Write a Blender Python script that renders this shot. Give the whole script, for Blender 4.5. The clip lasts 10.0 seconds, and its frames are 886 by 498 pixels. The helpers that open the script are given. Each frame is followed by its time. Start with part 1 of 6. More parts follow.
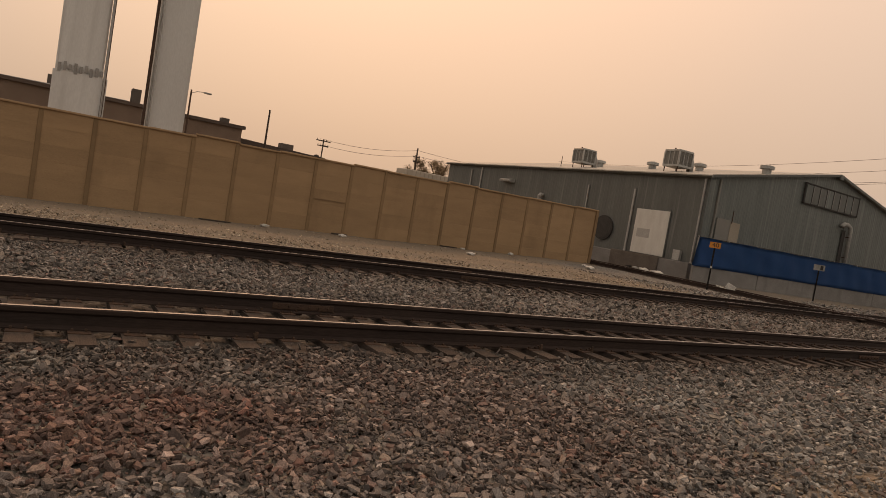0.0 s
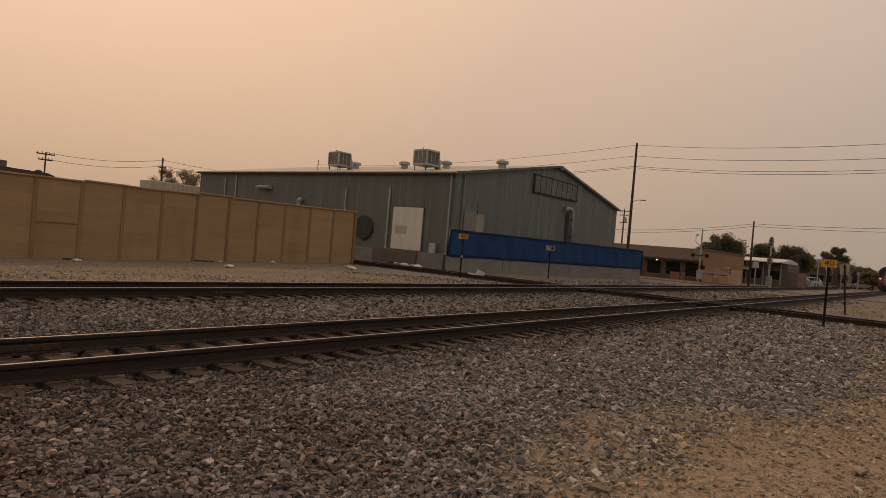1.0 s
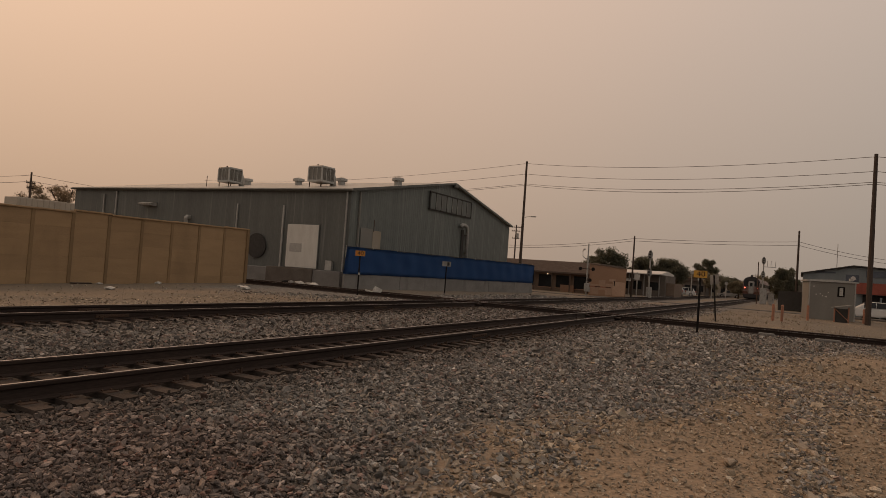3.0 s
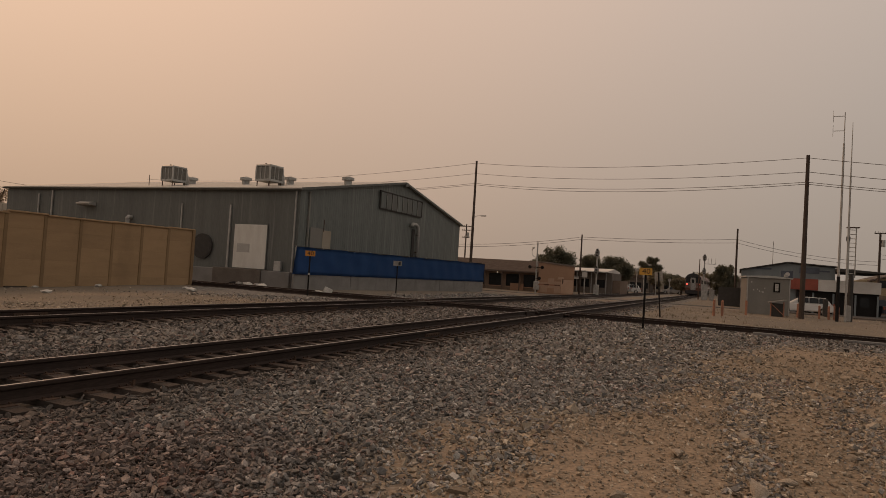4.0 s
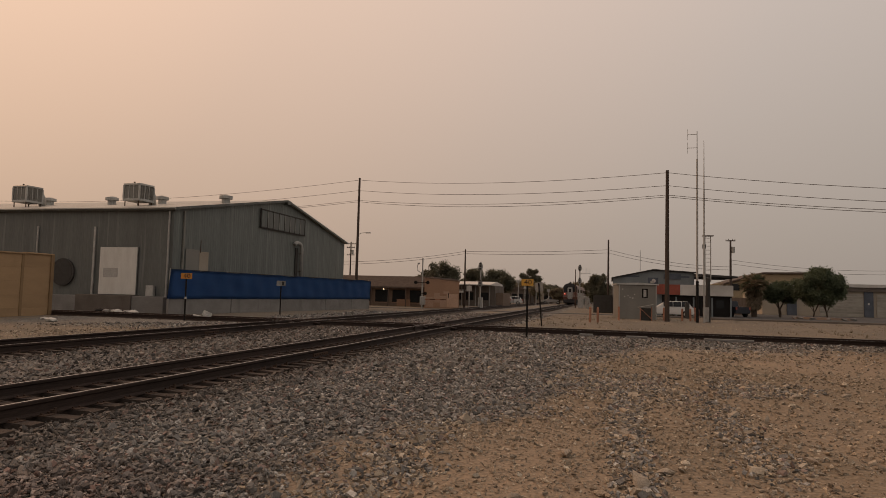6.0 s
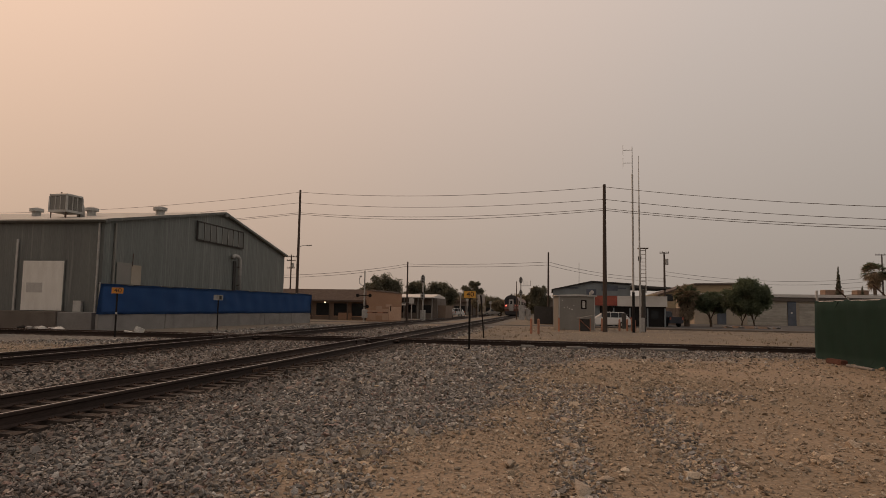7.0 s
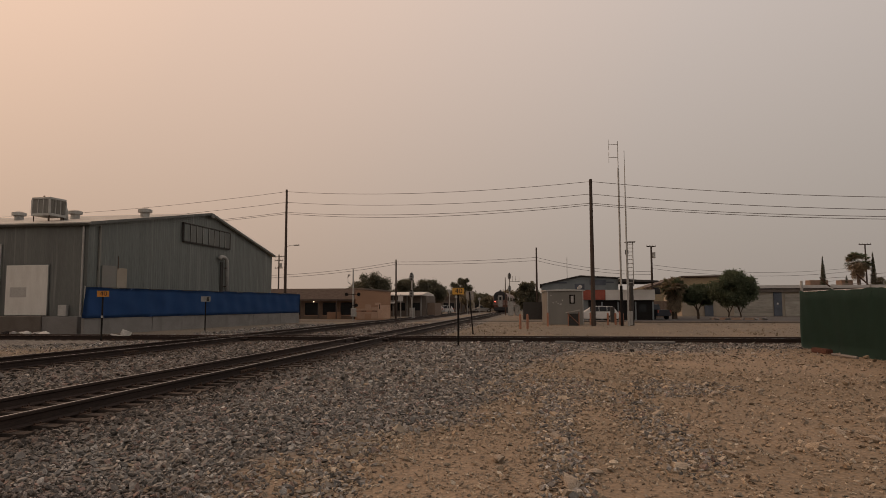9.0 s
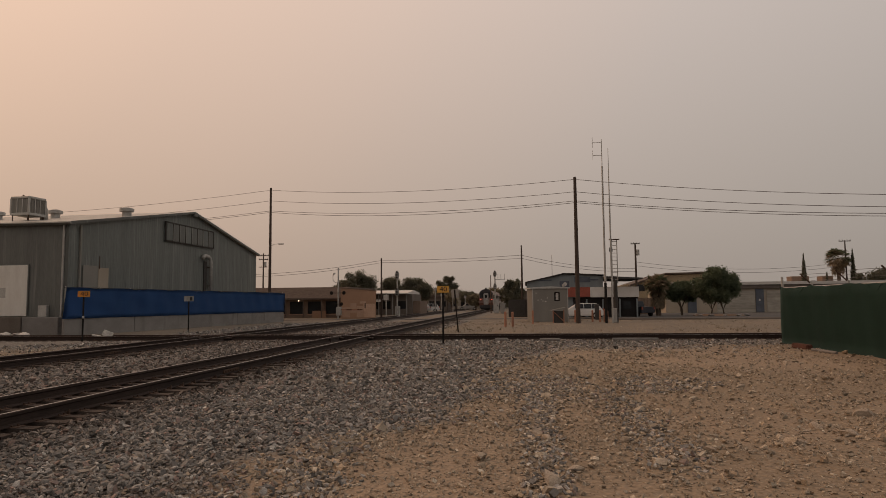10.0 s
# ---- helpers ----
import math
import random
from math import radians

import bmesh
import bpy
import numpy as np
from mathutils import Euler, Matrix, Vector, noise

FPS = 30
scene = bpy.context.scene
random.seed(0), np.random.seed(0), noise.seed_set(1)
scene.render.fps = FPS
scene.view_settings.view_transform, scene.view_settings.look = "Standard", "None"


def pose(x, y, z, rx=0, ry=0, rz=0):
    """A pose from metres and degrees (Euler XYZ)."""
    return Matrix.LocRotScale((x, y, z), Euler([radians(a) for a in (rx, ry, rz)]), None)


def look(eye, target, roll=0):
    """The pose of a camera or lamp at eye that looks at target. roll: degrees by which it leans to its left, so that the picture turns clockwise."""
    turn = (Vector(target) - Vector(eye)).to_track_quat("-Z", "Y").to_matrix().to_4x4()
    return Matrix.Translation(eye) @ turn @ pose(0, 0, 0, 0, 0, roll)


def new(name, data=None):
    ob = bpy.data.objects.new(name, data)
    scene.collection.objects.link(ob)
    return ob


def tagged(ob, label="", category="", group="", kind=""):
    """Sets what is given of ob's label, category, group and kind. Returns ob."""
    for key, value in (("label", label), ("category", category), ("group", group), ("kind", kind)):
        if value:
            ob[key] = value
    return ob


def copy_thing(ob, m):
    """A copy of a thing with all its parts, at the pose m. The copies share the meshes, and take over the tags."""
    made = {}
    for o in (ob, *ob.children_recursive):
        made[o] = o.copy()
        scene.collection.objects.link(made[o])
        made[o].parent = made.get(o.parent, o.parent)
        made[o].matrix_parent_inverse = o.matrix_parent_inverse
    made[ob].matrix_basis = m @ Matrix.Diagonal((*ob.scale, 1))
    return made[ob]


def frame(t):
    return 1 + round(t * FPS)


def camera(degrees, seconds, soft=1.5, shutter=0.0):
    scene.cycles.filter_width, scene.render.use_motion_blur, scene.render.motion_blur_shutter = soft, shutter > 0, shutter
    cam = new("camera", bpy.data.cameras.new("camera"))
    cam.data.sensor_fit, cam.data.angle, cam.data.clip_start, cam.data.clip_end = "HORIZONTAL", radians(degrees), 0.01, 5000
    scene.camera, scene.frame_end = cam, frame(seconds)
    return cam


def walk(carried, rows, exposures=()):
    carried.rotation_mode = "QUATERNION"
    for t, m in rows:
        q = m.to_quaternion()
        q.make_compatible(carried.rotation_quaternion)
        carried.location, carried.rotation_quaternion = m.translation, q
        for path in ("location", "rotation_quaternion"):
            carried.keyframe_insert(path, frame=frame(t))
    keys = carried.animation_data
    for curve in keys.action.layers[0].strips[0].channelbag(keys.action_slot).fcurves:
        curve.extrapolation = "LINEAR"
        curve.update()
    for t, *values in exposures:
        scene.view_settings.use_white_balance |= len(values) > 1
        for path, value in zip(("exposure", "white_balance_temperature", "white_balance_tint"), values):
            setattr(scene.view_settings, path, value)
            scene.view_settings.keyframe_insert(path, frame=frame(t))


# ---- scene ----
# ---- camera and walk ----
cam = camera(68.0, 10.0, soft=0.75)
METRES, EYE, TILT, LEAN, TURN = 0.991, 1.725, 0.0, 0.0, -32.6
ROWS = [
    (0.0, 0.0, 0.0, 0.0, 0.51, -3.23, -9.61),
    (0.1, 0.0555, -0.0604, 0.0267, -6.55, -2.76, -8.0),
    (0.2, 0.111, -0.1208, 0.0533, -11.12, -2.47, -6.81),
    (0.3, 0.1666, -0.1811, 0.08, -14.07, -2.19, -5.93),
    (0.5, 0.2776, -0.3019, 0.1333, -17.11, -1.37, -5.29),
    (1.0, 0.2834, -0.4271, 0.1254, -19.81, -0.43, -4.93),
    (1.5, 0.2568, -0.4794, 0.1307, -22.35, 0.39, -4.64),
    (2.0, 0.2461, -0.5147, 0.1306, -24.58, 1.02, -4.41),
    (2.5, 0.2163, -0.5237, 0.1175, -26.72, 1.52, -4.2),
    (4.0, 0.1303, -0.525, 0.1144, -33.19, 1.97, -3.59),
    (4.5, 0.0966, -0.5276, 0.1289, -35.3, 2.31, -3.0),
    (5.0, 0.0839, -0.5298, 0.0968, -37.19, 2.64, -2.59),
    (5.5, 0.0774, -0.5208, 0.0852, -39.85, 3.15, -2.02),
    (6.0, 0.0725, -0.508, 0.0774, -43.12, 3.87, -1.43),
    (7.5, 0.0666, -0.4882, 0.0683, -49.3, 5.29, -0.81),
    (8.0, 0.0705, -0.4898, 0.0661, -49.65, 5.21, -0.65),
    (8.5, 0.0808, -0.4975, 0.0631, -49.53, 5.0, -0.1),
    (9.0, 0.0959, -0.5071, 0.0607, -49.06, 4.85, 0.17),
    (9.5, 0.1139, -0.5194, 0.0622, -49.19, 4.88, 0.37),
    (10.0, 0.1339, -0.5436, 0.0622, -50.28, 4.68, 0.52),
]
EXPOSURES = [(0.0, 0.36, 7080, 10), (0.3, 0.24, 7080, 10), (1.0, 0.08, 7020, 10), (2.5, -0.07, 6900, 10), (4.0, -0.06, 6790, 10), (4.5, -0.01, 6750, 10), (7.5, 0.10, 6600, 10), (10.0, 0.08, 6550, 10)]
walk(cam, [(t, pose(0, 0, EYE, TILT, LEAN, TURN) @ pose(METRES * x, METRES * y, METRES * z, 90 + pitch, roll, yaw)) for t, x, y, z, yaw, pitch, roll in ROWS], EXPOSURES)

# ---- world and sun: a smoky sky, brightest round the veiled sun ----
SUN_AZ, SUN_EL = radians(78), radians(38)
GLOW_AZ, GLOW_EL = radians(66), radians(30)


def aim(az, el):
    return Vector((math.cos(el) * math.cos(az), math.cos(el) * math.sin(az), math.sin(el)))


world = bpy.data.worlds.new("smoky_sky")
scene.world = world
world.use_nodes = True
wt = world.node_tree
wt.nodes.clear()
w_out, w_bg = wt.nodes.new("ShaderNodeOutputWorld"), wt.nodes.new("ShaderNodeBackground")
w_tc, w_dot = wt.nodes.new("ShaderNodeTexCoord"), wt.nodes.new("ShaderNodeVectorMath")
w_dot.operation = "DOT_PRODUCT"
w_dot.inputs[1].default_value = aim(GLOW_AZ, GLOW_EL)
w_ramp = wt.nodes.new("ShaderNodeValToRGB")
w_map = wt.nodes.new("ShaderNodeMapRange")
w_map.inputs["From Min"].default_value, w_map.inputs["From Max"].default_value = -0.2, 1.0
SKY = [(0.0, (0.40, 0.365, 0.345)), (0.45, (0.485, 0.415, 0.375)), (0.66, (0.555, 0.44, 0.375)), (0.86, (0.645, 0.47, 0.37)), (1.0, (0.79, 0.53, 0.38))]
els = w_ramp.color_ramp.elements
els[0].position, els[0].color = SKY[0][0], (*SKY[0][1], 1)
els[1].position, els[1].color = SKY[-1][0], (*SKY[-1][1], 1)
for p_, c_ in SKY[1:-1]:
    e_ = els.new(p_)
    e_.color = (*c_, 1)
w_sep = wt.nodes.new("ShaderNodeSeparateXYZ")
w_h = wt.nodes.new("ShaderNodeMapRange")
w_h.inputs["From Min"].default_value, w_h.inputs["From Max"].default_value = 0.0, 0.45
w_tint = wt.nodes.new("ShaderNodeMix")
w_tint.data_type = "RGBA"
w_tint.inputs[6].default_value, w_tint.inputs[7].default_value = (0.685, 0.67, 0.635, 1), (1.11, 1.11, 1.11, 1)
w_mul = wt.nodes.new("ShaderNodeMix")
w_mul.data_type, w_mul.blend_type = "RGBA", "MULTIPLY"
w_mul.inputs[0].default_value = 1.0
w_sky = wt.nodes.new("ShaderNodeTexSky")
w_sky.sky_type, w_sky.sun_disc = "NISHITA", False
w_sky.sun_elevation, w_sky.sun_rotation = SUN_EL, radians(90) - SUN_AZ
w_sky.dust_density, w_sky.air_density = 8.0, 1.5
w_dim = wt.nodes.new("ShaderNodeMix")
w_dim.data_type, w_dim.blend_type = "RGBA", "ADD"
w_dim.inputs[0].default_value = 0.004
L = wt.links.new
L(w_tc.outputs["Generated"], w_dot.inputs[0])
L(w_dot.outputs["Value"], w_map.inputs["Value"])
L(w_map.outputs["Result"], w_ramp.inputs["Fac"])
L(w_tc.outputs["Generated"], w_sep.inputs[0])
L(w_sep.outputs["Z"], w_h.inputs["Value"])
L(w_ramp.outputs["Color"], w_mul.inputs[6])
L(w_h.outputs["Result"], w_tint.inputs[0])
L(w_tint.outputs[2], w_mul.inputs[7])
L(w_mul.outputs[2], w_dim.inputs[6])
L(w_sky.outputs["Color"], w_dim.inputs[7])
L(w_dim.outputs[2], w_bg.inputs["Color"])
L(w_bg.outputs["Background"], w_out.inputs["Surface"])
w_bg.inputs["Strength"].default_value = 1.0

sun = new("sun", bpy.data.lights.new("sun", "SUN"))
sun.data.energy, sun.data.angle, sun.data.color = 0.45, radians(10), (1.0, 0.52, 0.26)
sun.matrix_world = look(aim(SUN_AZ, SUN_EL) * 50, (0, 0, 0))


# ---- materials ----
def mat(name, base, rough=0.8, metal=0.0, alt=None, mix=0.6, scale=2.0, fine=40.0, grain=0.25, bump=0.3, depth=0.01, stretch=(1, 1, 1), shade=0.12, island=False, spec=0.4):
    """A surface of two tones in large patches, with fine grain, relief and a small change from piece to piece."""
    m = bpy.data.materials.new(name)
    m.use_nodes = True
    nt = m.node_tree
    n, ln = nt.nodes, nt.links.new
    bsdf = n["Principled BSDF"]
    alt = alt or tuple(c * 0.6 for c in base)
    tc, info, off = n.new("ShaderNodeTexCoord"), n.new("ShaderNodeObjectInfo"), n.new("ShaderNodeVectorMath")
    mapn = n.new("ShaderNodeMapping")
    mapn.inputs["Scale"].default_value = stretch
    off.operation = "MULTIPLY_ADD"
    comb = n.new("ShaderNodeCombineXYZ")
    for i in range(3):
        ln(info.outputs["Random"], comb.inputs[i])
    off.inputs[1].default_value = (37.0, 19.0, 53.0)
    ln(comb.outputs[0], off.inputs[0])
    ln(tc.outputs["Object"], off.inputs[2])
    ln(off.outputs[0], mapn.inputs["Vector"])
    big, small = n.new("ShaderNodeTexNoise"), n.new("ShaderNodeTexNoise")
    big.inputs["Scale"].default_value, big.inputs["Detail"].default_value = scale, 6
    small.inputs["Scale"].default_value, small.inputs["Detail"].default_value = fine, 4
    ln(mapn.outputs[0], big.inputs["Vector"])
    ln(mapn.outputs[0], small.inputs["Vector"])
    curve = n.new("ShaderNodeMapRange")
    curve.inputs["From Min"].default_value, curve.inputs["From Max"].default_value = 0.36, 0.66
    curve.inputs["To Max"].default_value = mix
    ln(big.outputs["Fac"], curve.inputs["Value"])
    tone = n.new("ShaderNodeMix")
    tone.data_type = "RGBA"
    tone.inputs[6].default_value, tone.inputs[7].default_value = (*base, 1), (*alt, 1)
    ln(curve.outputs[0], tone.inputs[0])
    g = n.new("ShaderNodeMapRange")
    g.inputs["From Min"].default_value, g.inputs["From Max"].default_value = 0.3, 0.7
    g.inputs["To Min"].default_value, g.inputs["To Max"].default_value = 1 - grain, 1 + grain
    ln(small.outputs["Fac"], g.inputs["Value"])
    rnd = n.new("ShaderNodeMapRange")
    rnd.inputs["To Min"].default_value, rnd.inputs["To Max"].default_value = 1 - shade, 1 + shade
    if island:
        geo = n.new("ShaderNodeNewGeometry")
        ln(geo.outputs["Random Per Island"], rnd.inputs["Value"])
    else:
        ln(info.outputs["Random"], rnd.inputs["Value"])
    k = n.new("ShaderNodeMath")
    k.operation = "MULTIPLY"
    ln(g.outputs[0], k.inputs[0])
    ln(rnd.outputs[0], k.inputs[1])
    sc = n.new("ShaderNodeVectorMath")
    sc.operation = "SCALE"
    ln(tone.outputs[2], sc.inputs[0])
    ln(k.outputs[0], sc.inputs["Scale"])
    ln(sc.outputs[0], bsdf.inputs["Base Color"])
    bsdf.inputs["Roughness"].default_value, bsdf.inputs["Metallic"].default_value = rough, metal
    bsdf.inputs["Specular IOR Level"].default_value = spec
    if bump:
        b = n.new("ShaderNodeBump")
        b.inputs["Strength"].default_value, b.inputs["Distance"].default_value = bump, depth
        ln(small.outputs["Fac"], b.inputs["Height"])
        ln(b.outputs[0], bsdf.inputs["Normal"])
    return m


def glow(name, color, strength):
    m = bpy.data.materials.new(name)
    m.use_nodes = True
    b = m.node_tree.nodes["Principled BSDF"]
    b.inputs["Emission Color"].default_value, b.inputs["Emission Strength"].default_value = (*color, 1), strength
    return m


def stone_mat(name, tones, under):
    """Loose stones: each island takes its own tone, with speckle on it."""
    m = mat(name, (0.3, 0.27, 0.25), rough=0.9, alt=(0.2, 0.18, 0.17), scale=9, fine=120, grain=0.45, bump=0.5, depth=0.004, island=True, shade=0.42)
    nt = m.node_tree
    geo, ramp = nt.nodes.new("ShaderNodeNewGeometry"), nt.nodes.new("ShaderNodeValToRGB")
    ramp.color_ramp.interpolation = "CONSTANT"
    el = ramp.color_ramp.elements
    for i, c in enumerate(tones):
        e = el[i] if i < 2 else el.new(0.9)
        e.position, e.color = i / len(tones), (*c, 1)
    wn = nt.nodes.new("ShaderNodeTexWhiteNoise")
    wn.noise_dimensions = "1D"
    nt.links.new(geo.outputs["Random Per Island"], wn.inputs["W"])
    nt.links.new(wn.outputs["Value"], ramp.inputs["Fac"])
    for nd in nt.nodes:
        if nd.bl_idname == "ShaderNodeMix":
            nt.links.new(ramp.outputs["Color"], nd.inputs[6])
            nd.inputs[7].default_value = (*under, 1)
    return m


M_BALLAST = stone_mat("ballast_stone", [(0.262, 0.245, 0.223), (0.203, 0.193, 0.179), (0.334, 0.314, 0.285), (0.252, 0.18, 0.151), (0.232, 0.22, 0.201), (0.138, 0.133, 0.125), (0.274, 0.24, 0.199), (0.44, 0.417, 0.378), (0.114, 0.11, 0.104)], (0.149, 0.138, 0.125))


def stain(m, c, radius, color, amount):
    """A rusty spill round c on a ground material, with ragged edges."""
    nt = m.node_tree
    n, ln = nt.nodes, nt.links.new
    tc, dist, nz = n.new("ShaderNodeTexCoord"), n.new("ShaderNodeVectorMath"), n.new("ShaderNodeTexNoise")
    dist.operation = "DISTANCE"
    dist.inputs[1].default_value = c
    nz.inputs["Scale"].default_value, nz.inputs["Detail"].default_value = 0.9, 5
    ln(tc.outputs["Object"], dist.inputs[0])
    ln(tc.outputs["Object"], nz.inputs["Vector"])
    k = n.new("ShaderNodeMath")
    k.operation = "MULTIPLY_ADD"
    k.inputs[1].default_value = -radius * 1.6
    ln(nz.outputs["Fac"], k.inputs[0])
    ln(dist.outputs["Value"], k.inputs[2])
    mr = n.new("ShaderNodeMapRange")
    mr.inputs["From Min"].default_value, mr.inputs["From Max"].default_value = -radius * 0.3, radius * 0.55
    mr.inputs["To Min"].default_value, mr.inputs["To Max"].default_value = amount, 0.0
    ln(k.outputs[0], mr.inputs["Value"])
    bc = n["Principled BSDF"].inputs["Base Color"]
    src = bc.links[0].from_socket
    mx = n.new("ShaderNodeMix")
    mx.data_type, mx.blend_type = "RGBA", "MULTIPLY"
    ln(mr.outputs[0], mx.inputs[0])
    ln(src, mx.inputs[6])
    mx.inputs[7].default_value = (*color, 1)
    ln(mx.outputs[2], bc)


def grime_and_shade(m, mid, half, color, amount):
    """Brake dust and rust, or with them rail shade put into the colour, along the tracks, fading out with ragged edges.
    """
    nt = m.node_tree
    n, ln = nt.nodes, nt.links.new
    tc, sep, nz = n.new("ShaderNodeTexCoord"), n.new("ShaderNodeSeparateXYZ"), n.new("ShaderNodeTexNoise")
    nz.inputs["Scale"].default_value, nz.inputs["Detail"].default_value = 0.8, 5
    ln(tc.outputs["Object"], sep.inputs[0])
    ln(tc.outputs["Object"], nz.inputs["Vector"])
    off = n.new("ShaderNodeMath")
    off.operation, off.inputs[1].default_value = "SUBTRACT", mid
    ln(sep.outputs["Y"], off.inputs[0])
    ab = n.new("ShaderNodeMath")
    ab.operation = "ABSOLUTE"
    ln(off.outputs[0], ab.inputs[0])
    k = n.new("ShaderNodeMath")
    k.operation, k.inputs[1].default_value = "MULTIPLY_ADD", 2.4
    ln(nz.outputs["Fac"], k.inputs[0])
    ln(ab.outputs[0], k.inputs[2])
    mr = n.new("ShaderNodeMapRange")
    mr.inputs["From Min"].default_value, mr.inputs["From Max"].default_value = half, half + 2.0
    mr.inputs["To Min"].default_value, mr.inputs["To Max"].default_value = amount, 0.0
    ln(k.outputs[0], mr.inputs["Value"])
    bc = n["Principled BSDF"].inputs["Base Color"]
    src = bc.links[0].from_socket
    mx = n.new("ShaderNodeMix")
    mx.data_type, mx.blend_type = "RGBA", "MULTIPLY"
    ln(mr.outputs[0], mx.inputs[0])
    ln(src, mx.inputs[6])
    mx.inputs[7].default_value = (*color, 1)
    ln(mx.outputs[2], bc)


stain(M_BALLAST, (0.6, 4.6, 0), 1.1, (0.74, 0.46, 0.40), 0.8)
stain(M_BALLAST, (3.4, 4.5, 0), 2.1, (0.76, 0.59, 0.55), 0.75)
grime_and_shade(M_BALLAST, 11.0, 5.2, (0.70, 0.65, 0.63), 0.75)

def streaks(m, color, amount, scale=(3.0, 3.0, 0.10), lo=0.56, hi=0.72):
    """Runs of chalky dirt down a wall."""
    nt = m.node_tree
    n, ln = nt.nodes, nt.links.new
    tc, mp, nz = n.new("ShaderNodeTexCoord"), n.new("ShaderNodeMapping"), n.new("ShaderNodeTexNoise")
    mp.inputs["Scale"].default_value = scale
    nz.inputs["Scale"].default_value, nz.inputs["Detail"].default_value = 1.0, 6
    ln(tc.outputs["Object"], mp.inputs["Vector"])
    ln(mp.outputs[0], nz.inputs["Vector"])
    mr = n.new("ShaderNodeMapRange")
    mr.inputs["From Min"].default_value, mr.inputs["From Max"].default_value, mr.inputs["To Max"].default_value = lo, hi, amount
    ln(nz.outputs["Fac"], mr.inputs["Value"])
    bc = n["Principled BSDF"].inputs["Base Color"]
    src = bc.links[0].from_socket
    mx = n.new("ShaderNodeMix")
    mx.data_type = "RGBA"
    ln(mr.outputs[0], mx.inputs[0])
    ln(src, mx.inputs[6])
    mx.inputs[7].default_value = (*color, 1)
    ln(mx.outputs[2], bc)


M_PEBBLE = stone_mat("dirt_pebble", [(0.345, 0.272, 0.193), (0.32, 0.264, 0.197), (0.385, 0.322, 0.243), (0.285, 0.246, 0.194), (0.44, 0.385, 0.305), (0.25, 0.212, 0.165), (0.325, 0.252, 0.175)], (0.245, 0.192, 0.135))
M_ROCK = mat("pale_rock", (0.40, 0.335, 0.262), rough=0.95, alt=(0.30, 0.24, 0.178), scale=7, fine=70, bump=0.6, depth=0.01)
M_RAIL = mat("rusty_rail", (0.045, 0.030, 0.024), rough=0.75, metal=0.2, alt=(0.025, 0.019, 0.017), scale=3, fine=60, stretch=(0.15, 1, 1), spec=0.25)
M_HEAD = mat("polished_railhead", (0.36, 0.35, 0.35), rough=0.58, metal=1.0, alt=(0.29, 0.275, 0.27), scale=1.0, fine=90, grain=0.08, bump=0.05, depth=0.001, stretch=(0.05, 3, 1))
M_TIE = mat("weathered_tie", (0.064, 0.047, 0.037), rough=0.9, alt=(0.034, 0.026, 0.021), scale=5, fine=30, stretch=(6, 0.6, 2), bump=0.7, depth=0.012, shade=0.35)
M_STEEL = mat("rusty_steel", (0.10, 0.060, 0.040), rough=0.8, metal=0.3, alt=(0.05, 0.035, 0.028), scale=8, fine=60)
M_TAN = mat("tan_concrete", (0.365, 0.24, 0.132), rough=0.9, alt=(0.295, 0.194, 0.107), scale=1.2, fine=35, grain=0.12, bump=0.4, depth=0.008, stretch=(0.5, 1, 2.2), shade=0.07)
M_TANPOST = mat("tan_concrete_post", (0.265, 0.172, 0.091), rough=0.9, alt=(0.205, 0.134, 0.072), scale=2, fine=40, grain=0.12, bump=0.3)
M_METAL = mat("grey_green_sheet_metal", (0.142, 0.155, 0.143), rough=0.55, metal=0.1, alt=(0.112, 0.121, 0.112), scale=0.5, fine=9, grain=0.16, bump=0.05, stretch=(2.5, 2.5, 0.25), mix=0.8)
M_METALDK = mat("dark_sheet_metal", (0.142, 0.146, 0.133), rough=0.6, metal=0.1, alt=(0.115, 0.117, 0.107), scale=0.5, fine=9, grain=0.12, bump=0.05, stretch=(2.5, 2.5, 0.25), mix=0.8)
M_ROOF = mat("pale_roof_metal", (0.40, 0.40, 0.37), rough=0.5, metal=0.2, alt=(0.28, 0.26, 0.23), scale=0.6, fine=12, bump=0.1)
M_GALV = mat("galvanised_steel", (0.42, 0.41, 0.38), rough=0.5, metal=0.3, alt=(0.30, 0.28, 0.26), scale=3, fine=40, bump=0.1)
M_WHITE = mat("white_door_paint", (0.66, 0.63, 0.57), rough=0.6, alt=(0.55, 0.51, 0.45), scale=1.2, fine=20, grain=0.06, bump=0.05, stretch=(2, 2, 0.5))
M_DOORPATCH = mat("faint_grey_overpaint", (0.46, 0.435, 0.395), rough=0.7, alt=(0.40, 0.375, 0.34), scale=3)
M_PATCH = mat("grey_patch", (0.36, 0.345, 0.32), rough=0.8, scale=3)
M_CONC = mat("pale_concrete", (0.235, 0.222, 0.208), rough=0.9, alt=(0.165, 0.152, 0.14), scale=1.1, fine=30, bump=0.3)
M_CONCDK = mat("stained_concrete", (0.15, 0.125, 0.105), rough=0.95, alt=(0.10, 0.082, 0.07), scale=1.1, fine=30, bump=0.4)
M_BLUE = mat("blue_windscreen_fabric", (0.033, 0.103, 0.28), rough=0.75, alt=(0.027, 0.083, 0.225), scale=0.8, fine=60, grain=0.12, bump=0.2, depth=0.004, shade=0.03)
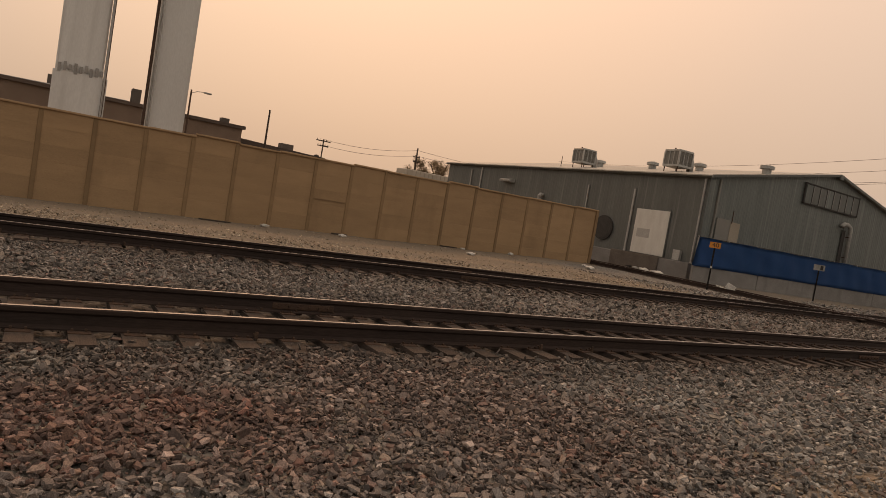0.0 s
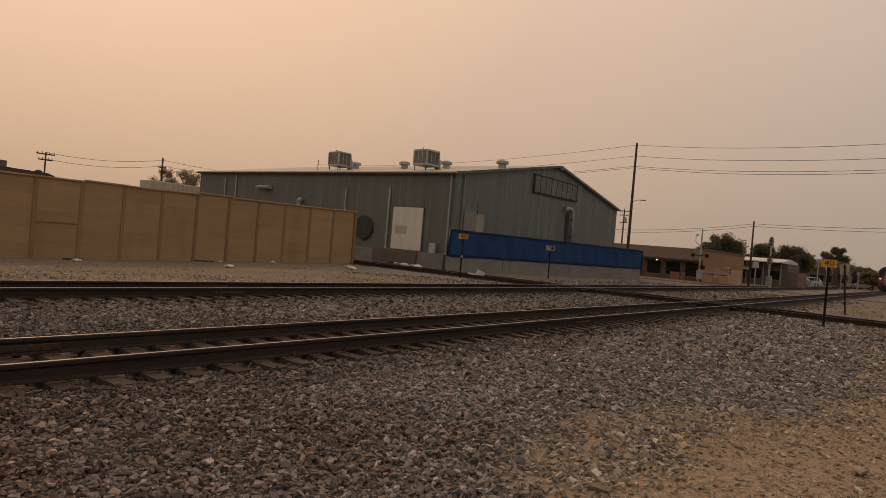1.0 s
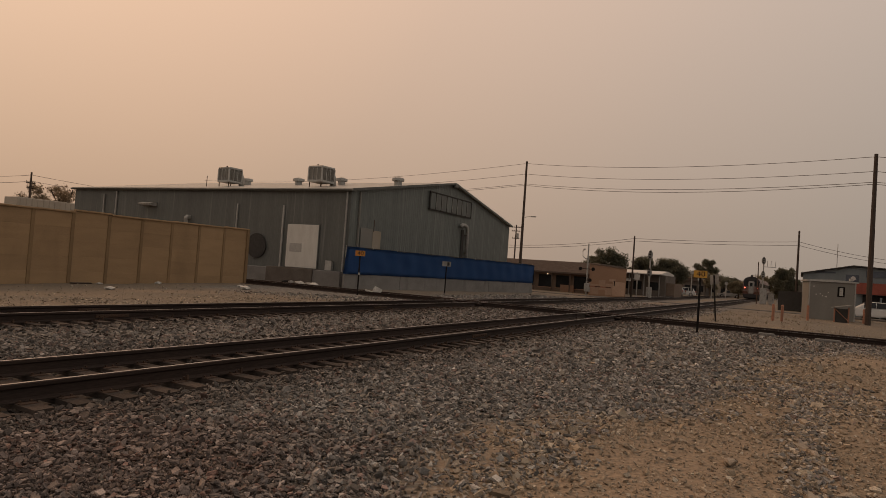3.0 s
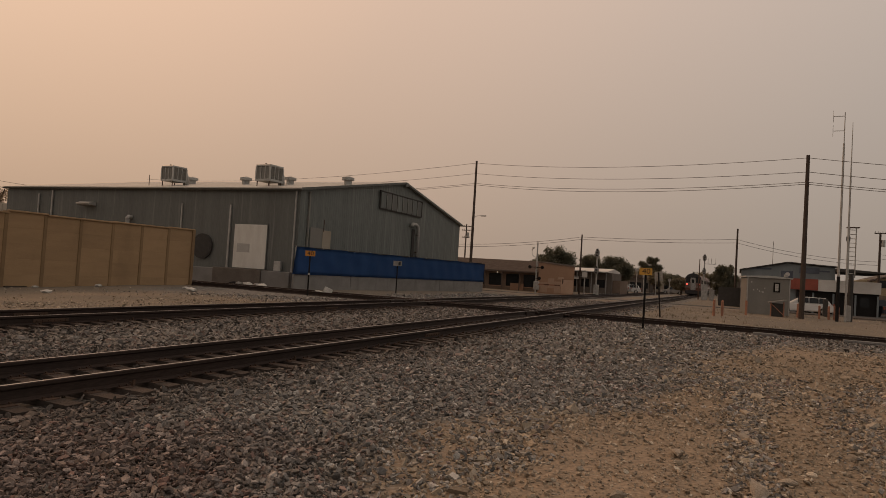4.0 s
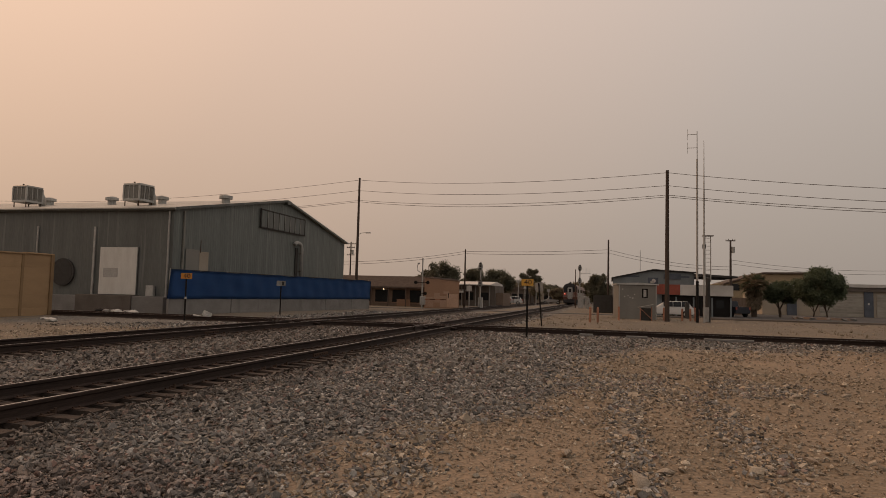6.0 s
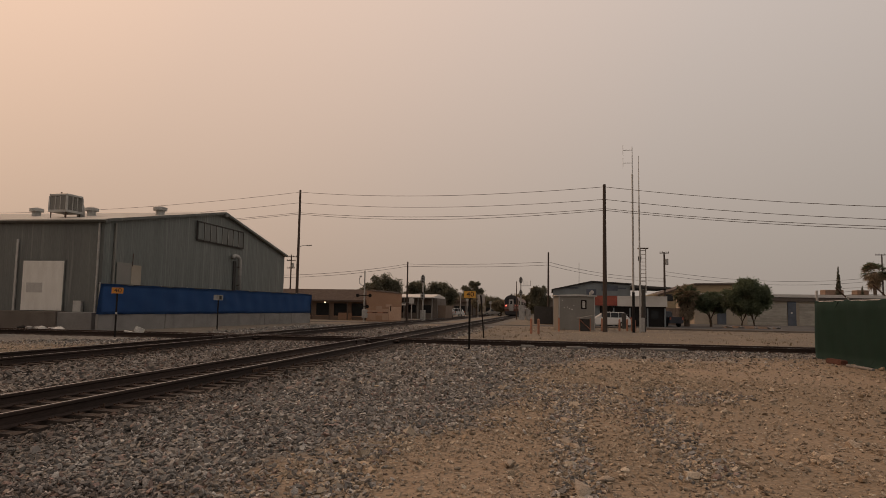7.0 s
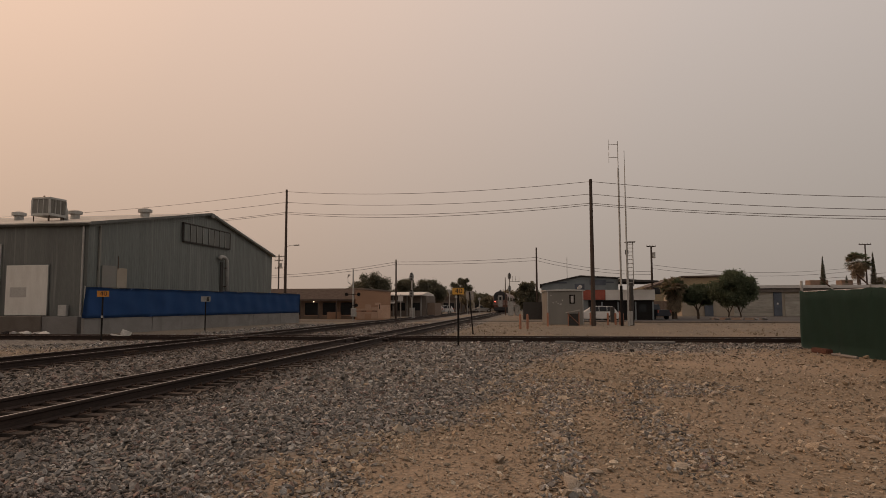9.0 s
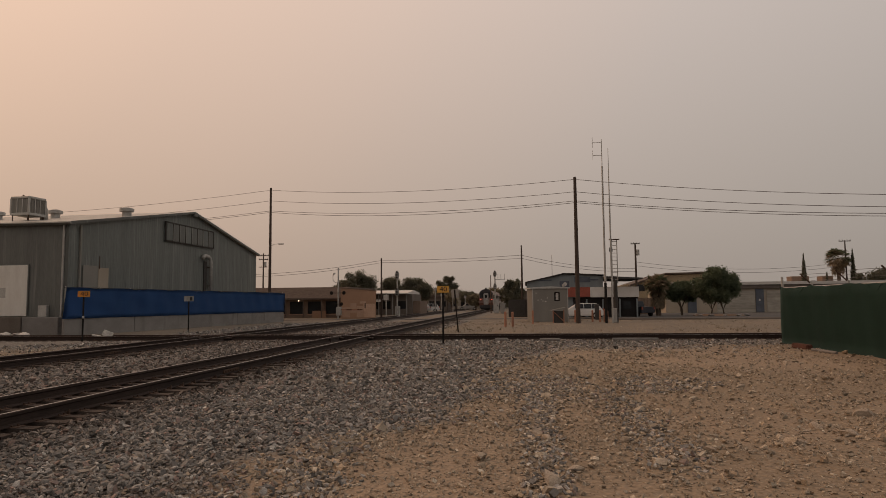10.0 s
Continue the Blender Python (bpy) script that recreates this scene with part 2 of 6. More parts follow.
M_GREEN = mat("dark_green_windscreen", (0.017, 0.052, 0.038), rough=0.8, alt=(0.012, 0.038, 0.028), scale=1.1, fine=80, grain=0.15, bump=0.25, depth=0.004)
M_BLACK = mat("black_steel", (0.017, 0.015, 0.014), rough=0.85, scale=6, fine=50, spec=0.2)
M_FAN = mat("dull_dark_steel", (0.055, 0.05, 0.045), rough=0.85, alt=(0.04, 0.036, 0.032), scale=3, fine=30)
M_PALELEAF = mat("pale_dusty_leaf", (0.30, 0.235, 0.16), rough=0.8, alt=(0.22, 0.175, 0.12), scale=0.7, fine=5, island=True, shade=0.4, bump=0)
M_WOOD = mat("creosote_pole_wood", (0.075, 0.055, 0.043), rough=0.95, alt=(0.045, 0.034, 0.028), scale=3, fine=30, stretch=(8, 8, 0.4), bump=0.5)
M_WIRE = mat("weathered_cable", (0.12, 0.105, 0.095), rough=0.7, bump=0)
M_YELLOW = mat("yellow_sign_face", (0.56, 0.29, 0.04), rough=0.5, alt=(0.46, 0.23, 0.04), scale=3, fine=30, grain=0.06, bump=0)
M_INK = mat("black_sign_ink", (0.02, 0.018, 0.016), rough=0.6, bump=0)
M_SIGNBK = mat("bare_sign_aluminium", (0.34, 0.33, 0.31), rough=0.5, metal=0.4, scale=4)
M_ASPHALT = mat("asphalt", (0.085, 0.08, 0.076), rough=0.95, alt=(0.06, 0.057, 0.054), scale=0.25, fine=30, bump=0.3)
M_CABIN = mat("grey_cabin_paint", (0.215, 0.202, 0.178), rough=0.65, alt=(0.165, 0.155, 0.137), scale=1.0, fine=20, grain=0.08, bump=0.1, stretch=(1, 1, 0.4))
M_BOLLARD = mat("faded_orange_paint", (0.36, 0.165, 0.10), rough=0.8, alt=(0.25, 0.14, 0.10), scale=4, fine=30)
M_BLUEGREY = mat("blue_grey_cladding", (0.185, 0.205, 0.21), rough=0.7, alt=(0.145, 0.16, 0.165), scale=0.5, fine=8, grain=0.08, stretch=(3, 3, 0.4), bump=0.1)
M_RED = mat("red_wall_paint", (0.34, 0.09, 0.06), rough=0.8, scale=1)
M_OFFWHITE = mat("off_white_board", (0.55, 0.52, 0.48), rough=0.7, alt=(0.47, 0.43, 0.39), scale=1, fine=15, grain=0.06, bump=0.05)
M_CREAM = mat("cream_trailer_skin", (0.46, 0.40, 0.325), rough=0.7, alt=(0.38, 0.33, 0.27), scale=1, fine=15, grain=0.06, bump=0.05)
M_BROWN = mat("brown_stucco", (0.21, 0.15, 0.112), rough=0.95, alt=(0.165, 0.115, 0.085), scale=0.7, fine=25)
M_BROWNROOF = mat("brown_shingle", (0.115, 0.087, 0.07), rough=0.95, alt=(0.075, 0.052, 0.042), scale=2, fine=12, stretch=(1, 1, 3))
M_ORANGE = mat("peach_stucco", (0.37, 0.222, 0.142), rough=0.95, alt=(0.29, 0.172, 0.112), scale=0.5, fine=25, grain=0.14)
M_PEACH = mat("pale_patch_paint", (0.46, 0.305, 0.215), rough=0.95, alt=(0.40, 0.25, 0.17), scale=1)
M_BEIGE = mat("beige_stucco", (0.38, 0.325, 0.255), rough=0.95, alt=(0.31, 0.26, 0.20), scale=0.6, fine=20, grain=0.1)
M_YELLOWBLD = mat("ochre_cladding", (0.33, 0.26, 0.165), rough=0.9, alt=(0.27, 0.21, 0.135), scale=0.4, fine=10)
M_GARAGE = mat("roller_door_paint", (0.36, 0.33, 0.28), rough=0.7, scale=1, grain=0.08)
M_SLATE = mat("slate_blue_paint", (0.095, 0.107, 0.13), rough=0.8, scale=1)
M_GLASS = mat("dark_window_glass", (0.022, 0.024, 0.026), rough=0.2, scale=1, bump=0, spec=0.3)
M_CARWHITE = mat("white_car_paint", (0.62, 0.61, 0.59), rough=0.3, scale=1, grain=0.03, bump=0, alt=(0.58, 0.57, 0.55))
M_CARDARK = mat("dark_car_paint", (0.03, 0.034, 0.045), rough=0.3, scale=1, bump=0)
M_TYRE = mat("tyre_rubber", (0.02, 0.02, 0.02), rough=0.9, bump=0)
M_TRAIN = mat("grimy_train_steel", (0.215, 0.145, 0.12), rough=0.6, metal=0.2, alt=(0.16, 0.105, 0.09), scale=0.8, fine=12, grain=0.1, bump=0.05)
M_TRAINDK = mat("dark_train_gear", (0.03, 0.026, 0.026), rough=0.7, scale=2)
M_SILO = mat("white_tower_paint", (0.64, 0.63, 0.60), rough=0.7, alt=(0.56, 0.54, 0.51), scale=0.5, fine=14, grain=0.05, bump=0.05, stretch=(1, 1, 0.3))
M_BARK = mat("bark", (0.10, 0.075, 0.055), rough=0.95, scale=4, fine=25, stretch=(4, 4, 0.8), bump=0.6)
# green leaf with the bluish smoke haze put into its colour
M_LEAF = mat("hazed_green_leaf", (0.12, 0.143, 0.086), rough=0.7, alt=(0.085, 0.105, 0.06), scale=0.7, fine=5, island=True, shade=0.4, bump=0)
# leaf of the far trees, lightened in colour to imitate smoke haze
M_LEAFHAZE = mat("hazed_leaf", (0.145, 0.14, 0.098), rough=0.75, alt=(0.108, 0.105, 0.072), scale=0.5, fine=5, island=True, shade=0.4, bump=0)
M_DRYLEAF = mat("olive_dry_leaf", (0.235, 0.195, 0.125), rough=0.8, alt=(0.165, 0.14, 0.09), scale=0.7, fine=5, island=True, shade=0.4, bump=0)
M_STRAW = mat("dry_straw", (0.185, 0.145, 0.095), rough=0.9, alt=(0.13, 0.105, 0.07), scale=0.4, fine=4, island=True, shade=0.4, bump=0)


def thin_leaf(m, share):
    """Blades pass part of the light on to their other side."""
    nt = m.node_tree
    n, ln = nt.nodes, nt.links.new
    b, out = n["Principled BSDF"], n["Material Output"]
    tr, mx = n.new("ShaderNodeBsdfTranslucent"), n.new("ShaderNodeMixShader")
    ln(b.inputs["Base Color"].links[0].from_socket, tr.inputs["Color"])
    mx.inputs[0].default_value = share
    ln(b.outputs[0], mx.inputs[1])
    ln(tr.outputs[0], mx.inputs[2])
    ln(mx.outputs[0], out.inputs["Surface"])


for m_ in (M_LEAF, M_LEAFHAZE, M_DRYLEAF, M_PALELEAF):
    thin_leaf(m_, 0.55)
M_TRASH = mat("pale_litter", (0.60, 0.57, 0.52), rough=0.7, scale=5)
M_RUSTRED = mat("rusty_red_beam", (0.12, 0.05, 0.034), rough=0.85, scale=5, fine=40)
G_RED = glow("red_marker_lamp", (1.0, 0.08, 0.05), 3.5)
G_WARM = glow("warm_lamp", (1.0, 0.75, 0.5), 3.0)

streaks(M_METAL, (0.28, 0.285, 0.262), 0.6, (4.5, 4.5, 0.09))
streaks(M_METALDK, (0.27, 0.265, 0.245), 0.45, (3.5, 3.5, 0.12), lo=0.60, hi=0.72)
streaks(M_CONC, (0.11, 0.10, 0.09), 0.5, (1.2, 1.2, 0.4))
streaks(M_TAN, (0.20, 0.13, 0.07), 0.35, (0.7, 0.7, 0.35), 0.54, 0.7)
streaks(M_SILO, (0.45, 0.43, 0.40), 0.3, (1.5, 1.5, 0.06))


# ---- builders ----
def box(bm, c, s, r=None):
    m = Matrix.Translation(c) @ (r or Matrix()) @ Matrix.Diagonal((*s, 1))
    return bmesh.ops.create_cube(bm, size=1, matrix=m)["verts"]


def span(bm, a, b):
    """A box from corner a to corner b."""
    return box(bm, [(p + q) / 2 for p, q in zip(a, b)], [abs(q - p) for p, q in zip(a, b)])


def rod(bm, a, b, r0, r1=None, n=8):
    a, b = Vector(a), Vector(b)
    d = b - a
    m = Matrix.Translation((a + b) / 2) @ d.to_track_quat("Z", "Y").to_matrix().to_4x4()
    return bmesh.ops.create_cone(bm, cap_ends=True, segments=n, radius1=r0, radius2=r0 if r1 is None else r1, depth=d.length, matrix=m)["verts"]


def tube(bm, pts, r, n=4):
    """A bent tube through pts."""
    rings = []
    for i, p in enumerate(pts):
        d = (Vector(pts[min(i + 1, len(pts) - 1)]) - Vector(pts[max(i - 1, 0)])).normalized()
        q = d.to_track_quat("Z", "Y")
        rings.append([bm.verts.new(Vector(p) + q @ Vector((r * math.cos(2 * math.pi * k / n), r * math.sin(2 * math.pi * k / n), 0))) for k in range(n)])
    for a, b in zip(rings, rings[1:]):
        for k in range(n):
            bm.faces.new((a[k], a[(k + 1) % n], b[(k + 1) % n], b[k]))
    bm.faces.new(rings[0][::-1])
    bm.faces.new(rings[-1])


def prism(bm, outline, a, b, axis="x"):
    """Extrudes a closed outline (pairs) along an axis from a to b."""
    put = {"x": lambda u, v, w: (w, u, v), "y": lambda u, v, w: (u, w, v), "z": lambda u, v, w: (u, v, w)}[axis]
    f = [[bm.verts.new(put(u, v, w)) for u, v in outline] for w in (a, b)]
    n = len(outline)
    for i in range(n):
        bm.faces.new((f[0][i], f[0][(i + 1) % n], f[1][(i + 1) % n], f[1][i]))
    bm.faces.new(f[0][::-1])
    bm.faces.new(f[1])
    bmesh.ops.recalc_face_normals(bm, faces=bm.faces)


def soften(bm, w=0.02, seg=1):
    bmesh.ops.bevel(bm, geom=bm.edges[:], offset=w, segments=seg, affect="EDGES", clamp_overlap=True)


def mesh_of(name, bm, material, smooth=False):
    me = bpy.data.meshes.new(name)
    bm.to_mesh(me)
    bm.free()
    for m in material if isinstance(material, (list, tuple)) else [material]:
        me.materials.append(m)
    if smooth:
        for p in me.polygons:
            p.use_smooth = True
    return me


def part(name, bm, material, parent, label="", smooth=False):
    ob = new(name, mesh_of(name, bm, material, smooth))
    ob.parent = parent
    return tagged(ob, label)


def piece(name, me, parent, at=(0, 0, 0), rz=0.0):
    """One more object on a shared mesh, as a part."""
    ob = new(name, me)
    ob.parent = parent
    ob.location = at
    ob.rotation_euler = (0, 0, rz)
    return ob


def thing(name, label, category, group="", at=(0, 0, 0), rz=0.0, kind=""):
    ob = new(name)
    ob.location, ob.rotation_euler = at, (0, 0, radians(rz))
    ob.empty_display_size = 0.2
    return tagged(ob, label, category, group, kind)


def single(name, bm, material, label, category, group="", kind="", at=(0, 0, 0), rz=0.0, smooth=False):
    ob = new(name, mesh_of(name, bm, material, smooth))
    ob.location, ob.rotation_euler = at, (0, 0, radians(rz))
    return tagged(ob, label, category, group, kind)


def B():
    return bmesh.new()


def quick(name, verts, faces, material):
    me = bpy.data.meshes.new(name)
    me.from_pydata(verts, [], faces)
    me.materials.append(material)
    return me


# ---- ground ----
def ease(a, b, v):
    v = np.clip((v - a) / (b - a), 0, 1)
    return v * v * (3 - 2 * v)


def waves(x, y, f, s):
    """Cheap smooth noise in -1..1 on arrays."""
    r = np.random.RandomState(s)
    out = 0
    for k in range(7):
        a, q = r.uniform(0, 2 * np.pi), r.uniform(0.6, 1.8) * f
        out = out + np.sin(q * (x * np.cos(a) + y * np.sin(a)) + r.uniform(0, 6.28) + 1.3 * np.sin(0.5 * q * (y * np.cos(a) - x * np.sin(a)) + k))
    return out / 4.0


NEAR_Y, FAR_Y, CROSS_X = 7.88, 15.2, 32.45


def edge_y(x):
    """Where the ballast beside the near track gives way to dirt."""
    return np.interp(x, [-6, 3.6, 4.6, 6.4, 8.0, 9.5, 14.0, 19.0, 26.0], [1.0, 1.3, 2.6, 3.0, 2.5, 1.3, 0.6, 0.4, -1.8])


def gravel(x, y):
    """1 on ballast, 0 on bare dirt."""
    n = 0.45 * waves(x, y, 2.2, 3) + 0.25 * waves(x, y, 7.0, 4)
    g = ease(-1.5, 0.8, y - edge_y(x) + n * 1.0)
    g = g * (1 - ease(16.6, 17.8, y + 0.5 * n))
    beds = np.maximum(1 - ease(2.2, 3.4, np.abs(y - NEAR_Y) + 0.5 * n), 1 - ease(2.2, 3.4, np.abs(y - FAR_Y) + 0.5 * n))
    between = ease(NEAR_Y - 3.2, NEAR_Y - 1.6, y + 0.6 * n) * (1 - ease(20, 24, y + n)) * (1 - ease(58, 66, x))
    g = np.maximum(g, between * (x > 33))
    g = g * np.maximum(1 - ease(34, 37, x + 0.8 * n), np.maximum(beds, 0.85 * between))
    cross = (0.7 * ease(21.5, 28.0, x + 1.5 * n) + 0.3 * ease(27.5, 29.4, x + 0.6 * n)) * (1 - 0.6 * (1 - ease(-9, -6, y)) * (x < 28)) * (1 - ease(35.2, 36.6, x + 0.5 * n)) * ease(-60, -50, y) * (1 - ease(29, 31, y))
    return np.clip(np.maximum(g, cross), 0, 1)


def rubble(x, y):
    """Stony strips and patches trodden into the dirt."""
    n = 0.45 * waves(x, y, 2.2, 3) + 0.25 * waves(x, y, 7.0, 4)
    spill = ease(-0.1, 0.9, waves(x, y, 0.9, 5) + 0.6 * n) * (0.25 + 0.75 * ease(-6.5, -2.5, y)) * ease(-14, -8, y) * (1 - ease(1.5, 3.5, y)) * ease(6, 12, x)
    strip = np.exp(-((y + 0.7 + 0.12 * n) / 0.26) ** 2) * ease(4, 6, x) * (1 - ease(12, 15, x))
    belt = np.exp(-((x - 14.0 + 0.8 * n) / 1.7) ** 2 - ((y + 0.6) / 1.0) ** 2)
    tongue = np.exp(-((y - 1.72 + 0.25 * n) / 0.36) ** 2) * ease(4, 5.2, x) * (1 - ease(10, 13, x))
    side = np.exp(-((y + 2.1 + 0.3 * n) / 0.45) ** 2) * ease(6, 7.5, x) * (1 - ease(11, 14, x))
    return np.clip(np.maximum(np.maximum(np.maximum(spill * 0.8, strip), belt), np.maximum(tongue, side * 0.7)) + 0.13 + 0.3 * ease(-4, 0.5, y) * ease(9, 13, x), 0, 1) * (1 - 0.8 * gravel(x, y)) * (y < 5) * (x < 31)


def height(x, y):
    z = 0.05 * (1 - ease(2.5, 5.5, y)) * (1 - ease(18, 30, x))
    z = z - 0.05 * np.exp(-((y - NEAR_Y) / 1.45) ** 6) - 0.05 * np.exp(-((y - FAR_Y) / 1.45) ** 6)
    z = z - 0.0165 * np.clip(31.4 - x, 0, 45) * ease(18, 30, y)
    for c in (-4.9, -6.8, -8.7):  # wheel ruts
        d = y - 0.2 * x - c + 0.12 * waves(x, y, 0.6, 41)
        z = z + (0.022 * np.exp(-((np.abs(d) - 0.36) / 0.14) ** 2) - 0.035 * np.exp(-(d / 0.2) ** 2)) * ease(5, 8, x) * (1 - ease(22, 27, x)) * (1 - ease(-2.2, -1.2, y))
    near = (1 - ease(40, 60, np.hypot(x, y)))
    rough = 1 - np.maximum(np.maximum(np.exp(-((y - NEAR_Y) / 1.3) ** 4), np.exp(-((y - FAR_Y) / 1.3) ** 4)), np.exp(-((x - CROSS_X) / 1.3) ** 4))
    return z + near * rough * (0.018 * waves(x, y, 1.1, 8) + 0.010 * waves(x, y, 4.0, 9)) - 0.02


xs = np.concatenate([[-3000, -800, -200, -60, -25, -14], np.arange(-8, 40, 0.2), np.arange(40, 112, 2.0), [120, 150, 200, 300, 600, 3000]])
ys = np.concatenate([[-3000, -600, -150, -80, -50, -30], np.arange(-20, 35, 0.22), [36, 40, 50, 60, 80, 120, 200, 600, 3000]])
gx, gy = np.meshgrid(xs, ys, indexing="ij")
gz = height(gx, gy)
nx, ny = gx.shape
idx = np.arange(nx * ny).reshape(nx, ny)
quads = np.stack([idx[:-1, :-1], idx[1:, :-1], idx[1:, 1:], idx[:-1, 1:]], -1).reshape(-1, 4)


def big_mesh(name, verts, faces, material):
    """A mesh from arrays: verts (n, 3), faces (m, k)."""
    me = bpy.data.meshes.new(name)
    me.vertices.add(len(verts))
    me.vertices.foreach_set("co", np.ascontiguousarray(verts, dtype=np.float32).ravel())
    k = faces.shape[1]
    me.loops.add(faces.size)
    me.loops.foreach_set("vertex_index", np.ascontiguousarray(faces, dtype=np.int32).ravel())
    me.polygons.add(len(faces))
    me.polygons.foreach_set("loop_start", np.arange(0, faces.size, k, dtype=np.int32))
    me.update(calc_edges=True)
    me.materials.append(material)
    me.shade_flat()
    return me


def ground_mat():
    m = mat("dirt_and_ballast", (0.278, 0.208, 0.142), rough=0.95, alt=(0.208, 0.16, 0.112), scale=0.55, fine=22, grain=0.28, bump=0.6, depth=0.02)
    nt = m.node_tree
    n, ln = nt.nodes, nt.links.new
    tone = [q for q in n if q.bl_idname == "ShaderNodeMix"][0]
    small = [q for q in n if q.bl_idname == "ShaderNodeTexNoise"][1]
    sc = [q for q in n if q.bl_idname == "ShaderNodeVectorMath" and q.operation == "SCALE"][0]
    dry = n.new("ShaderNodeTexNoise")
    dry.inputs["Scale"].default_value, dry.inputs["Detail"].default_value = 0.09, 7
    tc0 = n.new("ShaderNodeTexCoord")
    ln(tc0.outputs["Object"], dry.inputs["Vector"])
    dr = n.new("ShaderNodeMapRange")
    dr.inputs["From Min"].default_value, dr.inputs["From Max"].default_value, dr.inputs["To Max"].default_value = 0.42, 0.62, 0.75
    ln(dry.outputs["Fac"], dr.inputs["Value"])
    grass = n.new("ShaderNodeMix")
    grass.data_type = "RGBA"
    ln(dr.outputs[0], grass.inputs[0])
    ln(tone.outputs[2], grass.inputs[6])
    grass.inputs[7].default_value = (0.19, 0.145, 0.095, 1)
    soil, soil_at = n.new("ShaderNodeMix"), n.new("ShaderNodeAttribute")
    soil.data_type, soil_at.attribute_name = "RGBA", "drab"
    ln(soil_at.outputs["Fac"], soil.inputs[0])
    ln(grass.outputs[2], soil.inputs[6])
    soil.inputs[7].default_value = (0.152, 0.128, 0.097, 1)
    at, tc = n.new("ShaderNodeAttribute"), n.new("ShaderNodeTexCoord")
    at.attribute_name = "gravel"
    vor = n.new("ShaderNodeTexVoronoi")
    vor.inputs["Scale"].default_value = 14
    ln(tc.outputs["Object"], vor.inputs["Vector"])
    ramp = n.new("ShaderNodeValToRGB")
    ramp.color_ramp.elements[0].color, ramp.color_ramp.elements[1].color = (0.06, 0.056, 0.05, 1), (0.23, 0.218, 0.194, 1)
    sepc = n.new("ShaderNodeSeparateColor")
    ln(vor.outputs["Color"], sepc.inputs[0])
    ln(sepc.outputs[0], ramp.inputs["Fac"])
    add = n.new("ShaderNodeMath")
    add.operation = "ADD"
    jit = n.new("ShaderNodeMapRange")
    jit.inputs["To Min"].default_value, jit.inputs["To Max"].default_value = -0.45, 0.45
    ln(small.outputs["Fac"], jit.inputs["Value"])
    ln(jit.outputs[0], add.inputs[0])
    ln(at.outputs["Fac"], add.inputs[1])
    sharp = n.new("ShaderNodeMapRange")
    sharp.inputs["From Min"].default_value, sharp.inputs["From Max"].default_value = 0.25, 0.75
    ln(add.outputs[0], sharp.inputs["Value"])
    mx = n.new("ShaderNodeMix")
    mx.data_type = "RGBA"
    ln(sharp.outputs[0], mx.inputs[0])
    ln(soil.outputs[2], mx.inputs[6])
    ln(ramp.outputs["Color"], mx.inputs[7])
    ln(mx.outputs[2], sc.inputs[0])
    bmp = [q for q in n if q.bl_idname == "ShaderNodeBump"][0]
    b2 = n.new("ShaderNodeBump")
    b2.inputs["Strength"].default_value, b2.inputs["Distance"].default_value = 0.7, 0.03
    ln(vor.outputs["Distance"], b2.inputs["Height"])
    b2.invert = True
    ln(bmp.outputs[0], b2.inputs["Normal"])
    ln(b2.outputs[0], n["Principled BSDF"].inputs["Normal"])
    return m


M_GROUND = ground_mat()
for ty in (7.88, 15.2):  # oily dark bed under the rails, their shade painted in with it
    for m_ in (M_GROUND, M_BALLAST):
        grime_and_shade(m_, ty, 2.0, (0.40, 0.35, 0.32), 0.9)
g_me = big_mesh("ground", np.stack([gx, gy, gz], -1).reshape(-1, 3), quads, M_GROUND)
attr = g_me.attributes.new("gravel", "FLOAT", "POINT")
attr.data.foreach_set("value", gravel(gx, gy).astype(np.float32).ravel())
# packed grey-brown soil beyond the tracks
drab = np.maximum(ease(16.3, 17.6, gy + 0.8 * waves(gx, gy, 0.8, 17)) * (1 - 0.2 * ease(21, 25, gy + 1.5 * waves(gx, gy, 0.5, 31))), ease(33.5, 36, gx)) * (0.85 + 0.3 * waves(gx, gy, 0.7, 18))
g_me.attributes.new("drab", "FLOAT", "POINT").data.foreach_set("value", np.clip(drab, 0, 1).astype(np.float32).ravel())
for p in g_me.polygons:
    p.use_smooth = True
tagged(new("ground", g_me), "tan dirt and grey ballast ground, bare and stony", "ground", kind="structure")

# asphalt yard beyond the crossing and the cross street, with a raised kerb
bm = B()
span(bm, (65.4, -90, -0.10), (99.0, -9.5, 0.012))
single("road", bm, M_ASPHALT, "worn grey asphalt yard behind a low kerb", "road", kind="structure")
bm = B()
span(bm, (70.5, -9.3, -0.10), (73.8, 60, 0.012))
single("road", bm, M_ASPHALT, "worn asphalt cross street over the tracks", "road", kind="structure")
bm = B()
span(bm, (65.1, -90, -0.1), (65.4, -9.5, 0.14))
soften(bm, 0.02)
single("kerb", bm, M_CONCDK, "low dark concrete kerb along the asphalt yard", "kerb", kind="structure")

# ---- tracks ----
RAIL_Z = 0.005
PROFILE = [(-0.075, 0), (0.075, 0), (0.075, 0.012), (0.013, 0.036), (0.009, 0.12), (0.036, 0.142), (0.036, 0.172), (0.024, 0.184), (-0.024, 0.184), (-0.036, 0.172), (-0.036, 0.142), (-0.009, 0.12), (-0.013, 0.036), (-0.075, 0.012)]


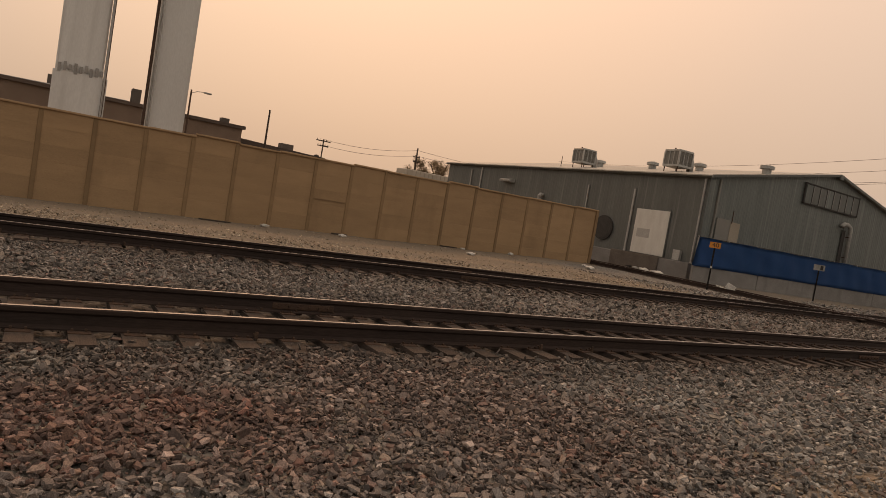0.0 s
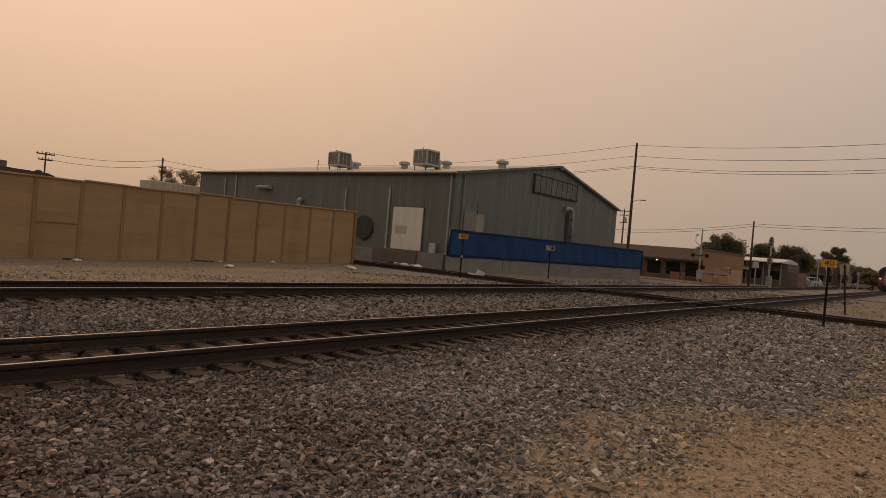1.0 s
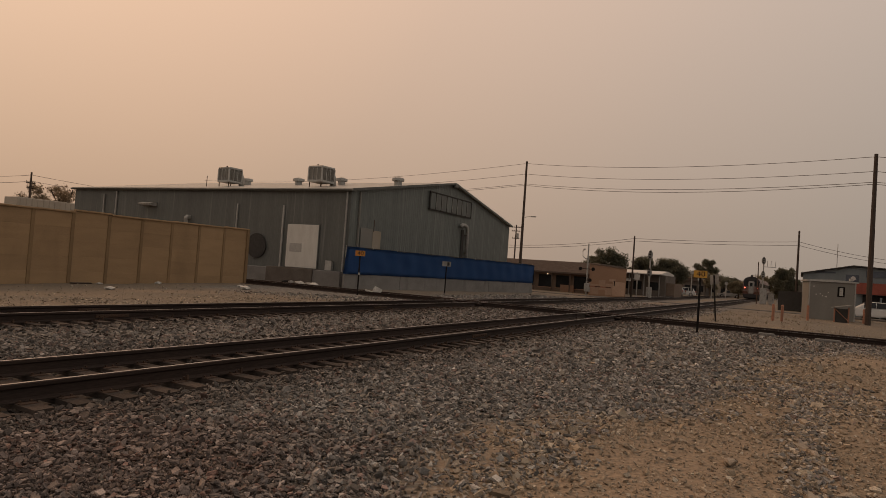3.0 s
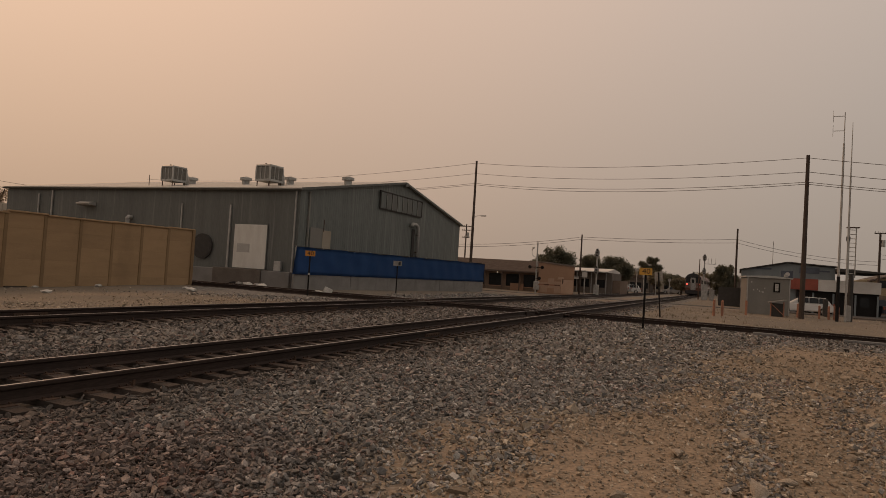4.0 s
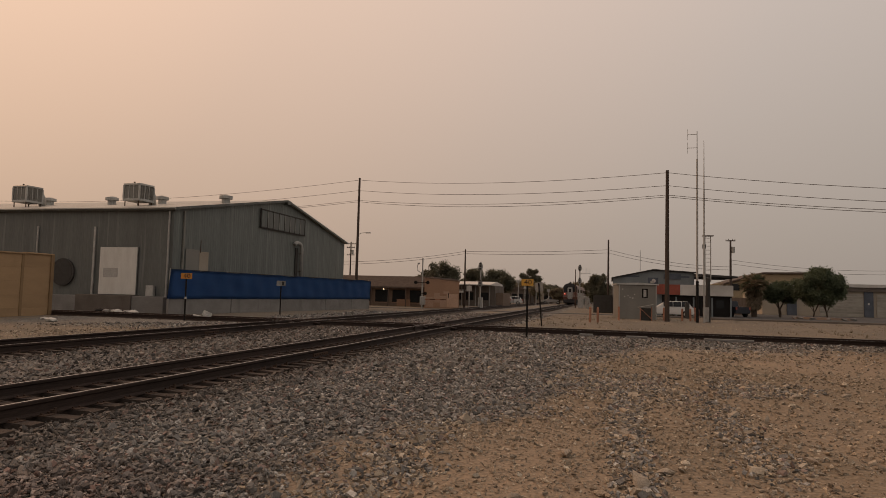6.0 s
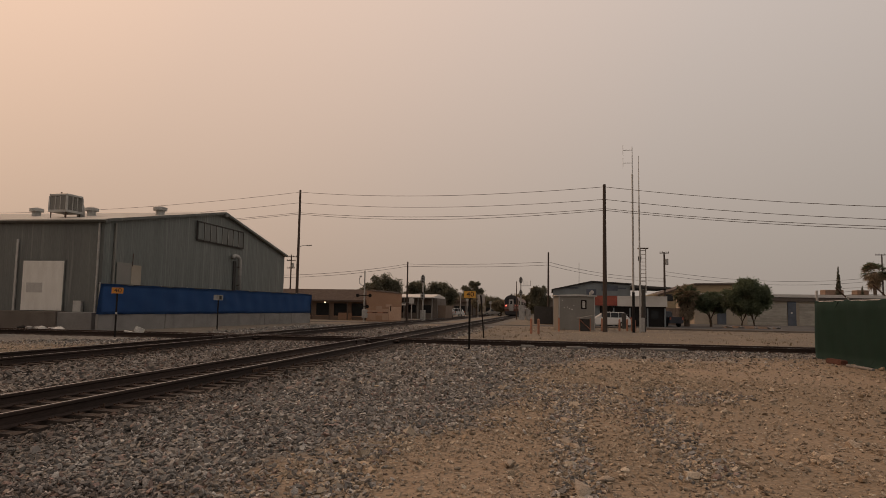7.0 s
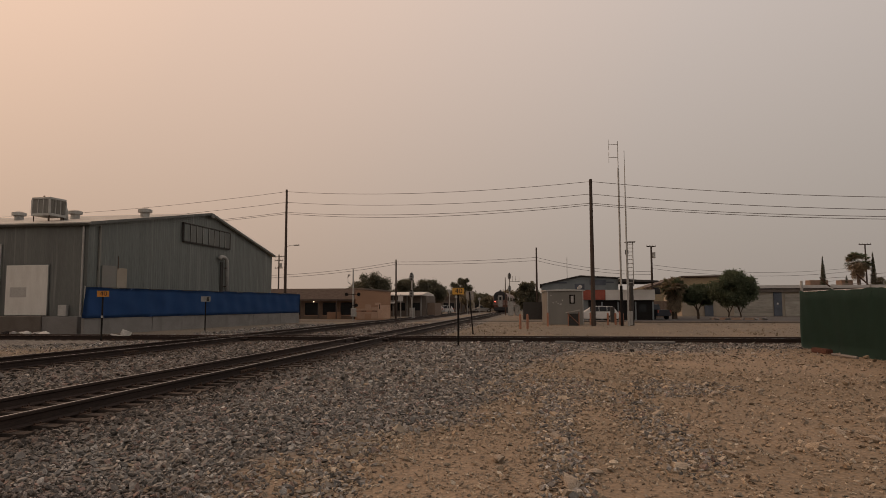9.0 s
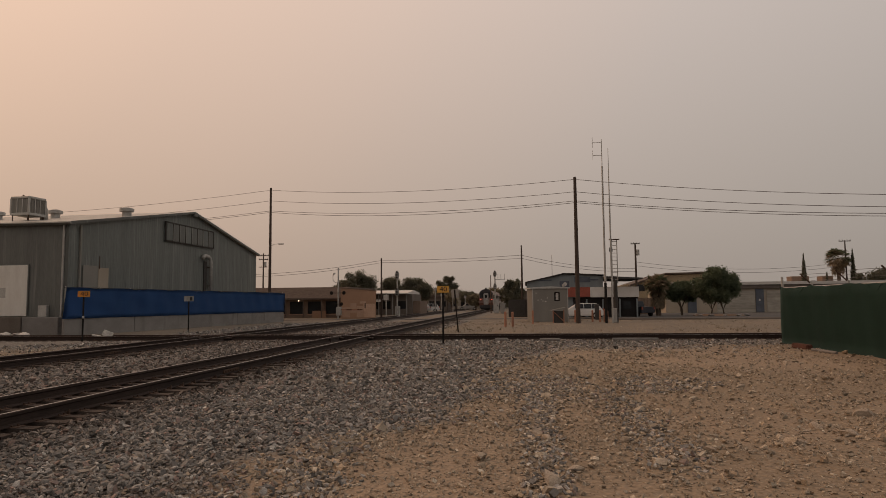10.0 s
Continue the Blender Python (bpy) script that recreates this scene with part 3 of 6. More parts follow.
def rail(parent, off, a, b):
    bm = B()
    prism(bm, [(u + off, v * 1.163 + RAIL_Z) for u, v in PROFILE], a, b)
    for f in bm.faces:
        if f.calc_center_median().z > RAIL_Z + 0.2135 and abs(f.normal.x) < 0.5:
            f.material_index = 1
    return part("rail", bm, [M_RAIL, M_HEAD], parent, "rust-brown rail with a polished head")


bm = B()
box(bm, (0, 0, -0.085), (0.23, 2.6, 0.17))
bmesh.ops.subdivide_edges(bm, edges=[e for e in bm.edges if abs(e.verts[0].co.y - e.verts[1].co.y) > 1], cuts=5)
for v in bm.verts:
    v.co += Vector((noise.noise(v.co * 3), noise.noise(v.co * 4 + Vector((9, 0, 0))) * 2, noise.noise(v.co * 5) * 0.6)) * 0.012
TIE = mesh_of("tie", bm, M_TIE)
bm = B()
box(bm, (0, 0, 0.003), (0.2, 0.36, 0.016))
for sx in (-0.06, 0.06):
    for sy in (-0.085, 0.085):
        box(bm, (sx, sy, 0.02), (0.022, 0.03, 0.03))
PLATE = mesh_of("tie_plate", bm, M_STEEL)
bm = B()
box(bm, (0, 0, 0.025), (0.03, 0.16, 0.045))
box(bm, (0, -0.085, 0.045), (0.035, 0.02, 0.075))
ANCHOR = mesh_of("rail_anchor", bm, M_STEEL)


def track(label, at, rz, start, end, near_a, near_b, skip=()):
    tr = thing("railway_track", label, "railway track", "tracks", at, rz, "structure")
    for off in (-0.7525, 0.7525):
        rail(tr, off, start, end)
    r = random.Random(int(near_a * 7 + at[1]))
    far_v, far_f = [], []
    tie_v = np.array([v.co for v in TIE.vertices])
    tie_f = [tuple(p.vertices) for p in TIE.polygons]
    s, k = start, 0
    while s < end:
        jx, jy, jr = r.uniform(-0.03, 0.03), r.uniform(-0.09, 0.09), r.uniform(-0.025, 0.025)
        if near_a <= s <= near_b:
            piece("tie", TIE, tr, (s + jx, jy, 0), jr)
            if s < near_a + 34:
                for off in (-0.7525, 0.7525):
                    piece("tie_plate", PLATE, tr, (s + jx, off, 0), jr)
                    if r.random() < 0.4:
                        piece("rail_anchor", ANCHOR, tr, (s + jx + 0.15, off + (0.02 if off > 0 else -0.02), 0), 0 if off < 0 else math.pi)
        else:
            base = len(far_v)
            far_v.extend((tie_v + np.array((s + jx, jy, 0))).tolist())
            far_f.extend([tuple(i + base for i in f) for f in tie_f])
        s += 0.52
        k += 1
    if far_v:
        tagged(piece("far_ties", quick("far_ties", far_v, far_f, M_TIE), tr), kind="stuff")
    return tr


near_track = track("pair of dark rusty rails on weathered wooden ties", (0, NEAR_Y, 0), 0, -40, 420, -8, 62)
far_track = track("second pair of rusty rails on ties and grey ballast", (0, FAR_Y, 0), 0, -40, 420, -4, 62)
cross_track = track("rusty rails crossing the main tracks at a right angle", (CROSS_X, 0, -0.004), 90, -70, 75, -12, 34)
# joint bars bolted to the rail webs
for tr_, off, s in ((far_track, -0.7525, 10.4), (far_track, 0.7525, 10.9), (near_track, -0.7525, 16.3), (near_track, 0.7525, 3.4), (far_track, -0.7525, 22.3)):
    for sgn in (-1, 1):
        bm = B()
        box(bm, (s, off + sgn * 0.03, RAIL_Z + 0.085), (0.9, 0.02, 0.085))
        soften(bm, 0.004)
        jb = part("joint_bar", bm, M_STEEL, tr_, "bolted rusty joint bar")
        for q in (-0.36, -0.22, -0.08, 0.08, 0.22, 0.36):
            bm = B()
            rod(bm, (s + q, off + sgn * 0.038, RAIL_Z + 0.085), (s + q, off + sgn * 0.07, RAIL_Z + 0.085), 0.018, n=6)
            part("bolt", bm, M_STEEL, jb)
# guard rails and filler plates at the diamonds
for ty in (NEAR_Y, FAR_Y):
    d = thing("diamond_crossing", "dark steel rail diamond where two tracks cross", "rail crossing", "diamonds", (CROSS_X, ty, 0), 0, "structure")
    for sgn in (-1, 1):
        bm = B()
        prism(bm, [(u * 0.7 + sgn * 0.66, v * 0.97 + RAIL_Z) for u, v in PROFILE], -2.6, 2.6)
        part("guard_rail", bm, M_RAIL, d)
        bm = B()
        prism(bm, [(u * 0.7 + sgn * 0.66, v * 0.95 + RAIL_Z) for u, v in PROFILE], -2.2, 2.2, "y")
        part("guard_rail", bm, M_RAIL, d)
        for sg2 in (-1, 1):
            bm = B()
            box(bm, (sgn * 0.75, sg2 * 0.75, 0.1), (0.9, 0.5, 0.09))
            soften(bm, 0.02)
            part("frog_casting", bm, M_RAIL, d, "dark cast steel frog")


# ---- warehouse ----
WX, WX2, WY, WY2 = 38.6, 68.3, 28.55, 61.7
EAVE, RIDGE_X, RIDGE = 7.1, 54.2, 9.85


def roof_z(x):
    return float(np.interp(x, [WX, RIDGE_X, WX2], [EAVE, RIDGE, EAVE]))


def ribbed(bm, a, b, z0, ztop, out, pitch=0.3, depth=0.009):
    """Ribbed sheet from a to b (plan points), proud towards out; ztop is a function of the plan point."""
    a, b, out = Vector((*a, 0)), Vector((*b, 0)), Vector((*out, 0))
    d = (b - a).normalized()
    ln, s, cols = (b - a).length, 0.0, []
    while s < ln:
        for u, w in ((0, 0), (0.6, 0), (0.7, 1), (0.9, 1)):
            q = min(s + u * pitch, ln)
            cols.append((a + d * q, w))
        s += pitch
    cols.append((b, 0))
    rows = []
    for p, w in cols:
        q = p + out * (depth * w)
        rows.append((bm.verts.new((q.x, q.y, z0)), bm.verts.new((q.x, q.y, ztop(p)))))
    for (p0, p1), (q0, q1) in zip(rows, rows[1:]):
        bm.faces.new((p0, q0, q1, p1))


wh = thing("warehouse", "grey-green ribbed metal warehouse with a low gable roof", "warehouse", at=(0, 0, 0))
bm = B()
ribbed(bm, (WX, WY2), (WX, WY), -0.3, lambda p: EAVE, (-1, 0))
part("side_wall", bm, M_METALDK, wh, "dark grey ribbed metal wall with stained streaks")
bm = B()
ribbed(bm, (WX, WY), (WX2, WY), -0.3, lambda p: roof_z(p.x), (0, -1))
part("gable_wall", bm, M_METAL, wh, "grey-green ribbed metal gable wall")
bm = B()
ribbed(bm, (WX2, WY), (WX2, WY2), -0.3, lambda p: EAVE, (1, 0), pitch=1.2)
part("side_wall", bm, M_METAL, wh)
bm = B()
ribbed(bm, (WX2, WY2), (WX, WY2), -0.3, lambda p: roof_z(p.x), (0, 1), pitch=1.2)
part("gable_wall", bm, M_METAL, wh)
for x0, x1, z0, z1 in ((WX - 0.28, RIDGE_X, EAVE - 0.02, RIDGE), (WX2 + 0.28, RIDGE_X, EAVE - 0.02, RIDGE)):
    bm = B()
    prism(bm, [(x0, z0), (x1, z1), (x1, z1 + 0.13), (x0, z0 + 0.13)], WY - 0.3, WY2 + 0.3, "y")
    part("roof_slope", bm, M_ROOF, wh, "pale dusty metal roof")
for x0, x1 in ((WX - 0.28, RIDGE_X), (RIDGE_X, WX2 + 0.28)):
    bm = B()
    prism(bm, [(x0, roof_z(x0) - 0.06), (x1, roof_z(x1) - 0.06), (x1, roof_z(x1) + 0.13), (x0, roof_z(x0) + 0.13)], WY - 0.34, WY - 0.302, "y")
    part("rake_trim", bm, M_METALDK, wh, "grey gable edge trim")
bm = B()
prism(bm, [(WX - 0.42, EAVE + 0.02), (WX - 0.30, EAVE - 0.10), (WX - 0.05, EAVE - 0.10), (WX - 0.05, EAVE - 0.06), (WX - 0.28, EAVE - 0.06), (WX - 0.38, EAVE + 0.04)], WY - 0.3, WY2 + 0.3, "y")
part("gutter", bm, M_METALDK, wh, "grey roof gutter")
bm = B()
box(bm, (RIDGE_X + 0.1, WY - 0.3, RIDGE - 0.12), (0.55, 0.2, 0.4))
soften(bm, 0.03)
part("ridge_cap", bm, M_METALDK, wh)
for y, z0, z1, w in ((WY + 0.28, 0.9, EAVE - 0.1, 0.13), (34.85, 1.05, 5.9, 0.16), (39.8, 4.0, 5.95, 0.10), (57.1, 3.0, 6.6, 0.14), (55.3, 3.0, 6.9, 0.16)):
    bm = B()
    span(bm, (WX - 0.15, y - w / 2, z0), (WX - 0.045, y + w / 2, z1))
    soften(bm, 0.015)
    part("downspout", bm, M_GALV, wh, "pale metal downspout")
bm = B()
span(bm, (39.55, WY - 0.15, 2.4), (39.68, WY - 0.045, EAVE))
part("downspout", bm, M_CABIN, wh)
# loading door
bm = B()
span(bm, (WX - 0.14, 31.25, 1.17), (WX - 0.06, 34.3, 4.45))
soften(bm, 0.02)
door = part("loading_door", bm, M_WHITE, wh, "large white loading door with a grey paint patch")
bm = B()
span(bm, (WX - 0.152, 32.75, 2.35), (WX - 0.142, 33.95, 3.0))
part("paint_patch", bm, M_DOORPATCH, door)
for y0, y1, z0, z1 in ((31.18, 31.246, 1.15, 4.45), (34.304, 34.37, 1.15, 4.45), (31.18, 34.37, 4.454, 4.52)):
    bm = B()
    span(bm, (WX - 0.12, y0, z0), (WX - 0.05, y1, z1))
    part("door_frame", bm, M_METALDK, wh)
# round fan opening
bm = B()
bmesh.ops.create_cone(bm, cap_ends=True, segments=28, radius1=0.98, radius2=0.98, depth=0.14, matrix=pose(WX - 0.1, 37.4, 2.65, 0, 90, 0))
fan = part("fan_housing", bm, M_FAN, wh, "round dark wall fan housing")
bm = B()
bmesh.ops.create_cone(bm, cap_ends=True, segments=28, radius1=0.84, radius2=0.84, depth=0.03, matrix=pose(WX - 0.18, 37.4, 2.65, 0, 90, 0))
part("fan_opening", bm, M_FAN, fan)
bm = B()
for k in range(5):
    span(bm, (WX - 0.21, 36.7, 2.1 + k * 0.27), (WX - 0.197, 38.1, 2.14 + k * 0.27))
part("guard_bars", bm, M_FAN, fan)
# wall lamp, vent pipe, meter box
bm = B()
prism(bm, [(WX - 0.05, 5.55), (WX - 0.75, 5.62), (WX - 0.8, 5.75), (WX - 0.4, 5.9), (WX - 0.05, 5.88)], 49.7, 51.3, "y")
part("wall_lamp", bm, M_GALV, wh, "pale hooded wall lamp")
bm = B()
tube(bm, [(WX - 0.05, 45.4, 4.7), (WX - 0.3, 45.4, 4.7), (WX - 0.4, 45.4, 4.6), (WX - 0.4, 45.4, 4.1)], 0.2, 10)
part("vent_pipe", bm, M_GALV, wh)
bm = B()
span(bm, (WX - 0.3, 29.7, 1.12), (WX - 0.05, 30.3, 1.85))
soften(bm, 0.02)
part("meter_box", bm, M_GALV, wh, "pale grey meter box")
# sign frame high on the gable
sf = thing("sign_frame", "black sign frame with weathered pale panels on a gable", "sign frame")
for a, b in (((49.8, 8.55), (58.15, 8.64)), ((49.8, 7.0), (58.15, 7.09)), ((49.8, 7.0), (49.89, 8.64)), ((58.06, 7.0), (58.15, 8.64))):
    bm = B()
    span(bm, (a[0], WY - 0.17, a[1]), (b[0], WY - 0.06, b[1]))
    part("frame_bar", bm, M_FAN, sf)
for k in range(8):
    x0 = 49.95 + k * 1.02
    bm = B()
    span(bm, (x0 + 0.06, WY - 0.15, 7.13), (x0 + 0.92, WY - 0.08, 8.51))
    part("panel", bm, M_METALDK if k % 3 else M_METAL, sf)
    if k:
        bm = B()
        span(bm, (x0 - 0.05, WY - 0.164, 7.09), (x0 - 0.005, WY - 0.06, 8.55))
        mu = part("mullion", bm, M_FAN, sf)
        bm = B()
        span(bm, (x0, WY - 0.162, 7.094), (x0 + 0.05, WY - 0.06, 8.546))
        part("pale_strip", bm, M_PATCH, mu)
# goose-neck duct; the recess beside it is a flat sheet coloured dark as its shade
du = thing("exhaust_duct", "pale goose-neck exhaust duct on a metal wall", "duct")
bm = B()
tube(bm, [(55.85, WY - 0.3, 5.95), (55.92, WY - 0.3, 6.12), (56.15, WY - 0.3, 6.22), (56.75, WY - 0.3, 6.2), (57.15, WY - 0.3, 6.02), (57.3, WY - 0.3, 5.7), (57.32, WY - 0.3, 2.5)], 0.17, 10)
part("pipe", bm, M_PATCH, du, smooth=True)
bm = B()
span(bm, (56.45, WY - 0.1, 2.4), (56.95, WY - 0.05, 5.75))
part("duct_opening", bm, M_FAN, du, "flat dark sheet for the shade of a wall recess")
for z in (3.5, 5.2):
    bm = B()
    span(bm, (57.1, WY - 0.34, z), (57.55, WY - 0.05, z + 0.06))
    part("bracket", bm, M_STEEL, du)
# pale panel low on the gable
wp = thing("wall_panel", "weathered grey and cream board on a metal wall", "panel")
bm = B()
span(bm, (39.95, WY - 0.1, 2.9), (41.5, WY - 0.05, 4.5))
part("board", bm, M_CABIN, wp)
bm = B()
span(bm, (41.5, WY - 0.12, 3.0), (42.6, WY - 0.05, 4.4))
part("board", bm, M_BEIGE, wp, "cream board")
bm = B()
rod(bm, (41.55, WY - 0.15, 4.3), (41.55, WY - 0.15, 5.2), 0.03)
part("conduit", bm, M_STEEL, wp)
# concrete dock
for y0, y1, top, m_, lab in ((28.4, 30.9, 1.1, M_CONC, "pale"), (30.9, 35.4, 1.14, M_CONCDK, "dark stained"), (35.4, 48.0, 1.05, M_CONC, "pale")):
    bm = B()
    span(bm, (37.6 if m_ is M_CONCDK else 37.7, y0 + 0.004, -0.3), (WX - 0.004, y1 - 0.004, top))
    soften(bm, 0.03)
    single("loading_dock", bm, m_, lab + " concrete loading dock wall along the warehouse", "dock", "docks")


def cooler(x, y, s, rz):
    c = thing("rooftop_cooler", "weathered pale evaporative cooler on a metal roof", "cooler", "coolers", (x, y, roof_z(x)), rz)
    for sx in (-1, 1):
        for sy in (-1, 1):
            bm = B()
            rod(bm, (sx * s * 0.42, sy * s * 0.42, -0.2 if sx < 0 else 0.1), (sx * s * 0.42, sy * s * 0.42, 0.55), 0.04)
            part("leg", bm, M_STEEL, c)
    bm = B()
    span(bm, (-s / 2, -s / 2, 0.45), (s / 2, s / 2, 0.62))
    part("pan", bm, M_GALV, c)
    bm = B()
    span(bm, (-s / 2, -s / 2, 1.62), (s / 2, s / 2, 1.78))
    soften(bm, 0.03)
    part("lid", bm, M_GALV, c)
    bm = B()
    span(bm, (-s * 0.44, -s * 0.44, 0.62), (s * 0.44, s * 0.44, 1.62))
    part("core", bm, M_FAN, c)
    for sx in (-1, 1):
        for sy in (-1, 1):
            bm = B()
            box(bm, (sx * s * 0.47, sy * s * 0.47, 1.12), (0.12, 0.12, 1.0))
            part("corner_post", bm, M_GALV, c)
    sl = B()
    box(sl, (0, 0, 0), (0.03, 0.062, 0.96), Matrix.Rotation(0.35, 4, "Z"))
    slat = mesh_of("slat", sl, M_CABIN)
    for k in range(18):
        q = -0.408 + 0.048 * k
        piece("slat", slat, c, (-s * 0.455, q * s, 1.12))
        piece("slat", slat, c, (q * s, -s * 0.455, 1.12), math.pi / 2)
    for q in (-0.14, 0.14):
        bm = B()
        box(bm, (-s * 0.48, q * s, 1.12), (0.06, 0.06, 1.0))
        part("divider", bm, M_GALV, c)
        bm = B()
        box(bm, (q * s, -s * 0.48, 1.12), (0.06, 0.06, 1.0))
        part("divider", bm, M_GALV, c)
    bm = B()
    tube(bm, [(s * 0.44, -s * 0.2, 1.3), (s * 0.6, -s * 0.2, 1.26), (s * 0.7, -s * 0.2, 1.0), (s * 0.72, -s * 0.2, 0.1)], s * 0.17, 10)
    part("duct", bm, M_GALV, c, "pale elbow duct", smooth=True)
    bm = B()
    rod(bm, (-s * 0.2, s * 0.1, 1.78), (-s * 0.2, s * 0.1, 1.95), 0.06)
    part("cap", bm, M_STEEL, c)


cooler(42.3, 45.0, 1.5, -4)
cooler(42.3, 34.55, 1.55, -4)


def roof_vent(x, y):
    v = thing("roof_vent", "pale mushroom-shaped roof vent on a metal roof", "roof vent", "roof vents", (x, y, roof_z(x)))
    bm = B()
    rod(bm, (0, 0, -0.1), (0, 0, 0.55), 0.33, 0.33, 14)
    part("stack", bm, M_GALV, v)
    bm = B()
    rod(bm, (0, 0, 0.5), (0, 0, 0.72), 0.52, 0.52, 16)
    rod(bm, (0, 0, 0.72), (0, 0, 0.84), 0.52, 0.15, 16)
    part("hood", bm, M_GALV, v)


for y in (46.6, 40.2, 35.3, 29.4):
    roof_vent(46.0, y)
bm = B()
rod(bm, (0, 0, 0), (0, 0, 1.1), 0.03)
single("roof_pipe", bm, M_STEEL, "thin dark pipe standing on a metal roof", "pipe", at=(42, 47.6, roof_z(42)))

# ---- blue screened wall ----
bw = thing("screened_wall", "low grey concrete wall topped with blue windscreen fabric", "wall", at=(36.75, 27.25, 0), rz=-6.25)
BL = 28.55
for a, b in ((0, 6.2), (6.24, 12.4), (12.44, 19.6), (19.64, 24.6), (24.64, BL)):
    bm = B()
    span(bm, (a, 0.0, -0.5), (b, 0.2, 1.08))
    soften(bm, 0.02)
    part("concrete_panel", bm, M_CONC, bw, "pale grey concrete panel")
bm = B()
cols, rows_ = 90, 8
grid_ = [[bm.verts.new((-0.25 * (1 - j / rows_) * (1 if i == 0 else 0) + i / cols * (BL + 0.05), -0.05 - 0.03 * math.sin(i * 1.1 + j * 0.3) - 0.02 * math.sin(i * 0.37 + j), 1.02 + j / rows_ * (1.9 + (0.03 * math.sin(i * 0.55)) * (j == rows_)))) for j in range(rows_ + 1)] for i in range(cols + 1)]
for i in range(cols):
    for j in range(rows_):
        bm.faces.new((grid_[i][j], grid_[i + 1][j], grid_[i + 1][j + 1], grid_[i][j + 1]))
bmesh.ops.solidify(bm, geom=bm.faces[:], thickness=0.012)
part("windscreen", bm, M_BLUE, bw, "deep blue windscreen fabric, slightly slack", smooth=True)
for k in range(11):
    bm = B()
    rod(bm, (0.1 + k * 2.83, 0.1, 0.9), (0.1 + k * 2.83, 0.1, 3.0), 0.035)
    part("fence_post", bm, M_GALV, bw)
bm = B()
rod(bm, (0.0, 0.1, 2.94), (BL, 0.1, 2.94), 0.025)
part("top_rail", bm, M_FAN, bw)

# ---- tan precast wall ----
tw = thing("precast_wall", "tan precast concrete wall of posts and panels", "wall", at=(0, 31.4, 0))
PITCH = 1.965
r = random.Random(5)
for k in range(27):
    x1 = 31.55 - k * PITCH
    x0 = x1 - PITCH
    zt = 3.46 - 0.0105 * (31.4 - (x0 + x1) / 2) + r.uniform(-0.02, 0.02) + (0.05 if k in (5, 8, 12) else 0)
    zb = -0.9
    nrow = 5
    for q in range(nrow):
        h0, h1 = -0.35 + (zt + 0.35) / nrow * q, -0.35 + (zt + 0.35) / nrow * (q + 1)
        bm = B()
        span(bm, (x0 + 0.085, 0.03 + r.uniform(-0.002, 0.002), (zb if q == 0 else h0 + 0.001)), (x1 - 0.085, 0.14, h1 - 0.001))
        bmesh.ops.bevel(bm, geom=bm.edges[:], offset=0.004, segments=1, affect="EDGES")
        part("panel", bm, M_TAN, tw)
    bm = B()
    span(bm, (x0 - 0.09, -0.01, zb), (x0 + 0.09, 0.22, zt + 0.02))
    soften(bm, 0.015)
    part("post", bm, M_TANPOST, tw)
    bm = B()
    span(bm, (x0 + 0.085, 0.142, zb), (x1 - 0.085, 0.19, zt - 0.002))
    part("backing_slab", bm, M_TANPOST, tw)
    bm = B()
    span(bm, (x0 + 0.09, -0.05, zt), (x1 + 0.09, 0.21, zt + 0.09))
    soften(bm, 0.015)
    part("coping", bm, M_TAN, tw)
bm = B()
span(bm, (31.55 - 0.1, -0.06, -0.9), (31.55 + 0.12, 0.22, 3.5))
soften(bm, 0.015)
part("post", bm, M_TANPOST, tw)

# a slipped course leaves a rough ledge in one bay
bm = B()
span(bm, (12.0, -0.012, 1.30), (13.7, 0.031, 1.345))
bmesh.ops.subdivide_edges(bm, edges=[e for e in bm.edges if abs(e.verts[0].co.x - e.verts[1].co.x) > 1], cuts=8)
for v in bm.verts:
    v.co.z += 0.03 * noise.noise(v.co * 2.3)
part("ledge", bm, M_TANPOST, tw, "rough edge of a slipped panel course")


# ---- signs ----
def lettering(text, size, parent, m, material):
    cu = bpy.data.curves.new("lettering", "FONT")
    cu.body, cu.size, cu.align_x, cu.align_y, cu.extrude = text, size, "CENTER", "CENTER", 0.003
    tmp = new("lettering", cu)
    bpy.context.view_layer.update()
    me = bpy.data.meshes.new_from_object(tmp)
    bpy.data.objects.remove(tmp)
    me.materials.clear()
    me.materials.append(material)
    ob = new("lettering", me)
    ob.parent = parent
    ob.matrix_basis = m
    return ob


def sign(at, rz, w, h, zc, face, text, label, post=M_BLACK, lean=0.0, group="track signs"):
    """A small sign whose face looks along its own -y."""
    s = thing("track_sign", label, "sign", group, at, rz)
    bm = B()
    box(bm, (0, 0.03, (zc + h * 0.3) / 2 - 0.1), (0.085, 0.04, zc + h * 0.6 + 0.2))
    soften(bm, 0.006)
    part("post", bm, post, s, "dark steel post")
    bm = B()
    box(bm, (0, 0, zc), (w, 0.02, h))
    pl = part("plate", bm, face, s)
    if text:
        lettering(text, h * 1.02, pl, Matrix.Translation((0.02, -0.014, zc)) @ pose(0, 0, 0, 90, 0, 0) @ Matrix.Diagonal((1.15, 1, 1, 1)), M_INK)
    for q in (-0.3, 0.3):
        bm = B()
        rod(bm, (0, -0.012, zc + h * q), (0, -0.02, zc + h * q), 0.012)
        part("bolt", bm, M_GALV, s)
    s.rotation_euler[1] = radians(lean)
    return s


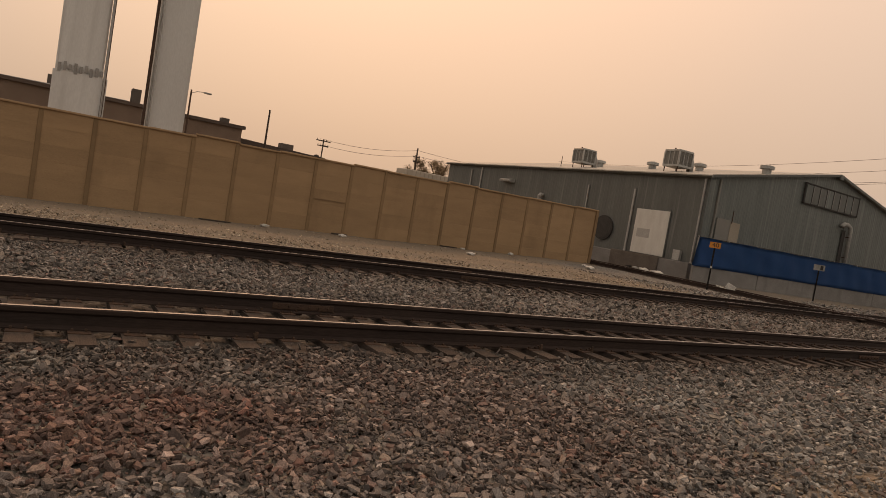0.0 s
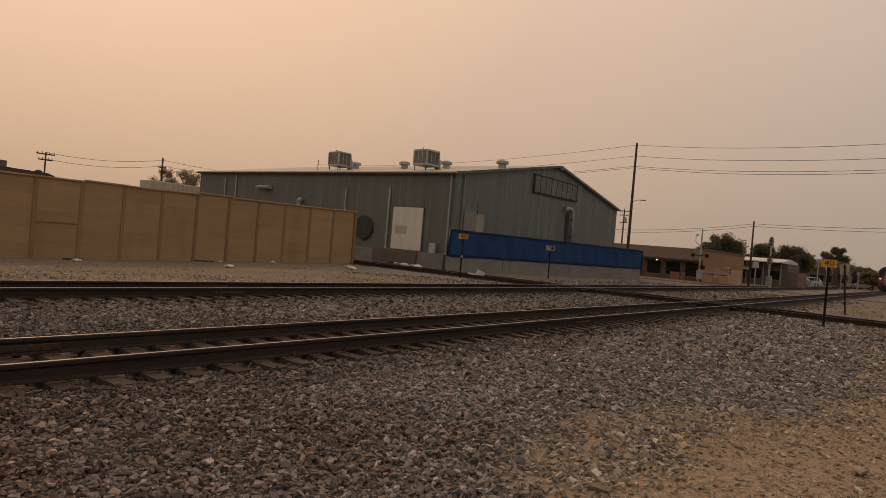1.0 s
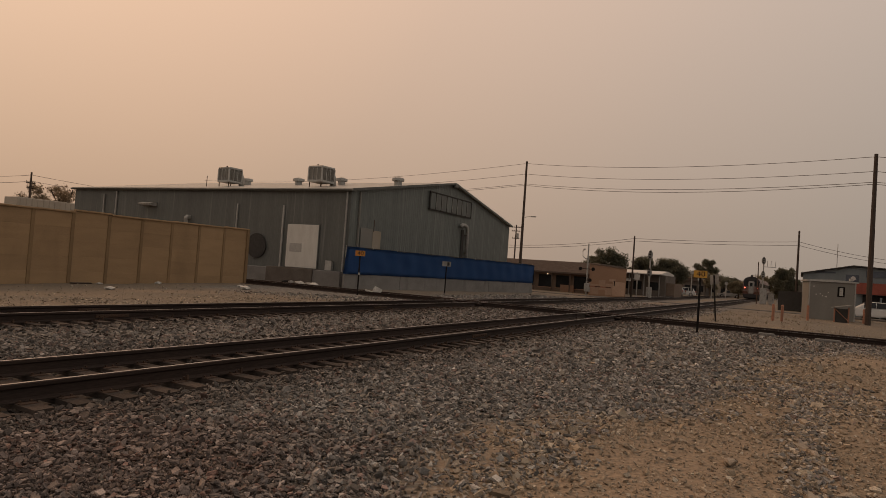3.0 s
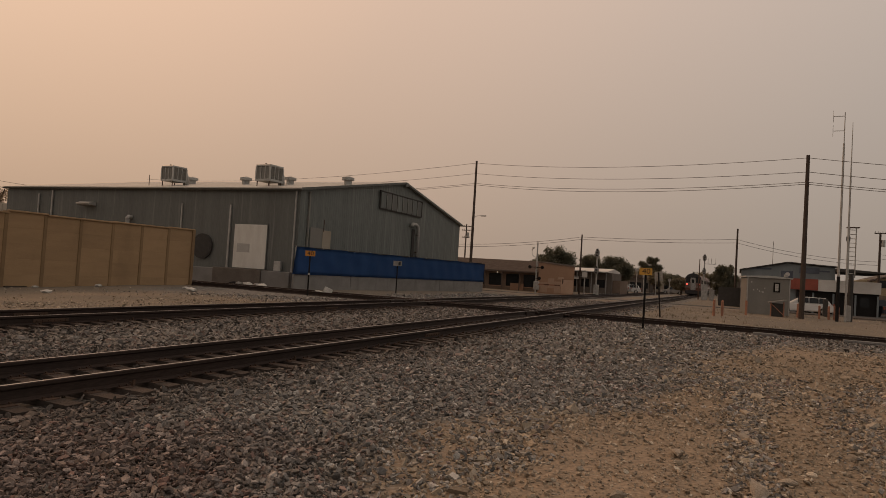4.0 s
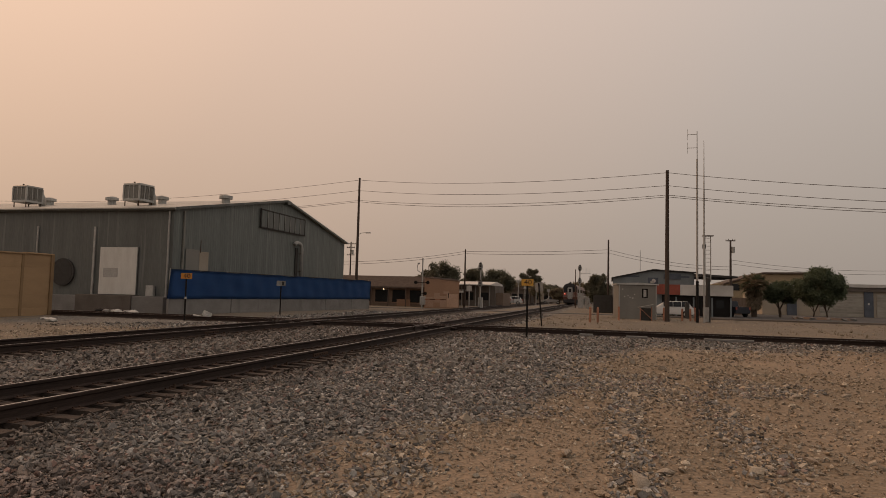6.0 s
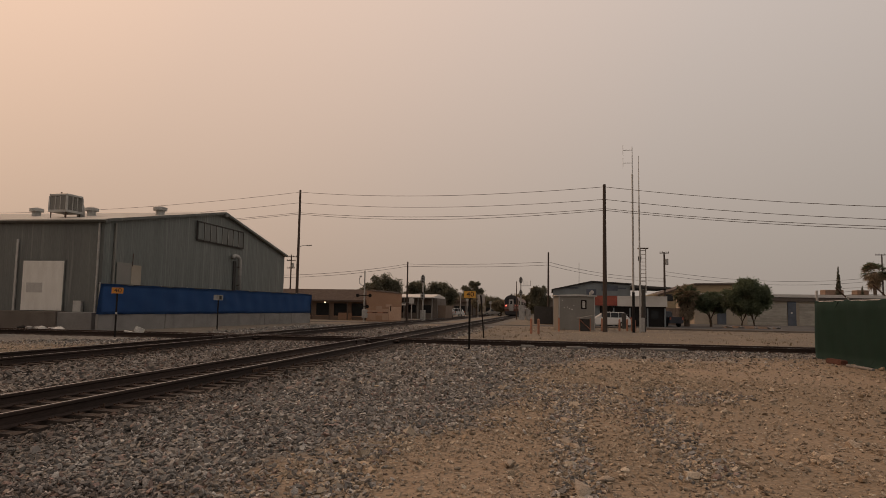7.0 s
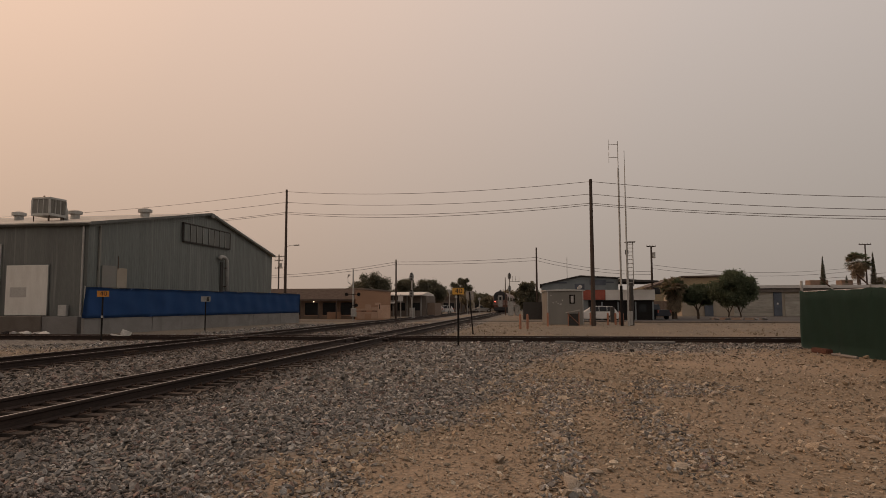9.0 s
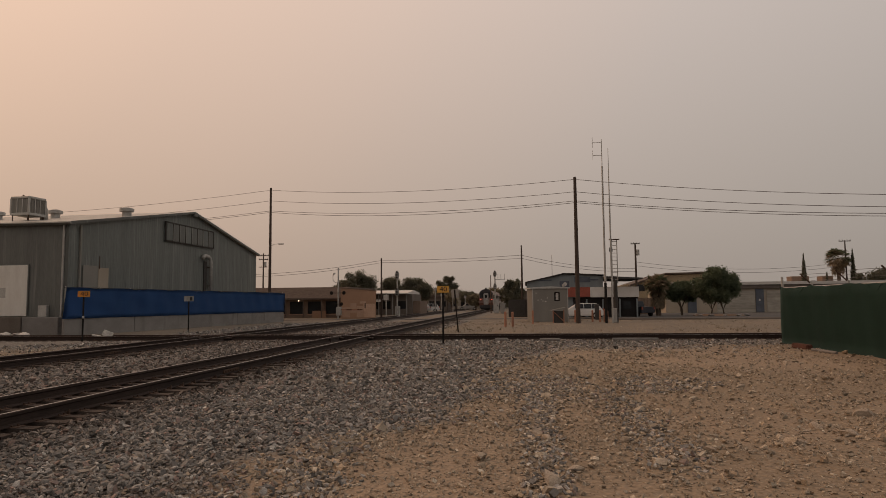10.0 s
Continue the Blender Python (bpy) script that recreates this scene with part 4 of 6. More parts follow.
M_ORSIGN = mat("faded_orange_sign", (0.55, 0.22, 0.03), rough=0.6, alt=(0.42, 0.17, 0.03), scale=4, fine=30, grain=0.08, bump=0)
sign((27.65, 2.95, 0), -84, 0.5, 0.28, 2.36, M_YELLOW, "40", "small yellow sign with black number on a dark post beside ballast")
sg = sign((31.0, 21.9, 0), -50, 0.56, 0.31, 2.40, M_ORSIGN, "40", "small yellow sign with black number on a post in dirt")
bm = B()
box(bm, (0, -0.02, 1.22), (0.10, 0.05, 0.12))
part("reflector", bm, M_TRASH, sg, "small white reflector")
sm = sign((42.0, 22.1, 0), -66, 0.62, 0.36, 2.22, M_SIGNBK, "", "small grey sign plate on a dark post")
bm = B()
box(bm, (0.14, -0.014, 2.22), (0.16, 0.006, 0.26))
part("marking_bar", bm, M_INK, sm)
sign((40.0, 3.55, 0), 58, 0.55, 0.55, 2.35, M_SIGNBK, "", "leaning dark post with a bare sign plate", lean=6)


# ---- poles and wires ----
def pole(at, h, r0, label, name="utility_pole", arms=(), group="utility poles", gear=(), rz=0.0, mat_=None, lamp=None):
    p = thing(name, label, "pole", group, at, rz)
    bm = B()
    rod(bm, (0, 0, -0.6), (0, 0, h), r0, r0 * 0.62, 10)
    part("shaft", bm, mat_ or M_WOOD, p)
    for z, w in arms:
        bm = B()
        box(bm, (0, 0, z), (0.1, w, 0.12))
        arm = part("crossarm", bm, mat_ or M_WOOD, p)
        for q in (-0.45, -0.2, 0.2, 0.45):
            bm = B()
            rod(bm, (0, q * w, z + 0.06), (0, q * w, z + 0.24), 0.035)
            part("insulator", bm, M_CONCDK, arm)
    for z in gear:
        bm = B()
        rod(bm, (0, -0.32, z), (0, -0.32, z + 0.8), 0.22, 0.22, 12)
        part("transformer", bm, M_GALV, p, "grey drum transformer")
    if lamp:
        bm = B()
        tube(bm, [(0, 0, lamp), (0, -0.5, lamp + 0.25), (0, -1.1, lamp + 0.3)], 0.03, 6)
        arm = part("lamp_arm", bm, M_GALV, p)
        bm = B()
        box(bm, (0, -1.35, lamp + 0.27), (0.25, 0.65, 0.14))
        soften(bm, 0.04)
        part("lamp_head", bm, M_GALV, arm)
    return p


PA, PB, P1, P2 = (75, 29.65), (56, -4.9), (84, 18.07), (84, -0.16)
pole((*PA, 0), 15.75, 0.2, "tall dark wooden utility pole with a street lamp", lamp=8.7)
pole((*PB, 0), 12.35, 0.2, "tall dark wooden utility pole beside a cabin")
pole((*P1, 0), 7.7, 0.14, "short dark wooden pole carrying two wires")
pole((*P2, 0), 9.0, 0.15, "dark wooden pole carrying two wires")
pole((110, 44.9, 0), 10.7, 0.17, "wooden pole with crossarms behind a warehouse", arms=((10.3, 2.0), (9.6, 1.6), (8.3, 1.4)), gear=(8.4,))
pole((92, -15.6, 0), 9.7, 0.18, "dark wooden pole with a drum transformer", arms=((9.6, 1.2),), gear=(8.0,))
pole((105, -48.4, 0), 10.6, 0.14, "thin pole with a single crossarm behind cypresses", arms=((10.5, 1.7),))
pole((21.95, 75, 0), 9.8, 0.15, "dark wooden pole behind a tan wall")
pole((29.0, 75.5, 0), 7.9, 0.12, "small wooden pole with crossarms behind a tan wall", arms=((7.7, 1.8), (7.1, 1.4)), rz=90)
pole((42.2, 76, 0), 9.4, 0.15, "wooden pole with short arms beside a pale trailer", arms=((8.2, 1.0), (7.6, 0.8)), rz=90)
pole((10.7, 60, 0), 8.4, 0.11, "slim street lamp pole behind a tan wall", name="street_lamp", group="street lamps", rz=90, mat_=M_STEEL, lamp=8.1)


def wire(a, b, sag, r=0.020, n=18):
    a, b = Vector(a), Vector(b)
    bm = B()
    tube(bm, [a.lerp(b, k / n) - Vector((0, 0, 4 * sag * (k / n) * (1 - k / n))) for k in range(n + 1)], r, 4)
    single("power_line", bm, M_WIRE, "thin dark overhead wire sagging between poles", "wire", "overhead wires")


PC = (37.0, -39.4)
for za, zb, zc, s in ((15.5, 12.15, 7.1, 0.62), (14.2, 11.08, 6.5, 0.62), (12.98, 10.3, 6.35, 0.62), (12.8, 10.15, 6.15, 0.72)):
    wire((*PA, za), (*PB, zb), s)
    wire((*PB, zb), (*PC, zc), 0.8)
    wire((*PA, za), (88.5, 101.4, za + 0.15), 1.1)
for z1, z2, z3, s in ((7.4, 7.75, 6.2, 0.16), (7.1, 7.35, 5.8, 0.16)):
    wire((*P1, z1), (*P2, z2), s)
    wire((*P2, z2), (92, -15.6, z3), 0.5)
    wire((*P1, z1), (78, 33, z1 - 1.9), 0.3)
for z in (9.3, 8.8):
    wire((92, -15.6, z - 2.2), (105, -48.4, z - 2.0), 1.0, 0.02)
for za, zb in ((9.1, 7.9), (8.4, 7.2)):
    wire((42.2, 76, za), (29.0, 75.5, zb), 0.5, 0.02)
    wire((42.2, 76, za), (94, 80, za + 3), 1.2, 0.02)

# ---- antenna masts, signals, gates ----
an = thing("antenna_mast", "tall slim grey mast with two side elements", "antenna", "masts", (56, -7.2, 0))
bm = B()
rod(bm, (0, 0, -0.2), (0, 0, 3.3), 0.12, 0.11, 10)
part("lower_tube", bm, M_BLACK, an, "dark thicker tube")
bm = B()
rod(bm, (0, 0, 3.3), (0, 0, 13.2), 0.085, 0.07, 8)
part("upper_tube", bm, M_GALV, an)
bm = B()
rod(bm, (0, 0, 13.2), (0, 0, 15.55), 0.035, 0.03, 8)
part("tip", bm, M_GALV, an)
for z in (15.25, 14.15):
    bm = B()
    rod(bm, (0, 0, z), (0, 0.75, z), 0.025)
    el = part("side_arm", bm, M_GALV, an)
    bm = B()
    rod(bm, (0, 0.75, z - 0.45), (0, 0.75, z + 0.45), 0.015)
    part("dipole", bm, M_GALV, el)
an2 = thing("antenna_mast", "tall slim grey mast tapering to a whip", "antenna", "masts", (56, -7.72, 0))
bm = B()
rod(bm, (0, 0, -0.2), (0, 0, 10.5), 0.08, 0.06, 8)
part("tube", bm, M_GALV, an2)
bm = B()
rod(bm, (0, 0, 10.5), (0, 0, 14.75), 0.05, 0.02, 8)
part("whip", bm, M_GALV, an2)
lm = thing("signal_mast", "dark mast topped by a pale ladder frame", "signal mast", "masts", (57.5, -8.2, 0))
bm = B()
rod(bm, (0, 0, -0.2), (0, 0, 3.6), 0.2, 0.17, 10)
part("shaft", bm, M_FAN, lm)
bm = B()
box(bm, (0, 0.15, 0.6), (0.5, 0.4, 1.2))
soften(bm, 0.03)
part("base_box", bm, M_PATCH, lm, "grey base box")
for sy in (-0.22, 0.22):
    bm = B()
    rod(bm, (0, sy, 3.3), (0, sy, 7.05), 0.04)
    part("ladder_rail", bm, M_GALV, lm)
for k in range(11):
    bm = B()
    rod(bm, (0, -0.22, 3.6 + k * 0.33), (0, 0.22, 3.6 + k * 0.33), 0.025)
    part("rung", bm, M_GALV, lm)
bm = B()
box(bm, (0, 0, 7.08), (0.5, 0.85, 0.06))
part("top_plate", bm, M_STEEL, lm)
bm = B()
box(bm, (-0.12, 0.3, 6.2), (0.2, 0.25, 0.35))
part("lamp_box", bm, M_BLACK, lm)
bm = B()
rod(bm, (0, 0, 0), (0, 0, 3.0), 0.03)
single("roof_antenna", bm, M_GALV, "thin antenna rod on a flat roof", "antenna", at=(80, -3.8, 4.4))


def signal(at, h, heads, label):
    s = thing("railway_signal", label, "railway signal", "railway signals", at)
    bm = B()
    rod(bm, (0, 0, -0.3), (0, 0, h), 0.11, 0.09, 8)
    part("mast", bm, M_GALV, s)
    for z in heads:
        bm = B()
        bmesh.ops.create_cone(bm, cap_ends=True, segments=18, radius1=0.3, radius2=0.3, depth=0.05, matrix=pose(-0.15, 0, z, 0, 90, 0) @ Matrix.Diagonal((1.75, 1, 1, 1)))
        hd = part("target", bm, M_PATCH, s, "grey oval target board")
        for q in (-0.3, 0.05, 0.4):
            bm = B()
            rod(bm, (-0.16, 0, z + q), (-0.45, 0, z + q + 0.02), 0.11, 0.12, 10)
            part("hood", bm, M_FAN, hd)
    bm = B()
    box(bm, (0.2, 0, 0.7), (0.5, 0.6, 1.4))
    soften(bm, 0.03)
    part("base_box", bm, M_GALV, s)
    return s


signal((84, 15.97, 0), 6.0, (5.4, 3.2), "grey railway signal mast with two dark oval heads")
rs = signal((110, 4.45, 0), 7.1, (6.5, 4.4), "grey railway signal mast with a side platform")
bm = B()
box(bm, (0, -0.9, 5.6), (0.5, 1.6, 0.06))
part("platform", bm, M_GALV, rs)
for q in (-0.5, -1.0, -1.6):
    bm = B()
    rod(bm, (0, q, 5.6), (0, q, 6.5), 0.03)
    part("platform_rail", bm, M_GALV, rs)
pole((110, 5.15, 0), 6.3, 0.1, "slim dark pole beside a railway signal", group="small poles", mat_=M_STEEL)
gt = thing("crossing_gate", "grey level crossing mast with its arm lowered", "crossing gate", at=(75.5, 21.4, 0))
bm = B()
rod(bm, (0, 0, -0.3), (0, 0, 6.0), 0.1, 0.08, 8)
part("mast", bm, M_GALV, gt)
for k in range(4):
    bm = B()
    span(bm, (-0.16, -0.4 - (k + 1) * 0.64, 1.0), (-0.11, -0.4 - k * 0.64, 1.13))
    part("gate_arm", bm, (M_BOLLARD, M_RUSTRED)[k % 2], gt, "dull red lowered gate arm")
bm = B()
tube(bm, [(0, 0, 4.3), (0, 0.3, 4.25), (0, 0.62, 4.5), (0, 0.66, 5.1), (0, 0.5, 5.3)], 0.045, 6)
part("bell_bracket", bm, M_GALV, gt)
bm = B()
bmesh.ops.create_uvsphere(bm, u_segments=12, v_segments=6, radius=0.17, matrix=Matrix.Translation((0, 0.5, 5.35)) @ Matrix.Diagonal((1, 1, 0.6, 1)))
part("bell", bm, M_GALV, gt)
bm = B()
box(bm, (0, -0.1, 0.9), (0.5, 0.6, 1.0))
soften(bm, 0.04)
part("gate_motor", bm, M_GALV, gt)
for z, w in ((3.05, 1.5), (1.75, 0.9)):
    bm = B()
    rod(bm, (-0.15, -w / 2, z), (-0.15, w / 2, z), 0.04)
    bar = part("light_bar", bm, M_BLACK, gt)
    for q in (-1, 1):
        bm = B()
        bmesh.ops.create_cone(bm, cap_ends=True, segments=14, radius1=0.21, radius2=0.21, depth=0.05, matrix=pose(-0.2, q * w / 2, z, 0, 90, 0))
        part("lamp_disc", bm, M_BLACK, bar)
gm = thing("crossing_gate", "level crossing lamp mast beyond a street", "crossing gate", at=(88, 18.3, 0))
bm = B()
rod(bm, (0, 0, -0.3), (0, 0, 3.2), 0.08)
part("mast", bm, M_GALV, gm)
bm = B()
box(bm, (-0.1, 0, 2.6), (0.08, 0.7, 0.7))
part("warning_plate", bm, M_OFFWHITE, gm)

# ---- signal cabin, bollards ----
cb = thing("signal_cabin", "grey metal signal cabin with a pale notice", "cabin", at=(60.0, -2.68, 0), rz=9)
bm = B()
span(bm, (0, -1.72, -0.1), (2.8, 1.55, 2.98))
soften(bm, 0.03)
part("body", bm, M_CABIN, cb)
bm = B()
prism(bm, [(-1.87, 2.98), (1.7, 2.98), (1.7, 3.08), (0.0, 3.18), (-1.87, 3.08)], -0.12, 2.92)
part("roof", bm, M_GALV, cb)
bm = B()
span(bm, (-0.03, -0.95, 1.85), (-0.004, -0.45, 2.65))
nt_ = part("notice_frame", bm, M_BLACK, cb)
bm = B()
span(bm, (-0.045, -0.82, 1.95), (-0.032, -0.58, 2.55))
part("notice", bm, M_OFFWHITE, nt_, "pale notice sheet")
for k in range(4):
    bm = B()
    span(bm, (-0.05, -0.78, 2.02 + k * 0.13), (-0.046, -0.62, 2.06 + k * 0.13))
    part("notice_bar", bm, M_PATCH, nt_)
for y in (-1.67, 1.5):
    bm = B()
    span(bm, (-0.025, y - 0.04, 0), (-0.004, y + 0.04, 2.97))
    part("corner_trim", bm, M_GALV, cb)
# open-fronted box under a tilted sheet, by the cabin wall
eb = thing("equipment_box", "dark open box with an orange frame and tilted lid", "box", at=(56.6, -3.3, 0), rz=4)
bm = B()
span(bm, (0.02, -0.42, 0.0), (0.62, 0.42, 1.0))
part("box_body", bm, M_FAN, eb)
for y in (-0.45, 0.45):
    bm = B()
    rod(bm, (0, y, -0.1), (0, y, 1.12), 0.05)
    part("frame_post", bm, M_BOLLARD, eb, "faded orange post")
bm = B()
rod(bm, (-0.02, -0.42, 0.15), (-0.02, 0.42, 0.95), 0.03)
part("brace", bm, M_BOLLARD, eb)
bm = B()
box(bm, (0.25, 0.0, 1.17), (0.95, 1.25, 0.05), Matrix.Rotation(-0.2, 4, "X"))
part("lid", bm, M_CABIN, eb, "tilted pale metal sheet")
bm = B()
box(bm, (0.3, -1.4, 3.25), (0.25, 0.25, 0.2))
part("lamp", bm, M_GALV, cb)
rs_ = random.Random(4)
for _ in range(7):
    bm = B()
    box(bm, (-0.006, rs_.uniform(0.1, 1.3), rs_.uniform(1.7, 2.8)), (0.01, 0.07, 0.09))
    part("paper_scrap", bm, M_OFFWHITE, cb)
bol = None
for x, y in ((48.6, 0.95), (48.6, 0.42), (55.0, -1.12), (58.6, -4.85), (59.1, -6.37), (59.1, -7.02), (59.15, -7.42), (58.7, -7.6)):
    if bol is None:
        bol = thing("bollard", "faded orange steel bollard in dry dirt", "bollard", "bollards", (x, y, 0))
        bm = B()
        rod(bm, (0, 0, -0.2), (0, 0, 1.02), 0.085, 0.085, 10)
        part("tube", bm, M_BOLLARD, bol)
        bm = B()
        bmesh.ops.create_uvsphere(bm, u_segments=10, v_segments=5, radius=0.085, matrix=Matrix.Translation((0, 0, 1.02)))
        part("cap", bm, M_BOLLARD, bol)
    else:
        copy_thing(bol, pose(x, y, -0.1 * ((x * 7) % 1)))
bm = B()
box(bm, (0, 0, 0.75), (0.35, 0.4, 1.5))
soften(bm, 0.03)
single("meter_cabinet", bm, M_FAN, "narrow dark meter cabinet beside masts", "cabinet", at=(66.5, -7.55, 0))

# ---- workshop with sign board ----
ws = thing("workshop", "blue-grey metal workshop with a pale sign board", "workshop", at=(77, 0, 0))
bm = B()
prism(bm, [(-0.75, -0.2), (-0.75, 4.02), (-5.1, 4.95), (-9.4, 4.7), (-9.4, -0.2)], 0, 16)
part("hall", bm, M_BLUEGREY, ws)
for a, b in (((-0.55, 4.0), (-5.1, 5.0)), ((-5.1, 5.0), (-9.6, 4.74))):
    bm = B()
    prism(bm, [a, b, (b[0], b[1] + 0.11), (a[0], a[1] + 0.11)], -0.3, 16.2)
    part("roof_slope", bm, M_FAN, ws, "dark roof edge")
bm = B()
prism(bm, [(-9.4, 4.3), (-13.6, 4.25), (-13.6, 4.4), (-9.4, 4.62)], -1.5, 8)
part("canopy", bm, M_FAN, ws, "dark flat canopy")
bm = B()
span(bm, (-0.6, -13.3, 2.25), (-0.4, -7.9, 3.42))
sb = part("sign_board", bm, M_OFFWHITE, ws, "long pale sign board with faint marks")
bm = B()
span(bm, (-0.55, -7.88, 2.3), (-0.35, -5.2, 3.42))
part("red_board", bm, M_RED, ws, "dull red board")
# shopfront opening: a solid block, black in place of the shade inside
bm = B()
span(bm, (-0.2, -13.2, -0.1), (0.4, -6.0, 2.24))
part("shopfront", bm, M_BLACK, ws, "solid black block for the shade in a shopfront opening")
for y in (-13.1, -11.2, -9.3, -7.5):
    bm = B()
    span(bm, (-0.4, y - 0.08, 0), (-0.24, y + 0.08, 2.06))
    part("column", bm, M_BLUEGREY, ws)
bm = B()
span(bm, (-0.25, -12.4, 0.9), (-0.21, -11.6, 1.8))
part("window", bm, M_GLASS, ws)
bm = B()
span(bm, (-0.05, -3.4, 0.0), (-0.004, -1.6, 2.6))
part("door", bm, M_METALDK, ws)
bm = B()
span(bm, (-0.06, -8.0, 4.0), (-0.004, -6.2, 4.6))
part("vent", bm, M_SLATE, ws)
for y in (-2.6, -7.9):
    bm = B()
    span(bm, (-0.03, y - 1.0, 4.2), (-0.004, y + 1.0, 4.36))
    part("louvre", bm, M_SLATE, ws)
bm = B()
span(bm, (-0.08, -5.6, 3.45), (-0.004, -4.5, 4.15))
fv = part("fan_box", bm, M_SLATE, ws, "dark square fan box")
bm = B()
bmesh.ops.create_cone(bm, cap_ends=True, segments=16, radius1=0.22, radius2=0.2, depth=0.06, matrix=pose(-0.11, -5.12, 3.8, 0, 90, 0))
part("fan_cap", bm, M_OFFWHITE, fv, "white round cap")


# ---- vehicles ----
def car(at, rz, paint, outline, cabin, width, label, kind):
    """Outlines run along the car's x, front at +x."""
    c = thing(kind, label, "car", "parked cars", at, rz)
    bm = B()
    prism(bm, outline, -width / 2, width / 2, "y")
    soften(bm, 0.07, 2)
    part("body", bm, paint, c, smooth=False)
    bm = B()
    prism(bm, cabin, -width / 2 + 0.09, width / 2 - 0.09, "y")
    for v in bm.verts:
        if v.co.z > max(q[1] for q in cabin) - 0.2:
            v.co.y *= 0.84
    soften(bm, 0.05)
    cab = part("cabin", bm, paint, c)
    xs_ = [q[0] for q in cabin]
    z0, z1 = min(q[1] for q in cabin), max(q[1] for q in cabin)
    for sy in (-1, 1):
        for a, b in ((0.10, 0.30), (0.32, 0.53), (0.55, 0.80)):
            xa, xb = min(xs_) + (max(xs_) - min(xs_)) * a, min(xs_) + (max(xs_) - min(xs_)) * b
            bm = B()
            box(bm, ((xa + xb) / 2, sy * (width / 2 - 0.13), (z0 + z1) / 2 + 0.02), (xb - xa, 0.06, (z1 - z0) * 0.74), Matrix.Rotation(sy * 0.22, 4, "X"))
            part("side_window", bm, M_GLASS, cab)
    for x in (min(q[0] for q in outline) + 0.85, max(q[0] for q in outline) - 0.85):
        for sy in (-1, 1):
            bm = B()
            rod(bm, (x, sy * (width / 2 - 0.22), 0.34), (x, sy * (width / 2 + 0.01), 0.34), 0.34, 0.34, 18)
            w = part("wheel", bm, M_TYRE, c)
            bm = B()
            rod(bm, (x, sy * (width / 2), 0.34), (x, sy * (width / 2 + 0.025), 0.34), 0.2, 0.17, 14)
            part("rim", bm, M_GALV, w)
    fx, bx = max(q[0] for q in outline), min(q[0] for q in outline)
    for sy in (-1, 1):
        bm = B()
        box(bm, (fx - 0.02, sy * (width / 2 - 0.28), 0.78), (0.08, 0.36, 0.16))
        part("headlight", bm, M_OFFWHITE, c)
        bm = B()
        box(bm, (bx + 0.02, sy * (width / 2 - 0.14), 0.95), (0.08, 0.18, 0.3))
        part("tail_light", bm, M_RED, c)
    return c


SUV_O = [(-2.3, 0.3), (2.3, 0.3), (2.38, 0.62), (2.25, 0.82), (1.25, 1.0), (-2.25, 1.02), (-2.36, 0.7)]
SUV_C = [(-2.2, 0.97), (1.25, 0.97), (0.35, 1.54), (-0.3, 1.62), (-1.75, 1.58)]
car((69.5, -6.1, 0.0), 92, M_CARWHITE, SUV_O, SUV_C, 1.85, "white minivan with dark windows standing beside a workshop", "van")
PU_O = [(-2.6, 0.4), (2.5, 0.4), (2.6, 0.75), (2.4, 1.05), (1.0, 1.12), (-2.6, 1.12)]
PU_C = [(-0.7, 1.1), (1.1, 1.1), (0.55, 1.72), (-0.6, 1.76)]
car((80.0, -13.4, 0.01), 25, M_CARDARK, PU_O, PU_C, 1.9, "parked dark pickup under a canopy edge", "pickup")

# ---- storage building, ochre building ----
st = thing("storage_building", "long beige storage building with roller doors", "building", at=(100, 0, 0))
bm = B()
span(bm, (0, -75, -0.2), (14, -21, 4.0))
part("wall", bm, M_BEIGE, st)
bm = B()
span(bm, (-0.5, -75.2, 4.0), (14.3, -20.8, 4.42))
part("roof", bm, M_OFFWHITE, st, "pale flat roof edge")
bm = B()
span(bm, (-0.3, -75.1, 3.45), (-0.004, -20.9, 3.99))
part("fascia", bm, M_CONCDK, st, "dark fascia band")
for k in range(7):
    y1 = -28.2 - k * 6.9
    bm = B()
    span(bm, (-0.10, y1 - 5.3, 0), (-0.004, y1, 3.1))
    d = part("roller_door", bm, M_GARAGE, st)
    for q in range(9):
        bm = B()
        span(bm, (-0.125, y1 - 5.25, 0.1 + q * 0.34), (-0.102, y1 - 0.05, 0.36 + q * 0.34))
        part("slat", bm, M_GARAGE, d)
    bm = B()
    span(bm, (-0.16, y1 - 6.5, 0), (-0.004, y1 - 5.4, 3.4))
    part("door", bm, M_SLATE, st, "slate blue door")
    bm = B()
    box(bm, (-0.2, y1 - 5.9, 1.8), (0.1, 0.18, 0.25))
    part("wall_lamp", bm, M_OFFWHITE, st)
bm = B()
span(bm, (-0.3, -25.3, -0.1), (-0.1, -24.1, 2.5))
part("store_front", bm, M_SLATE, st)
ob_ = thing("ochre_building", "ochre industrial building with low sloping roofs", "building", at=(124, 0, 0))
bm = B()
prism(bm, [(-20, -0.2), (-20, 4.6), (-26, 6.5), (-34, 6.6), (-34, -0.2)], 0, 20)
part("hall", bm, M_YELLOWBLD, ob_)
bm = B()
prism(bm, [(-19.6, 4.55), (-26, 6.6), (-34.4, 6.7), (-34.4, 6.95), (-26, 6.85), (-19.6, 4.8)], -0.5, 20.5)
part("roof", bm, M_BROWNROOF, ob_)
bm = B()
prism(bm, [(-14, -0.2), (-14, 3.8), (-19.9, 5.0), (-19.9, -0.2)], 2, 14)
part("annex", bm, M_YELLOWBLD, ob_)
